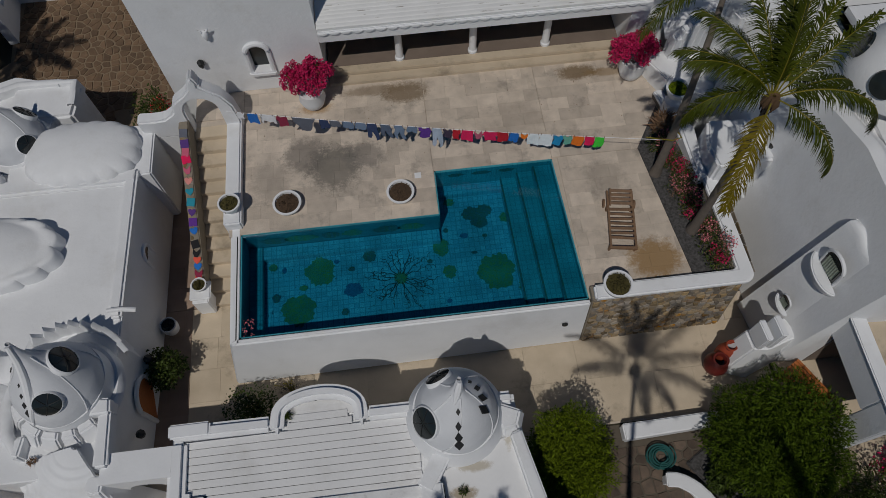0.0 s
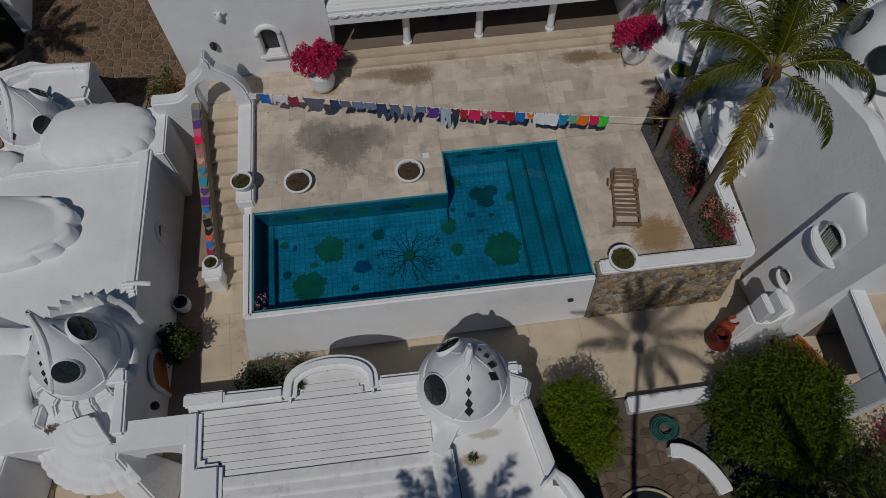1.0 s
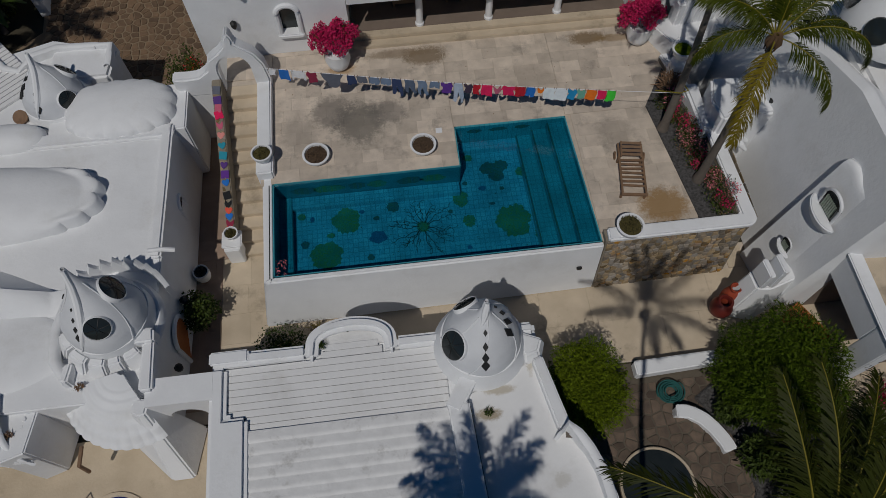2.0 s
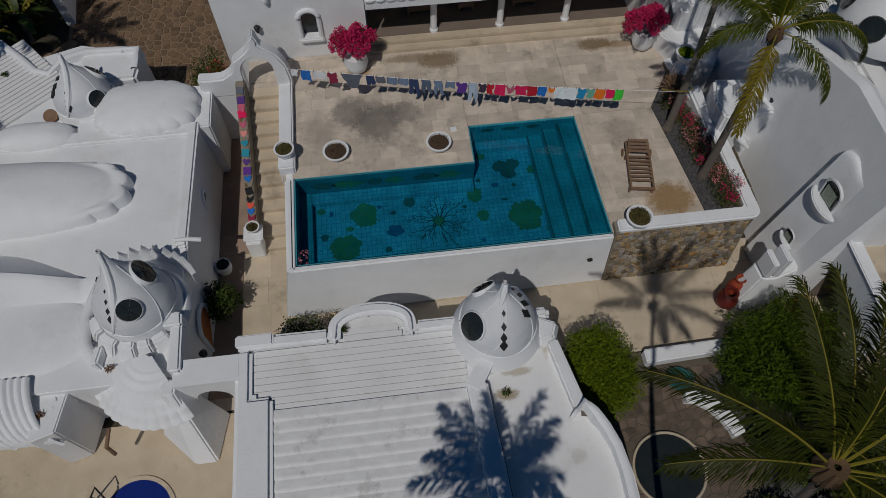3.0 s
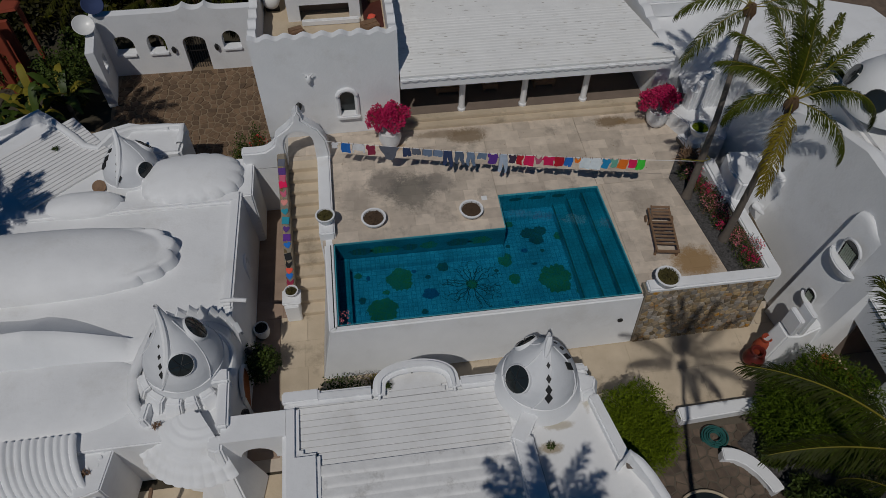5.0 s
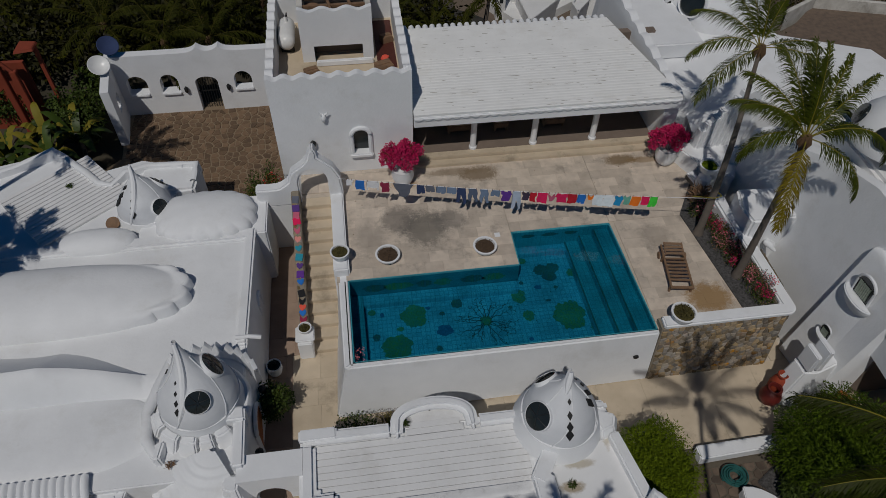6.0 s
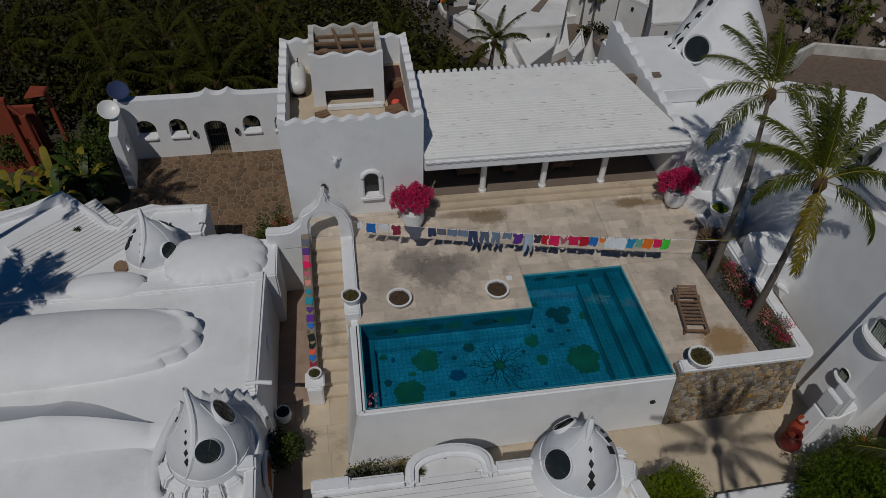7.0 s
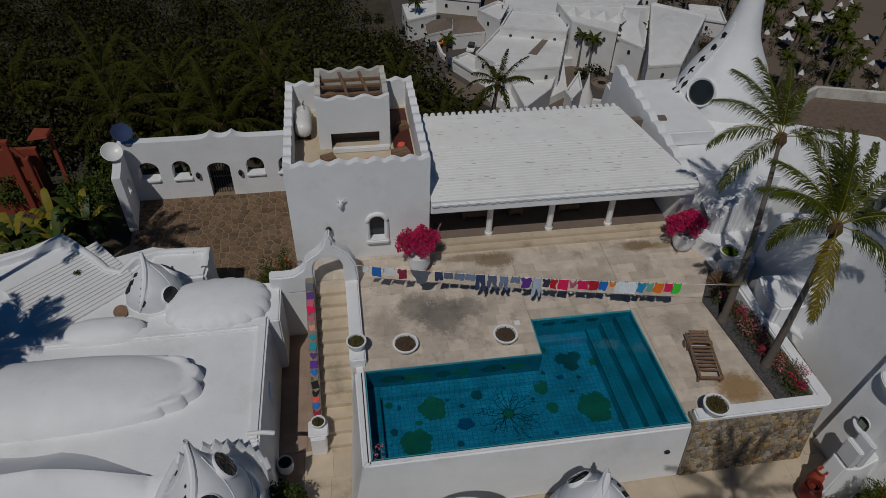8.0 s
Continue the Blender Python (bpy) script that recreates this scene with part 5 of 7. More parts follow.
def bougainvillea(x, y, seed, label):
    ob = empty("flower_pot", pose(x, y, -0.005), label, "potted plant", "bougainvillea pots")
    part("pot", lathe([(0.2, 0), (0.34, 0.14), (0.43, 0.42), (0.38, 0.70), (0.40, 0.76), (0.33, 0.76), (0.31, 0.68), (0, 0.68)], 28, cap=False), STUCCO, ob, "white egg-shaped pot")
    rng = random.Random(seed)
    bm = bmesh.new()
    for k in range(26):
        a, r = 2.4 * k, 0.72 * ((k + 0.5) / 26) ** 0.5
        leaves(bm, (r * math.cos(a), 0.16 + 0.72 * r * math.sin(a), 1.58 - 0.75 * r * r + rng.uniform(-0.25, 0.12)), (rng.uniform(0.14, 0.27), 0.22, rng.uniform(0.16, 0.26)), 260, 0.06, 0.032, rng, 0.2, 0.4)
    part("blossoms", bm, PINK, ob, "magenta bougainvillea blossom", smooth=0)
    bm = bmesh.new()
    for _ in range(7):
        a, r = rng.uniform(0, 6.28), rng.uniform(0.1, 0.6)
        leaves(bm, (r * math.cos(a), 0.22 + 0.7 * r * math.sin(a), 1.22 + rng.uniform(-0.2, 0.25)), (0.26, 0.26, 0.2), 70, 0.07, 0.03, rng, 0.2, 0.3)
    part("foliage", bm, LEAF, ob, smooth=0)
    bm = bmesh.new()
    for k in range(6):
        a = k * 1.05
        tube([(0, 0, 0.6), (0.15 * math.cos(a), 0.15 * math.sin(a), 0.85), (0.4 * math.cos(a), 0.4 * math.sin(a), 1.3)], 0.014, 5, bm)
    part("stem", bm, TRUNK, ob)
    return ob


bougainvillea(2.45, 7.75, 5, "magenta bougainvillea in a white egg-shaped pot by the tower")
bougainvillea(12.85, 7.65, 9, "magenta bougainvillea in a white egg-shaped pot by the veranda end")

# wooden sun lounger
lounger = empty("sun_lounger", pose(11.27, 2.22, 0, 0, 0, -9), "weathered teak slatted sun lounger on the terrace", "lounger")
for sx in (-0.36, 0.36):
    part("rail", box(sx - 0.03, sx + 0.03, -0.95, 0.95, 0.26, 0.34, 0.008), TEAK, lounger)
for sx in (-0.36, 0.36):
    for sy in (-0.85, 0.45):
        part("leg", box(sx - 0.035, sx + 0.035, sy - 0.035, sy + 0.035, 0.0, 0.27, 0.006), TEAK, lounger)
for k in range(7):
    y = -0.62 + 0.155 * k
    part("slat", moved(box(-0.33, 0.33, -0.04, 0.04, 0.325, 0.347, 0.004), pose(0, y, 0, 0, 0, (-1.5, 1, 0.5, -1, 2, -0.5, 1)[k])), TEAK, lounger)
part("end_rail", box(-0.39, 0.39, -0.97, -0.89, 0.27, 0.35, 0.006), TEAK, lounger)
back = part("backrest", box(-0.33, -0.28, 0, 0.52, -0.02, 0.02, 0.005), TEAK, lounger, at=pose(0, 0.42, 0.36, 14, 0, 0))
part("rail", box(0.28, 0.33, 0, 0.52, -0.02, 0.02, 0.005), TEAK, back)
for k in range(4):
    part("slat", box(-0.31, 0.31, 0.03 + 0.125 * k, 0.12 + 0.125 * k, 0.021, 0.04, 0.004), TEAK, back)
for sx in (-0.45, 0.45):
    part("wheel", lathe([(0.13, -0.02), (0.13, 0.02), (0.04, 0.025), (0, 0.025)], 18, at=pose(sx, 0.62, 0.13, 0, 90, 0)), TEAK, lounger)

# ---- laundry ----
def cloth_material(name, colour):
    return material(name, colour, tuple(c * 0.75 for c in colour), 0.9, scale=8, fine=60, mix=0.5, bump=0.2, bump_scale=25)


CLOTH = {name: cloth_material(name + "_cloth", c) for name, c in dict(
    white=(0.86, 0.86, 0.88), blue=(0.015, 0.16, 0.55), maroon=(0.28, 0.02, 0.06), grey=(0.13, 0.14, 0.18), navy=(0.03, 0.05, 0.13), slate=(0.10, 0.13, 0.20),
    denim=(0.17, 0.23, 0.34), purple=(0.12, 0.03, 0.28), pale=(0.44, 0.49, 0.60), dark=(0.05, 0.03, 0.06), red=(0.55, 0.005, 0.02), crimson=(0.80, 0.008, 0.10),
    pink=(0.6, 0.12, 0.2), orange=(0.95, 0.20, 0.01), aqua=(0.01, 0.26, 0.52), mint=(0.16, 0.42, 0.32), green=(0.06, 0.68, 0.05), black=(0.012, 0.012, 0.014),
    teal=(0.02, 0.28, 0.38), coral=(0.75, 0.10, 0.06), salmon=(0.75, 0.28, 0.25), violet=(0.10, 0.04, 0.22)).items()}
LINE_A, LINE_B = Vector((0.06, 6.6, 1.55)), Vector((12.72, 3.72, 1.90))


def line_at(x):
    q = (x - LINE_A.x) / (LINE_B.x - LINE_A.x)
    return LINE_A.lerp(LINE_B, q) - Vector((0, 0, 0.16 * math.sin(math.pi * q)))


washing_line = thing("washing_line", tube([line_at(LINE_A.x + 12.66 * k / 40) for k in range(41)], 0.008, 5), CLOTH["white"], "thin washing line strung from the gate to a palm", "washing line")
part("knot", tube([(12.0, 3.9, 1.92), (12.7, 3.68, 1.95), (12.98, 3.75, 1.95), (12.9, 4.0, 1.95)], 0.018, 6), RIB, washing_line, "yellow cord end")


def outline_of(cut, w, hgt):
    """The outline of a garment that hangs by its upper edge: x across, z downwards."""
    a = w / 2
    if cut == "shirt":
        return [(-a, 0), (-a * 0.4, -0.0), (-a * 0.3, -0.05), (a * 0.3, -0.05), (a * 0.4, 0), (a, 0), (a * 1.12, -hgt * 0.42), (a * 0.86, -hgt * 0.42), (a * 0.9, -hgt), (-a * 0.9, -hgt), (-a * 0.86, -hgt * 0.42), (-a * 1.12, -hgt * 0.42)]
    if cut == "long":
        return [(-a, 0), (a, 0), (a * 1.05, -hgt * 1.1), (a * 0.8, -hgt * 1.1), (a * 0.72, -hgt * 0.85), (a * 0.7, -hgt * 0.8), (-a * 0.7, -hgt * 0.8), (-a * 0.72, -hgt * 0.85), (-a * 0.95, -hgt * 1.15), (-a * 1.1, -hgt * 1.1)]
    if cut == "pants":
        return [(-a * 0.9, 0), (a * 0.9, 0), (a * 1.25, -hgt), (a * 0.75, -hgt * 1.03), (a * 0.05, -hgt * 0.42), (-a * 0.35, -hgt), (-a * 0.9, -hgt * 0.97)]
    if cut == "shorts":
        return [(-a, 0), (a, 0), (a * 1.05, -hgt), (a * 0.2, -hgt * 1.02), (0, -hgt * 0.82), (-a * 0.2, -hgt * 1.0), (-a * 1.05, -hgt)]
    if cut == "bikini":
        return [(-a, 0), (-a * 0.8, -hgt * 0.1), (-a * 0.1, -hgt * 0.4), (a * 0.1, -hgt * 0.4), (a * 0.8, -hgt * 0.1), (a, 0), (a, -hgt * 0.55), (a * 0.45, -hgt), (-a * 0.45, -hgt), (-a, -hgt * 0.55)]
    if cut == "throw":
        return [(-a, 0), (a, 0), (a * 0.75, -hgt * 0.35), (a * 0.42, -hgt * 0.85), (0.1 * a, -hgt), (-0.3 * a, -hgt * 0.9), (-a * 0.5, -hgt * 0.5), (-a * 0.8, -hgt * 0.2)]
    return [(-a, 0), (a, 0), (a * 0.96, -hgt), (-a * 0.98, -hgt * 0.98)]


WASHING = [
    (0.45, 0.22, 0.30, "shirt", "white"), (0.82, 0.32, 0.46, "sheet", "blue"), (1.28, 0.42, 0.42, "long", "white"), (1.72, 0.30, 0.46, "shirt", "maroon"),
    (2.34, 0.76, 0.72, "throw", "grey"), (2.98, 0.27, 0.42, "shorts", "navy"), (3.30, 0.30, 0.30, "shorts", "grey"), (3.69, 0.32, 0.34, "shorts", "denim"),
    (4.06, 0.32, 0.30, "shorts", "denim"), (4.40, 0.33, 0.74, "pants", "navy"), (4.80, 0.33, 0.66, "pants", "slate"), (5.20, 0.30, 0.66, "pants", "denim"),
    (5.60, 0.30, 0.32, "shorts", "denim"), (5.98, 0.34, 0.50, "shirt", "purple"), (6.34, 0.30, 0.86, "pants", "pale"), (6.65, 0.25, 0.38, "shirt", "dark"),
    (6.90, 0.22, 0.46, "shirt", "red"), (7.22, 0.34, 0.48, "sheet", "crimson"), (7.55, 0.24, 0.40, "bikini", "pink"), (7.90, 0.38, 0.44, "shirt", "crimson"),
    (8.26, 0.32, 0.46, "sheet", "red"), (8.58, 0.26, 0.44, "shorts", "blue"), (8.86, 0.20, 0.26, "bikini", "orange"), (9.14, 0.34, 0.52, "sheet", "white"),
    (9.50, 0.38, 0.52, "sheet", "white"), (9.84, 0.26, 0.44, "shirt", "aqua"), (10.12, 0.24, 0.38, "shirt", "mint"), (10.42, 0.32, 0.48, "sheet", "orange"),
    (10.74, 0.28, 0.38, "sheet", "crimson"), (11.02, 0.26, 0.48, "shorts", "green")]
NAMES = dict(shirt="shirt", long="long_sleeved_shirt", pants="trousers", shorts="shorts", bikini="bikini_top", throw="cloth", sheet="towel")
_rng = random.Random(3)
for x, w, hgt, cut, tint in WASHING:
    bm = upright(outline_of(cut, w, hgt), -0.004, 0.004)
    bmesh.ops.subdivide_edges(bm, edges=bm.edges[:], cuts=2, use_grid_fill=False)
    ph, lean = _rng.uniform(0, 6), _rng.uniform(-0.06, 0.06)
    for v in bm.verts:
        v.co.y += 0.035 * math.sin(v.co.x * 16 + ph) * (0.3 - v.co.z) + lean * v.co.z
        v.co.x += 0.02 * math.sin(v.co.z * 14 + ph)
    p = line_at(0.45 + (x - 0.45) * 0.978)
    what = NAMES[cut].replace("_", " ")
    ob = thing(NAMES[cut], bm, CLOTH[tint], f"{tint} {what} hung on the washing line", what, "laundry on the line", at=pose(p.x, p.y, p.z, 0, 0, -12))
    for sx in (-0.4, 0.4):
        part("peg", box(sx * w - 0.008, sx * w + 0.008, -0.012, 0.012, -0.03, 0.03), TEAK, ob)

# swimwear laid along the stair parapet
LAID = [(6.72, "grey", "sheet"), (6.42, "violet", "sheet"), (6.18, "pink", "sheet"), (5.98, "crimson", "shorts"), (5.68, "pink", "bikini"), (5.38, "salmon", "heart"), (5.08, "teal", "heart"), (4.78, "teal", "sheet"), (4.5, "violet", "heart"),
        (4.22, "purple", "shorts"), (3.98, "blue", "heart"), (3.6, "black", "sheet"), (3.36, "black", "bikini"), (3.16, "coral", "heart"), (2.98, "blue", "heart"), (2.78, "maroon", "bikini"), (2.62, "coral", "bikini")]
SLOPE = math.degrees(math.atan2(2.14, 4.45))
for y, tint, cut in LAID:
    z = 0.62 + (y - 6.9) * 2.14 / 4.45 if y < 6.9 else 0.62
    w = _rng.uniform(0.2, 0.27)
    if cut == "heart":
        pts = [(0, -0.13), (0.075, -0.065), (0.125, 0.03), (0.11, 0.08), (0.06, 0.105), (0, 0.065), (-0.06, 0.105), (-0.11, 0.08), (-0.125, 0.03), (-0.075, -0.065)]
    else:
        pts = [(px, pz + 0.13) for px, pz in outline_of(cut, w, 0.26)]
    bm = prism(pts, 0.0, 0.008)
    bmesh.ops.subdivide_edges(bm, edges=bm.edges[:], cuts=2)
    for v in bm.verts:
        v.co.z += 0.012 * noise.noise((v.co.x * 9, v.co.y * 9, y)) - (max(0, abs(v.co.x) - 0.12) ** 1.3) * 0.6
    thing("swimwear", bm, CLOTH[tint], f"{tint} swimwear laid out to dry on the stair parapet", "swimwear", "swimwear on the parapet", at=pose(-1.55, y, z + 0.035, SLOPE, 0, _rng.uniform(-12, 12)))

# ---- tower and veranda details ----
_win = [(0.35 * math.cos(math.pi * k / 12), 1.74 + 0.35 * math.sin(math.pi * k / 12)) for k in range(13)]
part("window_surround", moved(tube([(0.35, 0, 0.84)] + [(x, 0, z) for x, z in _win] + [(-0.35, 0, 0.84)], 0.09, 8), pose(1.01, 8.6, 0)), STUCCO, tower)
part("window_sill", box(0.58, 1.44, 8.46, 8.9, 0.76, 0.93, 0.04), STUCCO, tower)
part("window_pane", box(0.72, 1.3, 8.82, 8.84, 0.9, 2.02), DARK, tower)
gargoyle = part("wall_sculpture", lathe([(0.03, -0.24), (0.08, -0.14), (0.11, 0.0), (0.07, 0.1), (0.02, 0.14)], 10, at=pose(-0.25, 8.53, 2.75)), STUCCO, tower, "horned plaster head")
for sx in (-1, 1):
    part("horn", tube([(-0.25 + 0.06 * sx, 8.48, 2.88), (-0.25 + 0.13 * sx, 8.48, 2.94), (-0.25 + 0.17 * sx, 8.46, 3.02)], [0.035, 0.03, 0.012], 6), STUCCO, gargoyle)
part("wall_lamp", lathe([(0.03, -0.18), (0.1, -0.05), (0.11, 0.08), (0.02, 0.18)], 8), IRON, tower, at=pose(-0.75, 8.52, 1.55))
tank = empty("gas_tank", pose(-1.42, 12.55, 3.2), "white horizontal gas tank on the tower roof", "gas tank")
part("vessel", lathe([(0, -0.82), (0.18, -0.79), (0.29, -0.68), (0.32, -0.5), (0.32, 0.5), (0.29, 0.68), (0.18, 0.79), (0, 0.82)], 24, at=pose(0, 0, 0.5, 90, 0, 0)), ENAMEL, tank)
for sy in (-0.45, 0.45):
    part("foot", box(-0.25, 0.25, sy - 0.05, sy + 0.05, 0, 0.3), IRON, tank)
part("valve", lathe([(0.08, 0.75), (0.08, 0.9), (0.03, 0.98)], 10, at=pose(0, 0.35, 0)), ENAMEL, tank)
part("pipe", tube([(0, 0.35, 0.9), (0.05, 0.7, 0.95), (0.0, 1.15, 0.6), (0, 1.3, 0.05)], 0.02, 6), IRON, tank)
for y in (11.9, 12.5, 13.0):
    part("beam", box(-0.65, 1.6, y - 0.06, y + 0.06, 5.05, 5.16, 0.01), TEAK, tower, "weathered roof beam")
part("beam", moved(box(-0.05, 0.05, -1.0, 1.0, 5.16, 5.24), pose(0.2, 12.5, 0, 0, 0, 8)), TEAK, tower)
part("beam", moved(box(-0.05, 0.05, -1.0, 1.0, 5.16, 5.24), pose(0.95, 12.5, 0, 0, 0, 8)), TEAK, tower)
part("drum", lathe([(0.26, 4.4), (0.26, 5.0), (0.24, 5.02), (0, 4.98)], 18, at=pose(-0.3, 12.1, 0)), TEAK, tower)
part("rail_wall", box(-0.35, 1.75, 10.95, 11.1, 3.2, 3.42, 0.03), STUCCO, tower)
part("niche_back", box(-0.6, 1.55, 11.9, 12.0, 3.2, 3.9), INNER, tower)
for x, y, s in ((2.1, 10.4, 0.3), (2.35, 12.4, 0.22), (-0.55, 10.4, 0.25)):
    crate = thing("crate", box(-s, s, -s * 0.8, s * 0.8, 0, s * 1.2, 0.02), TEAK, "rust-brown wooden crate on the tower roof", "crate", at=pose(x, y, 3.2, 0, 0, 20))
    part("lid_board", box(-s * 0.9, s * 0.9, -s * 0.2, s * 0.2, s * 1.2, s * 1.28), TEAK, crate)
thing("roof_mat", box(1.9, 2.62, 10.6, 13.9, 3.204, 3.215), material("maroon_floor", (0.09, 0.022, 0.014), (0.05, 0.014, 0.01), 0.6, scale=4), "dark red floor covering on the tower roof", "mat")

# loose things left on the tower roof
for x, y, a, tint, lab in ((2.2, 11.2, 30, "coral", "crumpled orange-red plastic sack on the tower roof"), (2.4, 9.7, 70, "white", "pale crumpled plastic sack on the tower roof"), (0.9, 10.3, 10, "coral", "faded red cloth bundle by the tower parapet"), (-0.9, 10.2, 45, "maroon", "dark red bundle on the tower roof")):
    bm = bmesh.new()
    bmesh.ops.create_icosphere(bm, subdivisions=3, radius=0.15)
    for v in bm.verts:
        v.co *= 1 + 0.5 * noise.noise(v.co * 6 + Vector((x, y, 0)))
        v.co.z = max(-0.04, v.co.z * 0.6)
    thing("bundle", bm, CLOTH[tint], lab, "bundle", "things on the tower roof", at=pose(x, y, 3.25, 0, 0, a))
for y in (9.35, 9.5):
    thing("pipe", tube([(-0.3, y, 3.28), (0.8, y + 0.05, 3.28), (1.7, y - 0.02, 3.3)], 0.03, 8), TEAK, "rusty pipe lying on the tower roof", "pipe", "things on the tower roof")

# scalloped eave and roof seams of the veranda
for i in range(29):
    x = 3.15 + 0.35 * i
    part("eave_tile", moved(upright([(-0.175, 0.0), (0.175, 0.0), (0.12, -0.07), (0, -0.11), (-0.12, -0.07)], -0.035, 0.0, 0.012), pose(x, 8.405, EAVE_Z + 0.0)), STUCCO, loggia)
for i in range(30):
    part("ridge_tile", lathe([(0.11, -0.25), (0.11, 0.12), (0.05, 0.14)], 10, at=pose(3.15 + 0.285 * i, RIDGE_Y, RIDGE_Z + 0.02, 90, 0, 0)), STUCCO, loggia)
for x, w in ((5.0, 0.5), (8.9, 0.45), (6.7, 0.3)):
    sofa = empty("veranda_seat", pose(x, 10.3, 0.28), "dark wooden veranda seat with a pale cushion", "seat", "veranda seats")
    part("frame", box(-w, w, -0.3, 0.3, 0.12, 0.36, 0.02), TEAK, sofa)
    part("cushion", box(-w * 0.95, w * 0.95, -0.28, 0.28, 0.36, 0.47, 0.05), PATH_STONE, sofa)
    part("backrest", box(-w, w, 0.26, 0.34, 0.36, 0.8, 0.02), TEAK, sofa)
    for sx in (-w + 0.06, w - 0.06):
        part("leg", box(sx - 0.04, sx + 0.04, -0.28, 0.28, 0, 0.12), TEAK, sofa)

# court gate, lamps, sills and dishes
for i in range(9):
    part("gate_bar", tube([(-6.38 + 0.115 * i, 17.15, LOW), (-6.38 + 0.115 * i, 17.15, -0.7)], 0.018, 6), IRON, far_wall)
part("gate_rail", box(-6.45, -5.45, 17.13, 17.17, -1.5, -1.46), IRON, far_wall)
for x in (-6.9, -5.0):
    part("wall_lamp", lathe([(0.03, -0.16), (0.09, -0.05), (0.1, 0.1), (0.02, 0.2)], 8), IRON, far_wall, at=pose(x, 16.8, -1.15))
for x in (-9.0, -7.58, -4.3, -2.88):
    part("window_sill", box(x - 0.42, x + 0.42, 16.8, 17.2, -1.38, -1.26, 0.02), STUCCO, far_wall)
for x, y, z, mat, lab in ((-9.82, 15.6, 0.74, ENAMEL, "white satellite dish beside the court wall"), (-9.48, 16.5, 1.1, CLOTH["navy"], "dark blue satellite dish beside the court wall")):
    d = empty("satellite_dish", pose(x, y, LOW), lab, "satellite dish", "dishes")
    part("bowl", lathe([(0.0, 0.0), (0.26, 0.06), (0.45, 0.2), (0.43, 0.22), (0.24, 0.09), (0.0, 0.03)], 28, at=pose(0, 0, z - LOW, 35, 10, 20)), mat, d)
    part("mast", tube([(0, 0, 0), (0, 0, z - LOW)], 0.04, 8), IRON, d)

# ---- palms ----
def frond(bm_leaf, bm_rib, root, heading, length, lift, bend, rng, pairs=58, leaf=0.5, width=0.02, sway=0.0):
    """One feathered palm leaf: a rib that leaves the crown at the angle lift and arches over by bend (degrees), with two rows of leaflets."""
    side = Vector((-math.sin(heading), math.cos(heading), 0))
    n = 16
    pts, p = [root.copy()], root.copy()
    for k in range(n):
        e = radians(lift - bend * ((k + 0.5) / n) ** 1.25)
        h = heading + sway * (k / n) ** 1.5
        p = p + Vector((math.cos(h) * math.cos(e), math.sin(h) * math.cos(e), math.sin(e))) * (length / n)
        pts.append(p.copy())
    tube(pts, [0.006 * length * (1 - 0.88 * k / n) + 0.003 for k in range(n + 1)], 5, bm_rib)
    for k in range(pairs):
        q = 0.13 + 0.87 * k / (pairs - 1)
        f = q * n
        i = min(n - 1, int(f))
        c = pts[i].lerp(pts[i + 1], f - i)
        t = (pts[i + 1] - pts[i]).normalized()
        up = t.cross(side)
        if up.z < 0:
            up = -up
        for sign in (-1, 1):
            if rng.random() < 0.04:
                continue
            open_by = radians(64 - 40 * q + rng.uniform(-14, 14) + 7 * math.sin(k * 0.9 + sway * 30))
            s = leaf * (0.25 + 0.75 * math.sin(math.pi * min(1.0, 0.14 + 0.80 * q)) ** 0.7) * rng.uniform(0.86, 1.08)
            d = (t * math.cos(open_by) + side * sign * math.sin(open_by) - up * rng.uniform(0.12, 0.45)).normalized()
            w = (t - d * t.dot(d)).normalized() * width * rng.uniform(0.8, 1.2)
            mid = c + d * s * 0.5
            tip = mid + (d + Vector((0, 0, -0.75 - 0.9 * rng.random()))).normalized() * s * 0.5
            a0, b0 = bm_leaf.verts.new(c - w * 0.7), bm_leaf.verts.new(c + w * 0.7)
            a1, b1 = bm_leaf.verts.new(mid - w), bm_leaf.verts.new(mid + w)
            bm_leaf.faces.new((a0, b0, b1, a1))
            bm_leaf.faces.new((a1, b1, bm_leaf.verts.new(tip)))


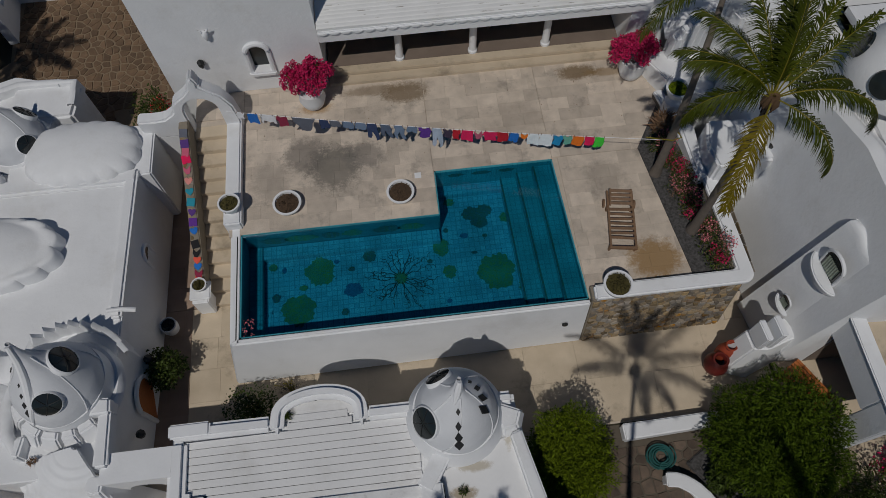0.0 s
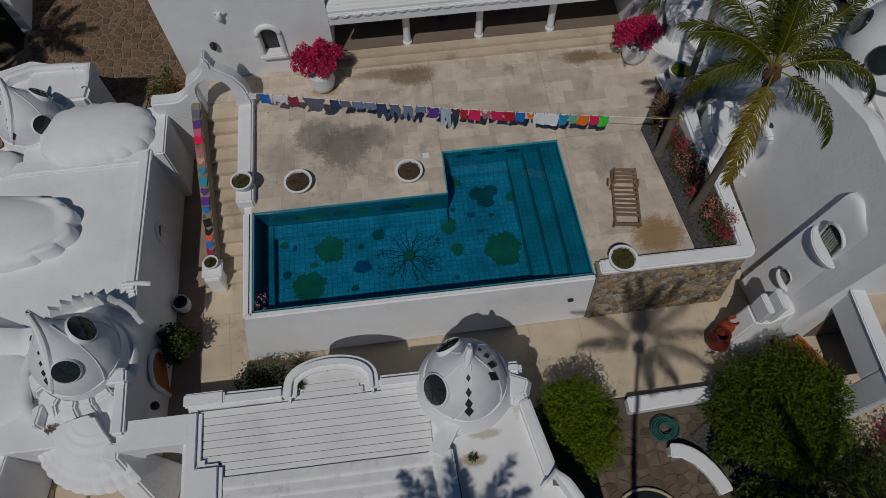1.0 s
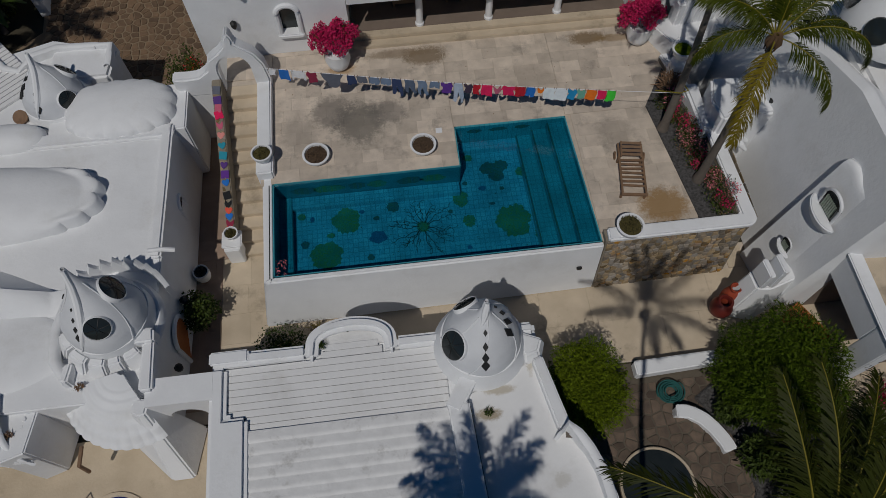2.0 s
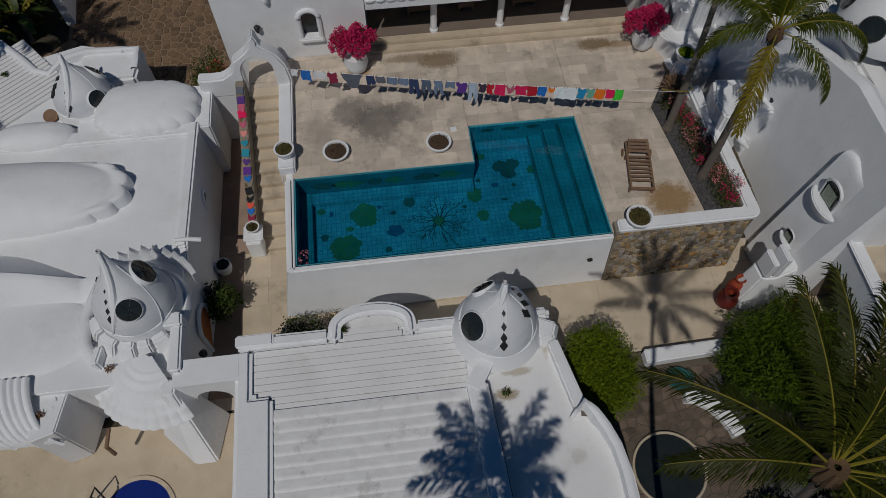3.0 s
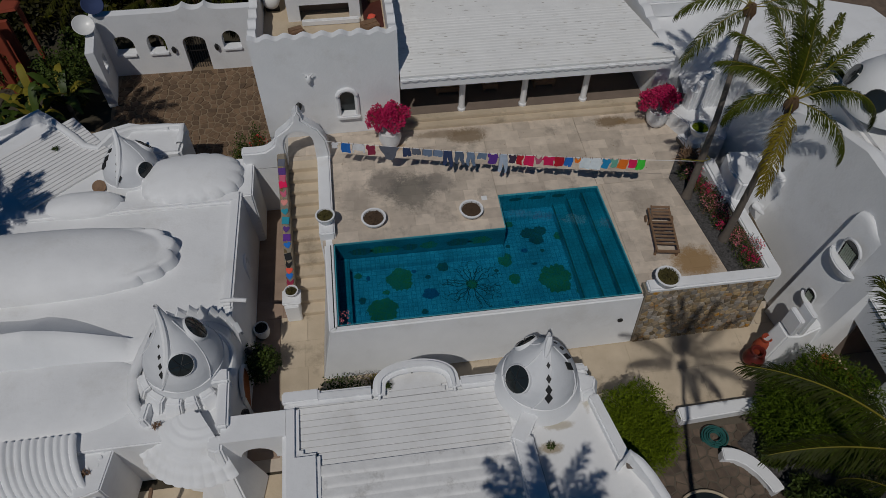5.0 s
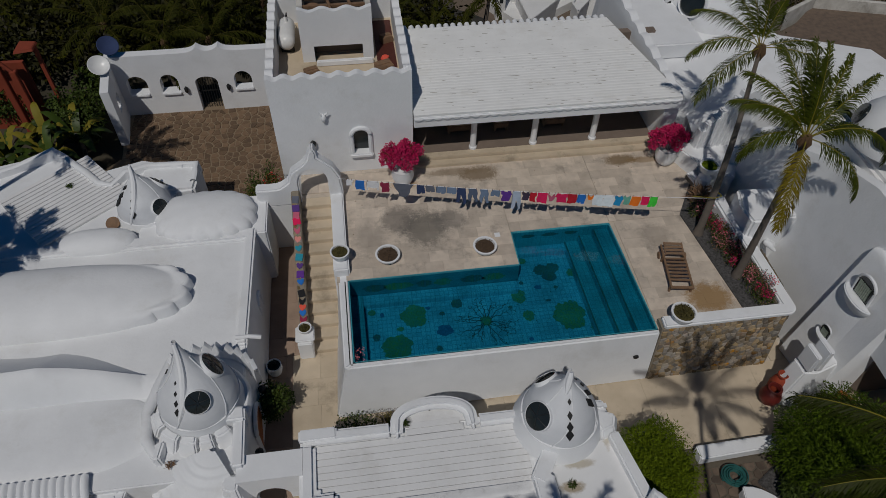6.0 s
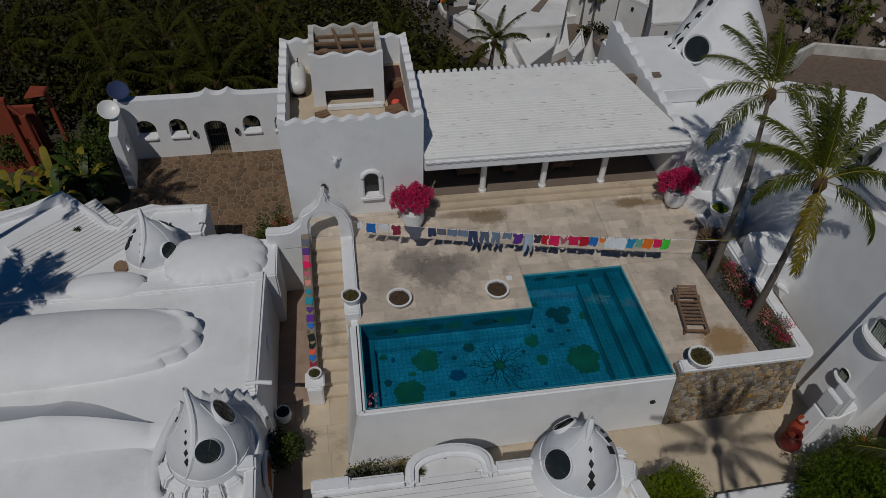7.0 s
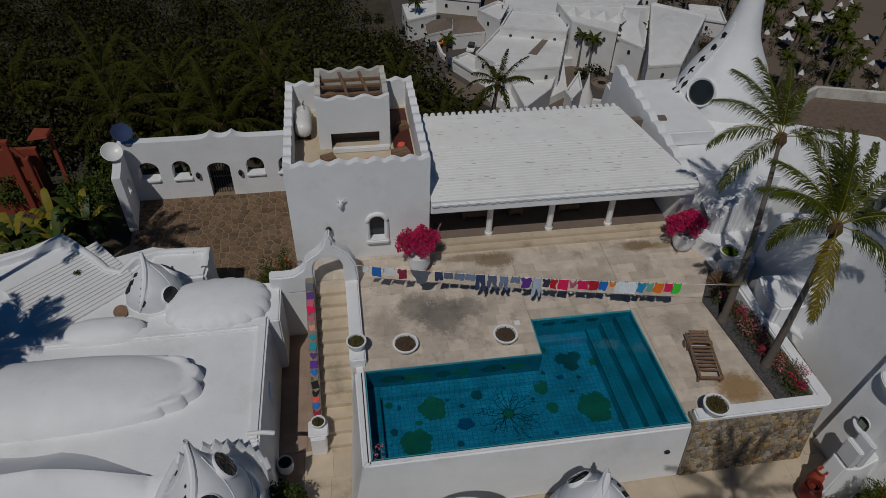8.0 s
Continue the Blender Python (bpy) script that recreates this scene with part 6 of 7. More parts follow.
def palm(name, base, crown, count, length, label, seed, girth=0.13, pairs=58, width=0.02, leaf=0.5, crown_mat=FROND, rib_mat=RIB, fronds=(), dry=(), arc=None):
    """fronds: (heading, lift, bend, share of the length) of each leaf, every one a part; without them the leaves are spread evenly."""
    rng = random.Random(seed)
    base, crown = Vector(base), Vector(crown)
    ob = empty(name, Matrix.Translation(base), label, "palm tree")
    up = crown - base
    bend_by = Vector((arc[0], arc[1], 0)) if arc else Vector((-up.x * 0.25, -up.y * 0.25, 0))
    pts, radii = [], []
    for k in range(33):
        q = k / 32
        pts.append(up * q + bend_by * math.sin(math.pi * q))
        radii.append(girth * (1.35 - 0.75 * q if q > 0.06 else 1.9 - 9 * q) * (1 + 0.06 * (k % 2)))
    part("trunk", tube(pts, radii, 12), TRUNK, ob, "ringed grey palm trunk")
    if fronds:
        for k, (heading, lift, bend, grow) in enumerate(fronds):
            a, bl, br = radians(heading), bmesh.new(), bmesh.new()
            frond(bl, br, up + Vector((0.06 * math.cos(a), 0.06 * math.sin(a), 0.08)), a, length * grow, lift, bend, rng, pairs, leaf, width, rng.uniform(-0.25, 0.25))
            one = part("frond", bl, FROND_YELLOW if k in dry else crown_mat, ob, "yellowing frond" if k in dry else "", smooth=0)
            part("rib", br, rib_mat, one)
    else:
        bl, br = bmesh.new(), bmesh.new()
        for k in range(count):
            a = 2.39996 * k + rng.uniform(-0.3, 0.3)
            tier = (k + 0.5) / count
            frond(bl, br, up + Vector((0.05 * math.cos(a), 0.05 * math.sin(a), 0.08)), a, length * rng.uniform(0.85, 1.08), 78 - 82 * tier + rng.uniform(-8, 8), 40 + 45 * tier, rng, pairs, leaf, width, rng.uniform(-0.2, 0.2))
        part("crown", bl, crown_mat, ob, "arching feathered fronds", smooth=0)
        part("ribs", br, rib_mat, ob, "yellow-green leaf ribs")
    nuts = bmesh.new()
    for k in range(9):
        a = k * 0.7
        tube([up + Vector((0.08 * math.cos(a), 0.08 * math.sin(a), 0.14)), up + Vector((0.16 * math.cos(a), 0.16 * math.sin(a), -0.1)), up + Vector((0.12 * math.cos(a), 0.12 * math.sin(a), -0.35))], [0.05, 0.05, 0.02], 6, nuts)
    part("crown_shaft", nuts, HUSK, ob, "brown fibrous leaf bases")
    return ob


palm("palm_tree", (12.75, 3.8, 0.0), (13.23, 5.3, 6.65), 14, 2.55, "slender coconut palm growing from the terrace planter", 11, 0.1, 112, width=0.0108, leaf=0.56,
     fronds=((174, 34, 95, 0.95), (206, 6, 55, 1.1), (326, 20, 80, 1.0), (2, 16, 50, 0.85), (128, 62, 62, 1.0), (90, 78, 20, 0.8), (112, 66, 36, 0.95), (150, 50, 70, 0.95), (50, 62, 60, 0.7)))
palm("palm_tree", (13.32, 1.75, 0.05), (13.13, 1.76, 6.1), 14, 2.55, "leaning coconut palm growing from the planter corner", 23, 0.1, 112, width=0.0122, leaf=0.6, dry=(1,),
     fronds=((174, 30, 110, 0.85), (238, -24, 45, 1.05), (314, 6, 90, 0.95), (342, 44, 130, 1.15), (6, 26, 75, 0.85), (22, 48, 40, 1.0), (44, 56, 40, 1.0), (66, 64, 34, 1.0), (90, 70, 28, 1.0), (114, 64, 38, 1.0), (136, 56, 52, 1.0), (154, 46, 56, 0.95), (168, 56, 66, 0.95), (100, 84, 18, 0.85), (76, 52, 50, 0.95)))
palm("palm_tree", (9.7, -10.2, LOW), (7.75, -9.1, 10.45), 14, 2.15, "tall coconut palm above the garden pond", 37, 0.09, 128, width=0.0072, leaf=0.46, crown_mat=FROND_DEEP, arc=(-0.4, -0.25),
     fronds=((146, 38, 60, 1.1), (168, 16, 46, 0.85), (104, 58, 52, 1.0), (84, 62, 56, 1.05), (66, 54, 66, 1.0), (46, 50, 72, 1.2), (24, 40, 70, 1.35), (2, 30, 70, 1.35), (338, 25, 78, 1.15), (308, 30, 80, 0.75), (276, 20, 80, 0.6), (74, 76, 44, 0.9)))
palm("palm_tree", (13.9, -8.9, LOW), (13.5, -8.5, 2.6), 15, 2.5, "young palm spreading over the garden bed", 39, 0.14, 90, width=0.010, leaf=0.5, crown_mat=FROND_DEEP)
palm("palm_tree", (3.2, -12.7, LOW), (2.75, -11.6, 8.0), 25, 2.35, "coconut palm behind the plank roof house", 41, 0.13, 60, width=0.02, leaf=0.66)
palm("palm_tree", (-14.4, 0.2, LOW), (-13.55, 1.75, 7.2), 28, 2.0, "coconut palm beside the lower house", 43, 0.13, 50, width=0.024, leaf=0.7)

palm("palm_tree", (-15.2, 6.0, LOW), (-11.9, 7.5, 7.6), 18, 2.3, "coconut palm leaning over the upper roofs", 47, 0.13, 50, width=0.022, leaf=0.6)


# ---- garden ----
def bush(name, x, y, z, radii, count, seed, label, mat=BAMBOO, leaf=(0.2, 0.018)):
    rng = random.Random(seed)
    ob = empty(name, pose(x, y, z), label, "bush")
    bm = bmesh.new()
    tops = [(0, 0, radii[2] * 0.75)] + [(radii[0] * 0.55 * math.cos(a), radii[1] * 0.55 * math.sin(a), radii[2] * rng.uniform(0.5, 0.95)) for a in (0.3, 1.2, 2.1, 3.0, 3.9, 4.8, 5.6)]
    for c in tops:
        leaves(bm, c, (radii[0] * 0.6, radii[1] * 0.6, radii[2] * 0.5), count // len(tops), leaf[0], leaf[1], rng, 0.1, 0.25)
    part("foliage", bm, mat, ob, smooth=0)
    st = bmesh.new()
    for k in range(14):
        a, r = rng.uniform(0, 6.28), rng.uniform(0.05, 0.4)
        tube([(r * 0.4 * math.cos(a), r * 0.4 * math.sin(a), 0), (r * radii[0] * 0.8 * math.cos(a), r * radii[1] * 0.8 * math.sin(a), radii[2] * 0.6), (r * radii[0] * 1.6 * math.cos(a), r * radii[1] * 1.6 * math.sin(a), radii[2])], [0.03, 0.02, 0.008], 5, st)
    part("stem", st, RIB, ob)
    return ob


bush("bamboo_bush", 8.75, -4.0, LOW, (1.12, 1.25, 1.75), 24000, 1, "dense bright green clump of fine bamboo leaves", leaf=(0.13, 0.017))
bush("bamboo_bush", 14.3, -4.3, LOW, (1.62, 1.7, 2.0), 36000, 2, "wide dark green clump of fine bamboo leaves", BAMBOO_DEEP, (0.14, 0.02))
bush("bamboo_bush", 16.4, -6.6, LOW, (1.3, 1.5, 1.4), 6000, 3, "dark green shrub beyond the bamboo clump", LEAF)
bush("shrub", -2.55, -0.05, LOW, (0.62, 0.6, 1.2), 2600, 4, "round dark green shrub in the shaded alley", LEAF, (0.09, 0.035))
bush("shrub", 0.0, -1.5, LOW, (0.75, 0.6, 0.95), 1500, 5, "thin straggling green shrub behind the parapet", LEAF, (0.09, 0.03))
bush("shrub", 1.0, -0.85, LOW, (0.6, 0.25, 0.5), 420, 15, "dry leafless shrub against the pool wall", TRUNK, (0.07, 0.012))
bush("shrub", -3.2, 8.3, LOW, (0.5, 0.5, 2.3), 1500, 6, "climbing green plant beside the gate", LEAF, (0.1, 0.03))
red_shrub = bush("shrub", -2.45, 8.15, LOW, (0.35, 0.3, 3.0), 900, 16, "thin climbing shrub with red blossoms beside the gate", LEAF, (0.1, 0.03))
_bm = bmesh.new()
leaves(_bm, (0, 0, 2.75), (0.35, 0.3, 0.35), 90, 0.08, 0.035, random.Random(18), 0.1, 0.2)
part("blossoms", _bm, RED_BLOOM, red_shrub, "small red blossoms", smooth=0)
bush("shrub", 17.7, -5.3, LOW, (0.6, 0.6, 1.2), 700, 7, "magenta flowering shrub by the veranda", PINK, (0.08, 0.03))

garden_floor = thing("garden_paving", prism([(8.2, -14), (17.5, -14), (17.5, -3.1), (8.2, -3.1)], LOW - 0.2, LOW - 0.035), GARDEN_JOINT, "shaded garden paving of dark crazy stones", "pavement", kind="structure")
thing("planting_bed", prism([(12.2, -4.4), (13.6, -3.6), (17.4, -3.9), (17.4, -13.9), (11.9, -13.9), (11.9, -9.2), (13.2, -7.2), (13.0, -5.6)], LOW - 0.1, LOW + 0.05, 0.03), SOIL, "dark planting bed behind the curved bench", "garden bed", kind="structure")
for i, (x, y, r, t) in enumerate(((13.4, -6.4, 0.6, 0.8), (14.4, -7.2, 0.9, 1.2), (12.8, -8.6, 0.7, 0.8), (15.4, -8.6, 1.2, 1.5), (13.7, -9.6, 1.0, 1.2), (13.0, -5.0, 0.45, 0.6), (16.3, -10.5, 1.3, 1.6), (14.3, -11.3, 1.2, 1.4))):
    bush("shrub", x, y, LOW, (r, r, t), int(2600 * r), 400 + i, "dark green ground plants in the garden bed", LEAF, (0.18, 0.03))
low_wall = thing("garden_wall", prism([(10.55, -3.62), (13.6, -3.5), (13.6, -3.1), (10.55, -3.16)], LOW, -2.0, 0.04), STUCCO, "low white plastered garden wall", "wall", kind="structure")
bench_pts = [(11.43, -4.8), (11.8, -4.86), (12.15, -5.1), (12.42, -5.45), (12.62, -5.85), (12.68, -6.1)]


def bench_line(u, off):
    f = u * (len(bench_pts) - 1)
    i = min(len(bench_pts) - 2, int(f))
    a, b = Vector(bench_pts[i]), Vector(bench_pts[i + 1])
    p, t = a.lerp(b, f - i), (b - a).normalized()
    return p + Vector((-t.y, t.x)) * off


bench = empty("garden_bench", Matrix.Identity(4), "curved white plastered bench in the garden", "bench")
part("seat", prism([bench_line(k / 12, 0.2) for k in range(13)] + [bench_line(1 - k / 12, -0.2) for k in range(13)], -2.09, -1.99, 0.03), STUCCO, bench)
part("support", prism([bench_line(k / 12, 0.12) for k in range(13)] + [bench_line(1 - k / 12, -0.1) for k in range(13)], LOW - 0.04, -2.09), STUCCO, bench)
pond = empty("garden_pond", pose(10.45, -6.75, LOW - 0.05), "round dark garden pond with a pale rim", "pond")
part("rim", lathe([(1.09, 0), (1.09, 0.13), (1.06, 0.15), (1.02, 0.13), (1.01, 0.02)], 48, cap=False), PATH_STONE, pond)
part("water", lathe([(1.01, 0.09), (0, 0.09)], 48, cap=False), DARK, pond, "still black water")
hose = thing("garden_hose", tube([((0.2 + 0.2 * (k % 75) / 75) * math.cos(k * 0.3) + 0.04 * math.sin(k * 0.05), (0.18 + 0.19 * (k % 75) / 75) * math.sin(k * 0.3), 0.03 + 0.0008 * k) for k in range(230)], 0.022, 6), material("teal_rubber", (0.02, 0.11, 0.10), (0.015, 0.08, 0.08), 0.5, scale=8), "coiled dark green garden hose on the paving", "hose", at=pose(11.52, -4.15, LOW - 0.02))


def jar(x, y, r, tall, tilt, label, clay=None):
    ob = empty("clay_jar", pose(x, y, LOW - 0.03, tilt, 0, 25), label, "jar", "clay jars")
    part("body", lathe([(r * 0.5, 0), (r * 0.9, tall * 0.25), (r, tall * 0.5), (r * 0.75, tall * 0.78), (r * 0.5, tall * 0.86), (r * 0.62, tall), (r * 0.5, tall), (r * 0.4, tall * 0.84)], 28, cap=False), clay or CLAY, ob)
    part("rim", lathe([(r * 0.62, tall - 0.03), (r * 0.68, tall), (r * 0.6, tall + 0.03)], 24, cap=False), clay or CLAY, ob)


jar(13.75, -1.75, 0.36, 0.85, 0, "large dark red clay jar by the walkway, darkened for the bay's shade", DARK_CLAY)
jar(14.05, -1.45, 0.26, 1.15, 0, "tall orange clay jar by the walkway")
wood_seat = empty("wooden_bench", pose(16.1, -2.75, LOW, 0, 0, -62), "orange wooden slatted bench under the veranda", "bench")
for k in range(8):
    part("slat", box(-0.7, 0.7, -0.42 + 0.115 * k, -0.33 + 0.115 * k, 0.42, 0.46, 0.006), OCHRE_WOOD, wood_seat)
for sx in (-0.62, 0.62):
    for sy in (-0.36, 0.36):
        part("leg", box(sx - 0.04, sx + 0.04, sy - 0.04, sy + 0.04, 0, 0.42), OCHRE_WOOD, wood_seat)

# flowers in the planter
for i, (x, y, s) in enumerate(((13.3, 3.05, 1.0), (13.45, 2.35, 0.9), (13.72, 1.15, 1.15), (13.72, 0.65, 0.8), (13.1, 4.7, 0.9), (13.5, 3.6, 0.8), (13.75, 1.75, 0.7), (13.25, 4.1, 0.8))):
    rng = random.Random(60 + i)
    ob = empty("flower_clump", pose(x, y, 0.05), "tangle of pink blossoms and dry leaves in the planter", "flowers", "planter flowers")
    bm = bmesh.new()
    for _ in range(7):
        leaves(bm, (rng.uniform(-0.35, 0.35) * s, rng.uniform(-0.35, 0.35) * s, rng.uniform(0.2, 0.55) * s), (0.17, 0.17, 0.15), 26, 0.055, 0.028, rng, 0.1, 0.2)
    part("blossoms", bm, ROSE if i % 2 == 0 else PINK, ob, smooth=0)
    bm = bmesh.new()
    leaves(bm, (0, 0, 0.3 * s), (0.5 * s, 0.5 * s, 0.32 * s), 420, 0.08, 0.02, rng, 0.1, 0.1)
    part("foliage", bm, LEAF, ob, smooth=0)
    bm = bmesh.new()
    leaves(bm, (0, 0, 0.28 * s), (0.45 * s, 0.45 * s, 0.3 * s), 220, 0.07, 0.016, rng, 0.1, 0.1)
    part("dry_leaves", bm, TEAK, ob, smooth=0)
    bm = bmesh.new()
    for k in range(9):
        a = k * 0.7
        tube([(0, 0, 0), (0.15 * s * math.cos(a), 0.15 * s * math.sin(a), 0.25 * s), (0.42 * s * math.cos(a), 0.42 * s * math.sin(a), 0.5 * s)], 0.01, 4, bm)
    part("stem", bm, TRUNK, ob)
stump = empty("dry_bromeliad", pose(13.35, 5.35, 0.0), "dry brown spiky plant beside the pedestal urn", "plant")
bm = bmesh.new()
leaves(bm, (0, 0, 0.4), (0.42, 0.42, 0.3), 300, 0.42, 0.03, random.Random(77), -0.4, 0.1)
part("blade", bm, TEAK, stump, smooth=0)
part("root", lathe([(0.25, 0), (0.22, 0.3), (0.1, 0.45)], 12), TRUNK, stump)
for outline, z in (([(14.05, 3.95), (14.18, 3.15), (15.9, 3.2), (15.9, 4.7), (14.3, 4.8)], 1.15), ([(13.72, 5.2), (13.78, 3.3), (14.1, 3.25), (14.2, 5.2)], 0.5)):
    thing("garden_block", prism(outline, LOW, z, 0.08), STUCCO, "white plastered wall block behind the planter", "wall", kind="structure")

# banana plants and greenery left of the court
def banana(x, y, z, seed, label):
    rng = random.Random(seed)
    ob = empty("banana_plant", pose(x, y, z), label, "plant", "banana plants")
    st, yel = bmesh.new(), bmesh.new()
    for k in range(16):
        a = 2.4 * k + rng.uniform(-0.3, 0.3)
        ln, up = rng.uniform(1.1, 2.1), rng.uniform(1.4, 2.9)
        way = Vector((math.cos(a), math.sin(a), 0))
        side = Vector((-way.y, way.x, 0))

        def blade(u, v, way=way, side=side, ln=ln, up=up):
            w = 0.17 * math.sin(math.pi * min(1, u * 0.94 + 0.04)) ** 0.6
            c = way * ln * u * 0.75 + Vector((0, 0, 0.9 + up * u - 1.5 * u ** 2.4))
            return c + side * (v - 0.5) * 2 * w + Vector((0, 0, -abs(v - 0.5) * 0.25 * w + 0.03 * math.sin(u * 40)))

        surface(blade, 14, 4, 0, yel if k % 3 == 0 else st)
    part("blade", st, BANANA, ob, "broad green leaves")
    part("dry_blade", yel, RIB, ob, "yellowing leaves")
    part("stalk", tube([(0, 0, 0), (0.05, 0, 0.6), (0, 0.04, 1.4)], [0.14, 0.11, 0.06], 10), TRUNK, ob)


for i, (x, y) in enumerate(((-11.9, 12.3), (-12.9, 11.6), (-11.0, 13.4), (-13.6, 12.6), (-12.3, 13.6))):
    banana(x, y, LOW, 3 + i, "broad-leaved banana plant with yellowing leaves")
for i, (x, y, r) in enumerate(((-11.4, 15.4, 1.1), (-10.9, 14.4, 0.7), (-14.6, 16.5, 1.2), (-10.8, 17.6, 1.1))):
    bush("shrub", x, y, LOW, (r, r, 1.6), 2600, 80 + i, "dark leafy garden shrub beside the court", LEAF, (0.16, 0.05))
annex = empty("orange_house", pose(-14.7, 16.6, LOW - 1.0), "small orange-red painted house among the trees", "house")
ORANGE = material("orange_paint", (0.26, 0.045, 0.018), (0.17, 0.03, 0.012), 0.8, scale=3)
part("wall", box(-2.4, 1.7, -0.5, -0.3, 0, 4.3), ORANGE, annex)
for px, top in ((1.1, 5.2), (1.62, 4.5)):
    part("post", box(px - 0.13, px + 0.13, -1.55, -1.3, 0, top, 0.02), ORANGE, annex)
part("beam", box(0.1, 1.25, -1.55, -1.3, 5.2, 5.36, 0.02), ORANGE, annex)
part("brace", tube([(1.1, -1.42, 5.2), (1.62, -1.42, 4.4)], 0.09, 6), ORANGE, annex)
part("porch_roof", prism([(2.0, -1.5), (2.75, -1.35), (2.8, -0.7), (2.05, -0.6)], 5.3, 5.42, 0.02, top=[(2.05, -1.45), (2.7, -1.3), (2.75, -0.75), (2.1, -0.65)]), ORANGE, annex)
part("porch_post", box(2.55, 2.7, -0.9, -0.75, 0, 5.3), ORANGE, annex)
part("floor", box(-2.4, 1.7, -1.6, -0.5, 0.0, 0.1), INNER, annex)

# ---- woods on the slope ----
rng = random.Random(101)
bm = bmesh.new()
for _ in range(1100):
    y = 19.5 + 130 * rng.random() ** 1.5
    x = rng.uniform(-26 - 0.6 * (y - 19), 6 - 0.03 * (y - 19))
    if -10 < x < 4 and y < 20.5:
        continue
    s = rng.uniform(1.2, 2.6) * (1 + 0.012 * (y - 19))
    z = hill(x, y) + s * rng.uniform(0.3, 1.1)
    leaves(bm, (x, y, z), (s, s, s * 0.75), 190, 0.30 * (1 + 0.012 * (y - 19)), 0.085 * (1 + 0.012 * (y - 19)), rng, 0.3, 0.3)
thing("woods", bm, JUNGLE, "dense dark scrub forest covering the slope", "forest", kind="stuff", smooth=0)
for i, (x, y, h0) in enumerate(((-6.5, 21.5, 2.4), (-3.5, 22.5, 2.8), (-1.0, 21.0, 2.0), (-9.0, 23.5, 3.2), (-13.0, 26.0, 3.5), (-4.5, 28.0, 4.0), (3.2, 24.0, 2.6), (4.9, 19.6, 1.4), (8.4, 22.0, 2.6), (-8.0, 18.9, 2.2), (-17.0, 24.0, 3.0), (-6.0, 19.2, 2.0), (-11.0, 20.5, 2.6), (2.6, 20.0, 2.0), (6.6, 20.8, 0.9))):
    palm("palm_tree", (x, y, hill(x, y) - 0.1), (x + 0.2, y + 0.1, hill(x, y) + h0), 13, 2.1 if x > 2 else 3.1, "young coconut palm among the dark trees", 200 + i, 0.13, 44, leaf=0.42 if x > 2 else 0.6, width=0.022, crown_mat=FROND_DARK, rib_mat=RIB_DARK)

patio = thing("patio", prism([(-14.5, -14), (-1.55, -14), (-1.55, -3.5), (-14.5, -3.5)], LOW - 0.2, LOW - 0.01), PATIO, "beige stone patio below the lower house", "patio", kind="structure")
dip = empty("plunge_pool", pose(-4.9, -6.15, LOW - 0.01), "small round blue plunge pool in the patio", "pool")
part("rim", lathe([(1.1, 0), (1.1, 0.05), (0.98, 0.05), (0.98, 0.0)], 48, cap=False), PATH_STONE, dip)
part("water", lathe([(0.99, 0.02), (0, 0.02)], 48, cap=False), material("deep_blue_tile", (0.012, 0.03, 0.20), (0.01, 0.02, 0.14), 0.15, scale=4, bump=0), dip, "deep blue water")
part("rail", tube([(-1.2, 0.6, 0), (-1.15, 0.55, 0.5), (-0.95, 0.75, 0.75), (-0.75, 0.5, 0.6), (-0.8, 0.45, 0.05)], 0.03, 8), IRON, dip, "bent metal ladder rail")


# small things on the roofs
for x, y, z, a in ((7.58, -5.21, 0.26, 15), (7.67, -5.53, 0.26, -10)):
    vent = empty("roof_vent", pose(x, y, z, 0, 0, a), "small grey metal vent on the white roof", "vent", "roof vents")
    part("pipe", lathe([(0.06, 0), (0.06, 0.14), (0.05, 0.15)], 12), IRON, vent)
    part("hood", prism([(-0.1, -0.1), (0.1, -0.1), (0.1, 0.1), (-0.1, 0.1)], 0.14, 0.18, top=[(-0.05, -0.02), (0.02, -0.02), (0.02, 0.02), (-0.02, 0.02)]), TRUNK, vent)
for i, (x, y, z) in enumerate(((5.72, -4.7, 0.26), (-4.95, -2.75, 0.3), (-9.9, 8.9, 0.09), (-6.75, -3.75, 0.05), (1.45, -2.35, 0.3))):
    weed = empty("dry_weed", pose(x, y, z), "small dry weed rooted in a roof joint", "weed", "roof weeds")
    bm = bmesh.new()
    leaves(bm, (0, 0, 0.06), (0.14, 0.12, 0.05), 60, 0.11, 0.02, random.Random(500 + i), -0.2, 0.1)
    part("blade", bm, TEAK if i % 2 else LEAF, weed, smooth=0)

# ---- the town on the shore ----
SHORE = hill(40, 140) + 0.25
FAR_WHITE = material("town_white", (0.74, 0.74, 0.74), (0.62, 0.62, 0.61), 0.85, scale=0.4, fine=4, mix=0.7, bump=0.1, dirt=(0.42, 0.39, 0.35), dirt_amount=0.4)
thing("road", prism([(12.8, 141), (18.4, 141), (19.6, 101), (21, 80), (17, 60), (14, 60), (13.5, 80), (12.8, 102)], SHORE - 0.6, SHORE + 0.05), ASPHALT, "grey-brown asphalt road down the slope", "road", kind="structure")
thing("beach", prism([(100, 88), (112, 132), (116, 200), (400, 220), (400, 20), (110, 20)], SHORE - 0.6, SHORE + 0.04), SAND, "brown sandy beach beside the town", "beach", kind="structure")
thing("shore_flat", prism([(20, 78), (100, 78), (108, 100), (114, 140), (20, 142)], SHORE - 0.6, SHORE + 0.02), SAND, "trodden brown earth between the town houses", "ground", kind="structure")
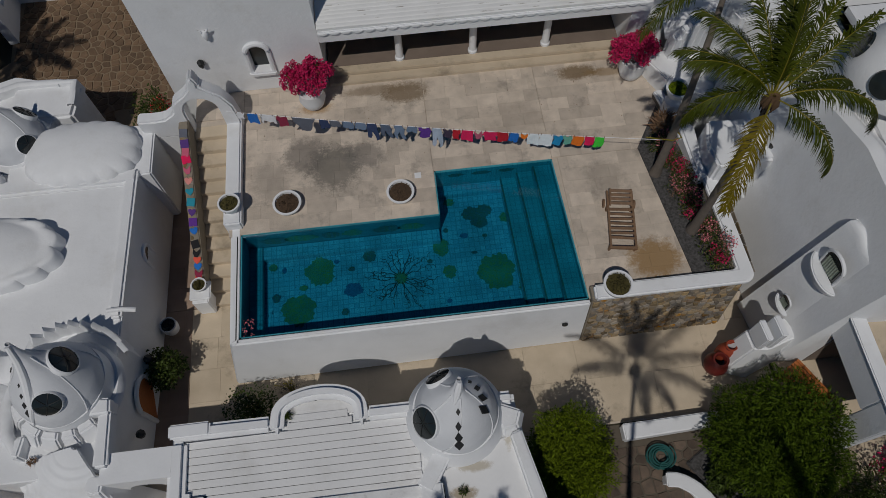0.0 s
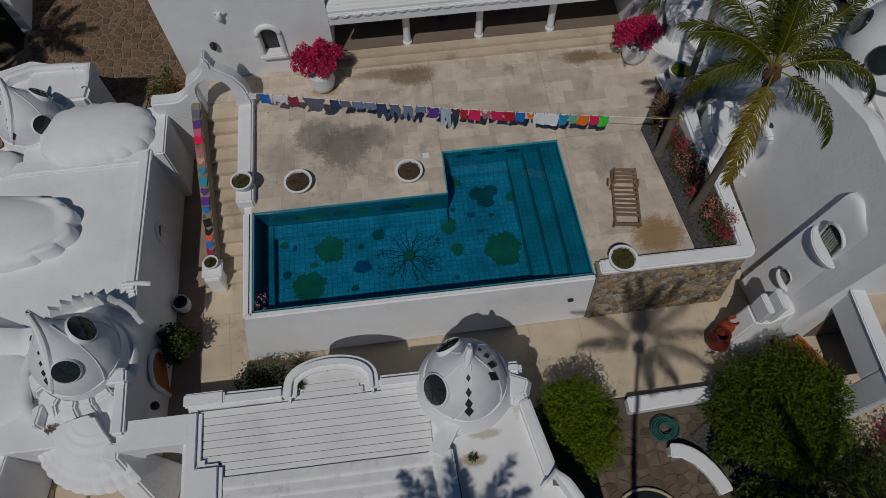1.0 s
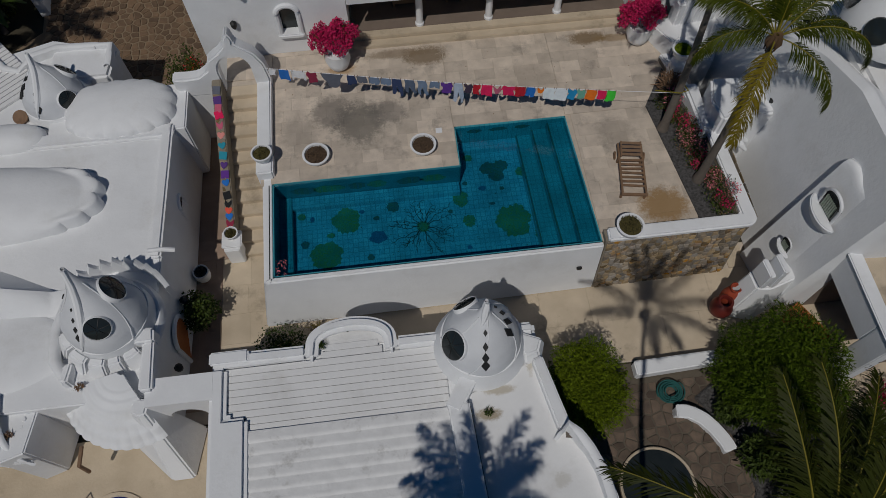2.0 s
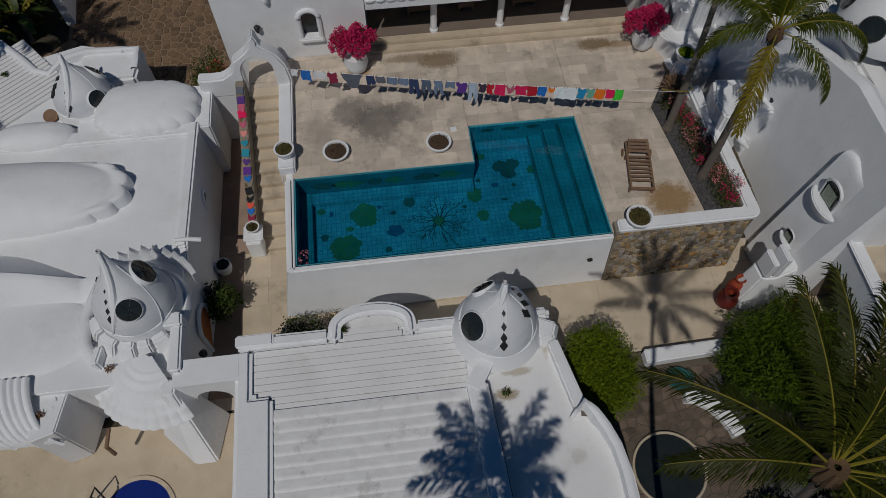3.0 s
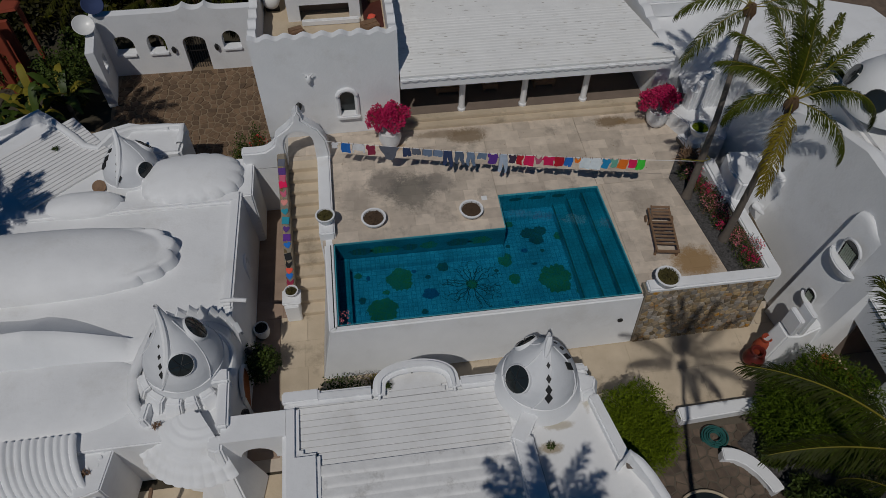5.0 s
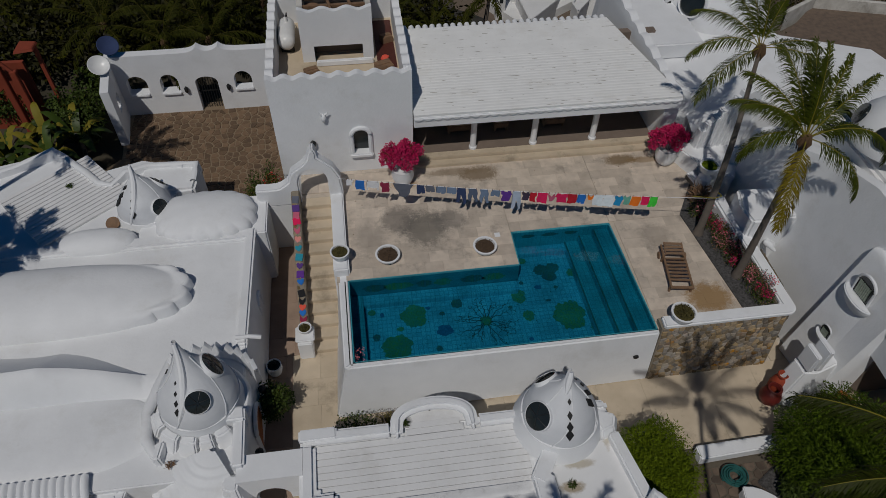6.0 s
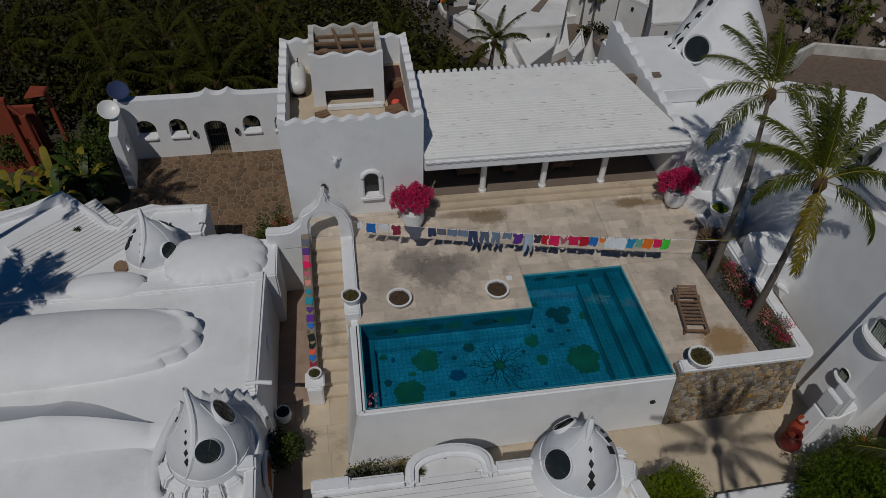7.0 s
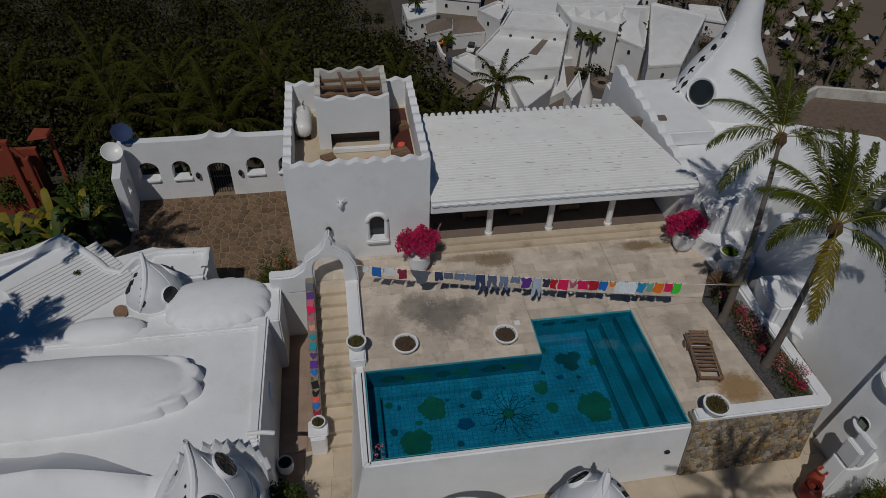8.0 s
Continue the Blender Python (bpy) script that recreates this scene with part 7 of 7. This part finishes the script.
thing("town_terrace", prism([(25.5, 96), (30, 112), (38, 124), (62, 124), (56, 108), (43, 106), (40.5, 95), (33, 90), (29, 90)], SHORE - 0.5, SHORE + 1.6), FAR_WHITE, "white plastered podium under the town houses", "terrace", kind="structure")
thing("plaza", prism([(45, 103.5), (55, 102.5), (50.6, 90), (41.5, 93)], SHORE - 0.6, SHORE + 0.06), ASPHALT, "brown paved plaza with a round fountain", "plaza", kind="structure")
thing("yard", prism([(16, 112), (24, 100), (30, 118), (20, 121)], SHORE - 0.6, SHORE + 0.07), ASPHALT, "brown paved parking yard", "yard", kind="structure")
HALLS = [
    ("hall", [(24.9, 102.5), (31.6, 112.5), (43.9, 108.9), (38.8, 95.8), (29.5, 95.5)], -40.0), ("hall", [(30.9, 109.7), (34.9, 117.6), (46.4, 113.4), (42.9, 106.2)], -38.5),
    ("hall", [(43.5, 116.0), (56.6, 113.8), (50.9, 101.8), (44.0, 107.2)], -37.0), ("stepped_house", [(30.0, 94.7), (36.6, 98.6), (39.0, 97.5), (36.5, 92.1), (30.4, 86.1)], -42.0),
    ("gable_house", [(62.4, 114.4), (71.1, 107.9), (57.9, 89.1), (51.8, 88.9)], -37.0), ("gable_house", [(57.0, 117.3), (63.1, 116.0), (55.1, 98.2), (51.7, 103.1)], -38.5),
    ]
COTTAGES = [
    ("cottage", [(14.1, 126.8), (21.5, 128.8), (20.5, 121.9), (14.4, 119.2)], -41.0), ("shed", [(18.0, 120.1), (23.9, 122.3), (23.1, 117.9), (17.8, 115.6)], -42.5),
    ("shed", [(23.6, 120.4), (30.6, 121.7), (29.5, 116.0), (22.9, 115.1)], -42.5), ("pavilion", [(38.7, 90.9), (43.2, 97.5), (41.9, 91.5), (39.0, 88.0)], -42.0),
    ("hall", [(33.5, 119.5), (45.5, 115.2), (60.5, 117.8), (66, 126), (38, 133)], -39.5), ("cottage", [(62, 130), (70, 127), (73, 134), (64, 138)], -41.0), ("cottage", [(74, 118), (80, 115), (82, 122), (76, 124)], -42.0), ("cottage", [(22, 133), (31, 130), (33, 137), (23, 140)], -42.0), ("stepped_house", [(21.5, 106.5), (24.6, 101.0), (27.8, 104.0), (24.5, 108.5)], -43.0), ("cottage", [(28.3, 118.8), (33.1, 122.4), (35.0, 120.3), (31.7, 113.2)], -39.0)]
for name, plan, top in HALLS + COTTAGES:
    house = empty(name, pose(plan[0][0], plan[0][1], SHORE), "white flat-roofed town house far below" if name != "shed" else "open shed with a dark peaked roof", "building", "town houses")
    shift = Matrix.Translation((-plan[0][0], -plan[0][1], -SHORE))
    n = len(plan)
    cx, cy = sum(p[0] for p in plan) / n, sum(p[1] for p in plan) / n
    part("wall", moved(prism(plan, SHORE - 3, top), shift), FAR_WHITE, house)
    for i in range(n):
        a, b = Vector(plan[i]), Vector(plan[(i + 1) % n])
        ln, way = (b - a).length, (b - a).normalized()
        out = Vector((way.y, -way.x))
        if out.dot((a + b) / 2 - Vector((cx, cy))) < 0:
            out = -out
        ang = math.degrees(math.atan2(way.y, way.x))
        part("parapet", moved(box(0, ln, -0.25, 0.05, top, top + 0.5, 0.05), shift @ pose(a.x, a.y, 0, 0, 0, ang) @ Matrix.Scale(1, 4)), FAR_WHITE, house)
        if name in ("hall", "gable_house", "cottage"):
            if out.y > 0.2:
                continue
            for k in range(max(1, int(ln / 3.4))):
                c = a + way * ln * (k + 0.5) / max(1, int(ln / 3.4)) + out * 0.03
                part("window", moved(upright([(-0.28, -0.4), (0.28, -0.4), (0.28, 0.15), (0.2, 0.33), (0, 0.4), (-0.2, 0.33), (-0.28, 0.15)], -0.06, 0.06), shift @ pose(c.x, c.y, top - 1.4, 0, 0, ang)), DARK, house)
    if name == "shed":
        part("roof", moved(prism([(p[0], p[1]) for p in plan], top + 0.5, top + 1.6, top=[((p[0] + cx) / 2, (p[1] + cy) / 2) for p in plan]), shift), INNER, house)
    if name == "gable_house":
        part("roof", moved(prism(plan, top, top + 1.6, top=[(p[0] * 0.35 + cx * 0.65, p[1] * 0.35 + cy * 0.65) for p in plan]), shift), FAR_WHITE, house)
    if plan[0] == (24.9, 102.5):
        part("patio_opening", moved(prism([(34.6, 102.0), (38.7, 107.4), (39.7, 106.9), (36.0, 101.2)], top, top + 0.03), shift), INNER, house)
    if plan[0] == (43.5, 116.0):
        for k in range(4):
            part("roof_hip", moved(lathe([(1.7, top), (0.0, top + 1.5)], 4, at=pose(45.5 + 2.6 * k, 111.5 - 1.2 * k, 0)), shift), FAR_WHITE, house)
bell = empty("bell_tower", pose(27.0, 93.5, SHORE), "slim white bell tower of the town", "tower")
part("shaft", box(-0.75, 0.75, -0.75, 0.75, -3, 7.6, 0.05), FAR_WHITE, bell)
for z in (3.2, 5.6):
    part("opening", moved(upright([(-0.3, 0), (0.3, 0), (0.3, 0.9), (0, 1.2), (-0.3, 0.9)], -0.05, 0.05), pose(0, -0.76, z)), DARK, bell)
for sx in (-0.35, 0.35):
    part("finial", lathe([(0.3, 7.6), (0.35, 7.9), (0.0, 8.3)], 10, at=pose(sx, 0, 0)), FAR_WHITE, bell)
spire = empty("spire", pose(43.2, 92.5, SHORE), "white pointed plaster spire in the town", "tower")
part("shaft", lathe([(1.6, -2), (1.3, 1.5), (0.6, 3.0), (0.25, 4.6), (0.05, 6)], 16), FAR_WHITE, spire)
fountain = empty("fountain", pose(48.3, 98.4, SHORE), "round stone fountain on the plaza", "fountain")
part("basin", lathe([(1.9, 0), (1.9, 0.5), (1.7, 0.5), (1.7, 0.2), (0, 0.2)], 28), INNER, fountain)
part("bowl", lathe([(0.2, 0.2), (0.2, 1.0), (0.8, 1.3), (0.7, 1.35), (0, 1.2)], 18), INNER, fountain)
thing("plaza_wall", prism([(41.3, 92.9), (50.6, 89.8), (50.8, 90.4), (41.5, 93.6)], SHORE, SHORE + 0.9), FAR_WHITE, "white wall along the plaza", "wall", kind="structure")
thing("road_wall", prism([(19.3, 126), (20.0, 112), (24.5, 102), (24.9, 102.4), (20.5, 112), (19.7, 126)], SHORE - 1, SHORE + 1.1), FAR_WHITE, "white wall along the road", "wall", kind="structure")
_prng = random.Random(91)
for i, (x, y) in enumerate(((46.0, 105.7), (47.4, 103.7), (49.1, 105.4), (51.1, 104.0), (53.7, 106.1), (59.8, 107.8), (59.1, 104.4), (16.4, 123.2), (20.2, 105.9), (77.3, 127.6), (65.4, 133.2), (75.9, 130.8), (90.7, 122.0), (100.2, 127.2), (97.7, 113.1), (95.1, 103.2), (96.5, 98.4), (89.9, 103.8), (91.7, 116.3), (96.1, 94.0), (101.2, 110.2), (85.3, 109.1), (88, 98), (92, 90), (84, 117)) + tuple((_prng.uniform(78, 112), _prng.uniform(84, 138)) for _ in range(34))):
    if i < 3:
        town_palm = palm("palm_tree", (x, y, SHORE - 0.2), (x, y, SHORE + 6.6), 14, 1.7, "small palm standing in the town", 300 + i, 0.2, 22, width=0.06, leaf=0.7)
    else:
        copy_thing(town_palm, pose(x, y, SHORE - 0.2, 0, 0, 47 * i))
rng = random.Random(55)
bm = bmesh.new()
for _ in range(300):
    x, y = rng.uniform(66, 112), rng.uniform(78, 140)
    if x > 100 + (y - 88) * 0.27 or (x < 72 and y < 118):
        continue
    leaves(bm, (x, y, SHORE + 0.8), (rng.uniform(0.8, 1.8), rng.uniform(0.8, 1.8), 1.2), 90, 0.4, 0.1, rng, 0.3, 0.2)
for x, y in ((46, 102.5), (49, 103), (52, 103), (22, 122), (8, 130), (30, 88), (35, 86), (40, 85)):
    for _ in range(4):
        leaves(bm, (x + rng.uniform(-1.5, 1.5), y + rng.uniform(-1.5, 1.5), SHORE + 0.7), (1.2, 1.2, 1.2), 45, 0.6, 0.18, rng, 0.3, 0.2)
thing("town_shrubs", bm, JUNGLE, "dark shrubs and trees between the beach and houses", "shrubs", kind="stuff", smooth=0)
for i, (x, y) in enumerate(((96.1, 116.0), (103.3, 118.1), (107.3, 119.1), (101.0, 121.1), (91.4, 109.8), (112.7, 124.5), (112.2, 121.6), (111.3, 117.9), (102.5, 100.2), (102.8, 97.8), (98.0, 89.6), (93.9, 80.2), (116.3, 125.8), (108.4, 108.2), (88.5, 112.5), (94.5, 105.5), (86.5, 95.5), (90.0, 86.0))):
    s = 1.7 if i < 5 else 0.7
    tent = empty("beach_tent", pose(x, y, SHORE, 0, 0, 17 * i), "white pointed canopy on the beach", "canopy", "beach canopies")
    part("canopy", lathe([(s, 1.9), (s * 0.5, 2.4), (0.02, 2.3 + s * 0.8)], 4), FAR_WHITE, tent)
    part("pole", tube([(0, 0, 0), (0, 0, 2.3)], 0.06, 6), TEAK, tent)
for i, (x, y, tint) in enumerate(((26.6, 114.6, "white"), (20.3, 117.2, "orange"), (21.6, 117.6, "orange"), (23.0, 117.2, "black"), (24.6, 117.0, "orange"), (19.0, 115.6, "black"), (14.6, 124.0, "black"))):
    car = empty("parked_car", pose(x, y, SHORE + 0.08, 0, 0, 70), f"small {tint} car parked in the yard", "car", "parked cars")
    part("body", box(-0.95 if tint == "orange" else -1.8, 0.95 if tint == "orange" else 1.8, -0.75, 0.75, 0.3, 0.9, 0.12), CLOTH[tint], car)
    part("cabin", box(-0.5 if tint == "orange" else -1.1, 0.5 if tint == "orange" else 0.8, -0.68, 0.68, 0.9, 1.45, 0.15), DARK, car)
    for sx in (-0.6, 0.6):
        for sy in (-0.72, 0.72):
            part("wheel", lathe([(0.3, -0.1), (0.3, 0.1)], 12, at=pose(sx, sy, 0.3, 90, 0, 0)), IRON, car)

# ---- mosaic plants in the pool ----
def blotch(x, y, z, rx, ry, seed, lobes=7):
    rng = random.Random(seed)
    ph = [rng.uniform(0, 6.28) for _ in range(3)]
    pts = []
    for k in range(56):
        a = 2 * math.pi * k / 56
        r = 1 + 0.07 * math.sin(lobes * a + ph[0]) + 0.05 * math.sin(3 * a + ph[1]) + 0.05 * math.sin(17 * a + ph[2]) + rng.uniform(-0.05, 0.05)
        pts.append((x + rx * r * math.cos(a), y + ry * r * math.sin(a)))
    return prism(pts, z, z + 0.004)


LARGE_PLANTS = ((2.24, 2.28, 0.44, 0.46, 0), (7.59, 1.66, 0.56, 0.58, 0), (1.55, 1.10, 0.50, 0.48, 0), (7.06, 3.72, 0.28, 0.24, 1), (7.5, 3.78, 0.24, 0.22, 1), (7.3, 3.42, 0.26, 0.24, 1))
SMALL_PLANTS = ((5.99, 2.65, 0.25, 0.3, 0), (8.42, 2.16, 0.17, 0.48, 0), (6.17, 1.8, 0.2, 0.22, 0), (8.4, 1.08, 0.22, 0.22, 0), (3.21, 1.55, 0.28, 0.22, 2), (8.1, 3.46, 0.15, 0.17, 0), (6.42, 4.2, 0.17, 0.13, 0), (3.77, 2.61, 0.2, 0.2, 1),
        (0.81, 2.57, 0.13, 0.12, 0), (0.89, 1.54, 0.12, 0.14, 1), (2.93, 0.86, 0.11, 0.11, 1), (1.72, 1.78, 0.13, 0.09, 0), (3.2, 2.24, 0.1, 0.08, 1), (6.75, 2.95, 0.13, 0.09, 2), (6.2, 3.2, 0.08, 0.08, 1), (5.6, 2.2, 0.08, 0.07, 1), (7.4, 2.9, 0.08, 0.07, 1), (4.67, 1.77, 0.2, 0.2, 0), (1.15, 2.45, 0.07, 0.1, 2), (2.75, 2.55, 0.09, 0.07, 2), (6.05, 0.85, 0.08, 0.07, 2), (7.0, 2.35, 0.1, 0.05, 1))
for i, (x, y, rx, ry, dark) in enumerate(LARGE_PLANTS + SMALL_PLANTS):
    part("mosaic_plant", blotch(x, y, FLOOR + 0.002 + 0.0055 * i % 0.12 * 0.35, rx, ry, i, 5 + i % 5), (MOSAIC, MOSAIC_DARK, MOSAIC_BLUE)[dark], pool, "green mosaic water plant" if dark < 2 else "blue mosaic water plant")
rng = random.Random(8)
for k in range(20):
    a = 2 * math.pi * k / 20 + rng.uniform(-0.12, 0.12)
    p, pts, h = Vector((4.67 + 0.14 * math.cos(a), 1.77 + 0.14 * math.sin(a), FLOOR + 0.008)), [], a
    far = rng.uniform(0.75, 1.15)
    for _ in range(8):
        pts.append(p.copy())
        h = a + rng.uniform(-0.6, 0.6)
        p = p + Vector((math.cos(h), math.sin(h), 0)) * 0.125 * far
    twig = part("mosaic_branch", tube(pts, [0.014, 0.013, 0.012, 0.011, 0.010, 0.009, 0.008, 0.006], 4, flat=0.15), BRANCH, pool)
    for q in (3, 4, 5, 6, 7):
        b = a + rng.choice((-0.9, 0.9)) + rng.uniform(-0.2, 0.2)
        part("twig", tube([pts[q], pts[q] + Vector((math.cos(b), math.sin(b), 0)) * 0.09, pts[q] + Vector((math.cos(b - 0.4), math.sin(b - 0.4), 0)) * 0.17], [0.009, 0.008, 0.006], 4, flat=0.15), BRANCH, twig)
for i, (x, w) in enumerate(((1.0, 0.4), (1.8, 0.5), (2.7, 0.26), (3.35, 0.3), (4.4, 0.42), (5.15, 0.4))):
    part("mosaic_plant", moved(blotch(0, 0, 0, w, 0.19, 40 + i, 6), pose(x, 3.188, -0.52, 90, 0, 0)), MOSAIC if i % 2 else MOSAIC_DARK, pool)
for i, (x, w) in enumerate(((6.7, 0.25), (7.5, 0.3), (8.3, 0.24))):
    part("mosaic_plant", moved(blotch(0, 0, 0, w, 0.09, 50 + i, 6), pose(x, 4.70, -0.3, 90, 0, 0)), MOSAIC_DARK, pool)
for xa, xb, z in ((8.25, 8.12, -0.80), (8.80, 8.62, -0.52), (9.30, 9.12, -0.26)):
    part("step_nosing", prism([(xa, 0.04), (xa + 0.06, 0.04), (xb + 0.06, 4.69), (xb, 4.69)], z, z + 0.004), MOSAIC_DARK, pool)
rng = random.Random(9)
bm = bmesh.new()
for _ in range(150):
    leaves(bm, (rng.uniform(0.6, 8.1), rng.uniform(0.1, 3.0), FLOOR + 0.01), (0.03, 0.03, 0.002), 1, 0.05, 0.018, rng, 0, 0.1)
part("fallen_leaves", bm, LEAF, pool, smooth=0, kind="stuff")
bm = bmesh.new()
for _ in range(60):
    leaves(bm, (rng.uniform(0.18, 0.5), rng.uniform(0.05, 0.6), -0.059), (0.02, 0.02, 0.002), 1, 0.05, 0.02, rng, 0, 0.1)
part("floating_petals", bm, ROSE, pool, smooth=0, kind="stuff")
part("skimmer_cover", box(5.42, 5.62, 4.55, 4.75, 0.0, 0.006), STUCCO, terrace, "white square drain cover")
part("wall_light", lathe([(0.09, -0.03), (0.09, 0.03), (0.05, 0.05), (0, 0.05)], 12, at=pose(9.3, -0.32, -1.05, 98, 0, 0)), IRON, pool, "round pool light")

# ---- paving slabs ----
def slab_mesh(mat, name):
    bm = bmesh.new()
    bmesh.ops.create_cube(bm, size=1)
    return mesh_of(name, bm, mat, 0)


def lay(parent, name, me, x0, x1, y0, y1, w, d, z, rng, gap=0.0035, thick=0.035, jitter=0.002):
    """Rows of slabs in running bond over a rectangle."""
    rows = max(1, round((y1 - y0) / d))
    dd = (y1 - y0) / rows
    for r in range(rows):
        x = x0 - w * rng.uniform(0.0, 0.75)
        while x < x1 - 0.02:
            ww = w * rng.choice((0.75, 1.0, 1.0, 1.3))
            a, b = max(x, x0), min(x + ww, x1)
            if x1 - b < 0.14:
                b = x1
            if b - a > 0.1:
                ob = new(name, me)
                ob.parent = parent
                ob.matrix_basis = Matrix.Translation(((a + b) / 2, y0 + dd * (r + 0.5), z - thick / 2 + rng.uniform(-jitter, jitter))) @ Matrix.Diagonal((b - a - gap, dd - gap, thick, 1))
            x = b if b == x1 else x + ww


rng = random.Random(21)
_me = slab_mesh(PAVER, "paver")
lay(terrace, "paver", _me, 0.17, 6.01, 3.23, 8.42, 0.68, 0.46, 0.0, rng)
lay(terrace, "paver", _me, 6.02, 9.72, 4.74, 8.42, 0.68, 0.46, 0.0, rng)
lay(terrace, "paver", _me, 9.9, 12.97, 0.3, 4.78, 0.68, 0.46, 0.0, rng)
lay(terrace, "paver", _me, 9.73, 13.4, 4.79, 8.42, 0.68, 0.46, 0.0, rng)
lay(terrace, "paver", _me, -1.38, 0.16, 7.56, 8.6, 0.68, 0.46, 0.0, rng)
lay(terrace, "paver", _me, 0.17, 2.98, 8.43, 8.62, 0.68, 0.2, 0.0, rng)
_me = slab_mesh(PATH_STONE, "slab")
lay(walkway, "slab", _me, -2.05, -0.4, -3.0, 2.05, 1.3, 1.1, LOW, rng, 0.005, 0.05, 0.001)
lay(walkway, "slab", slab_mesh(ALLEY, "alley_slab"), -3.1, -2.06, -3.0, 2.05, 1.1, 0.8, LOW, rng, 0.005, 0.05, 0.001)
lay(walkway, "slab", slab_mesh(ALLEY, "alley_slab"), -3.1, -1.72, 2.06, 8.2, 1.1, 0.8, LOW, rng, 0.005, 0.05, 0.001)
lay(walkway, "slab", _me, -0.39, 15.2, -3.0, -0.3, 1.6, 1.3, LOW, rng, 0.005, 0.05, 0.001)
lay(walkway, "slab", _me, 14.61, 15.2, -0.29, 0.5, 1.6, 0.8, LOW, rng, 0.005, 0.05, 0.001)


# ---- irregular stones ----
def cells(points, bounds):
    """Each point's own cell of the plane, clipped to the bounds."""
    x0, x1, y0, y1 = bounds
    for i, p in enumerate(points):
        poly = [(x0, y0), (x1, y0), (x1, y1), (x0, y1)]
        near = sorted(points, key=lambda q: (q[0] - p[0]) ** 2 + (q[1] - p[1]) ** 2)[1:15]
        for q in near:
            mx, my, nx, ny = (p[0] + q[0]) / 2, (p[1] + q[1]) / 2, q[0] - p[0], q[1] - p[1]
            out = []
            for k in range(len(poly)):
                a, b = poly[k], poly[(k + 1) % len(poly)]
                da, db = (a[0] - mx) * nx + (a[1] - my) * ny, (b[0] - mx) * nx + (b[1] - my) * ny
                if da <= 0:
                    out.append(a)
                if da * db < 0:
                    t = da / (da - db)
                    out.append((a[0] + (b[0] - a[0]) * t, a[1] + (b[1] - a[1]) * t))
            poly = out
            if len(poly) < 3:
                break
        if len(poly) >= 3:
            yield p, poly


def stones(parent, name, mat, bounds, size, rng, gap, z0, z1, place, keep=lambda x, y: True, stretch=1.0):
    x0, x1, y0, y1 = bounds
    nx, ny = int((x1 - x0) / (size * stretch)), int((y1 - y0) / size)
    pts = [(x0 + (i + 0.5 + rng.uniform(-0.42, 0.42)) * (x1 - x0) / nx, y0 + (j + 0.5 + rng.uniform(-0.42, 0.42)) * (y1 - y0) / ny) for i in range(nx) for j in range(ny)]
    count, rest = 0, bmesh.new()
    for (px, py), poly in cells(sorted(pts, key=lambda p: p[1]), bounds):
        if not keep(px, py):
            continue
        count += 1
        cx, cy = sum(a for a, _ in poly) / len(poly), sum(b for _, b in poly) / len(poly)
        low, top = [], []
        for a, b in poly:
            d = math.hypot(a - cx, b - cy) + 1e-6
            k, k2 = max(0.3, 1 - gap / d), max(0.2, 1 - (gap + 0.02) / d)
            low.append((cx + (a - cx) * k, cy + (b - cy) * k))
            top.append((cx + (a - cx) * k2, cy + (b - cy) * k2))
        height = z1 + rng.uniform(-0.3, 0.3) * (z1 - z0)
        if count <= 300:
            part(name, moved(prism(low, z0, height, top=top), place), mat, parent, smooth=0)
        else:
            prism(low, z0, height, bm=rest, top=top)
    if count > 300:
        part("far_stones", moved(rest, place), mat, parent, smooth=0, kind="stuff")


rng = random.Random(31)
stones(court, "flagstone", FLAG, (-9.4, -2.1, 9.7, 16.28), 0.31, rng, 0.028, LOW - 0.01, LOW + 0.03, Matrix.Identity(4), lambda x, y: not (x > -5.2 and y < 10.2) and not (x < -9.3 and y < 13))
stones(garden_floor, "flagstone", GARDEN_FLAG, (8.6, 13.4, -8.6, -3.75), 0.31, rng, 0.024, LOW - 0.04, LOW - 0.01, Matrix.Identity(4), lambda x, y: (x - 10.45) ** 2 + (y + 6.75) ** 2 > 1.4 and not (x < 9.6 and y > -5))
_tilt = math.degrees(math.atan2(0.32, 2.58))
stones(wall_planter, "wall_stone", RUBBLE, (0.02, 4.3, 0.0, 2.56), 0.152, rng, 0.010, -0.01, 0.035, pose(9.97, -0.425, LOW, 90 - _tilt, 0, 0.8), stretch=1.25)
_side = empty("wall_flank", Matrix.Identity(4), "rubble stone end of the terrace wall", "wall", kind="structure")
part("backing", prism([(14.44, 0.2), (14.52, 0.2), (14.48, 3.2), (14.42, 3.2)], LOW, 0.15), MORTAR, _side)
stones(_side, "wall_stone", RUBBLE, (0.0, 2.6, 0.0, 2.5), 0.25, rng, 0.012, 0.0, 0.03, pose(14.62, 0.2, LOW, 92, 0, 90), stretch=1.3)
stones(staircase, "parapet_stone", RUBBLE, (0.0, 0.28, 0.0, 4.9), 0.14, rng, 0.008, 0.0, 0.035, pose(-1.69, 2.5, -1.535, SLOPE, 0, 0))
# worn plaster edging and stray bits on the terrace
rng = random.Random(77)
bm = bmesh.new()
for _ in range(70):
    leaves(bm, (rng.uniform(0.3, 12.5), rng.uniform(5, 8.3), 0.004), (0.03, 0.03, 0.001), 1, 0.06, 0.02, rng, 0, 0.1)
part("fallen_leaves", bm, TEAK, terrace, smooth=0, kind="stuff")
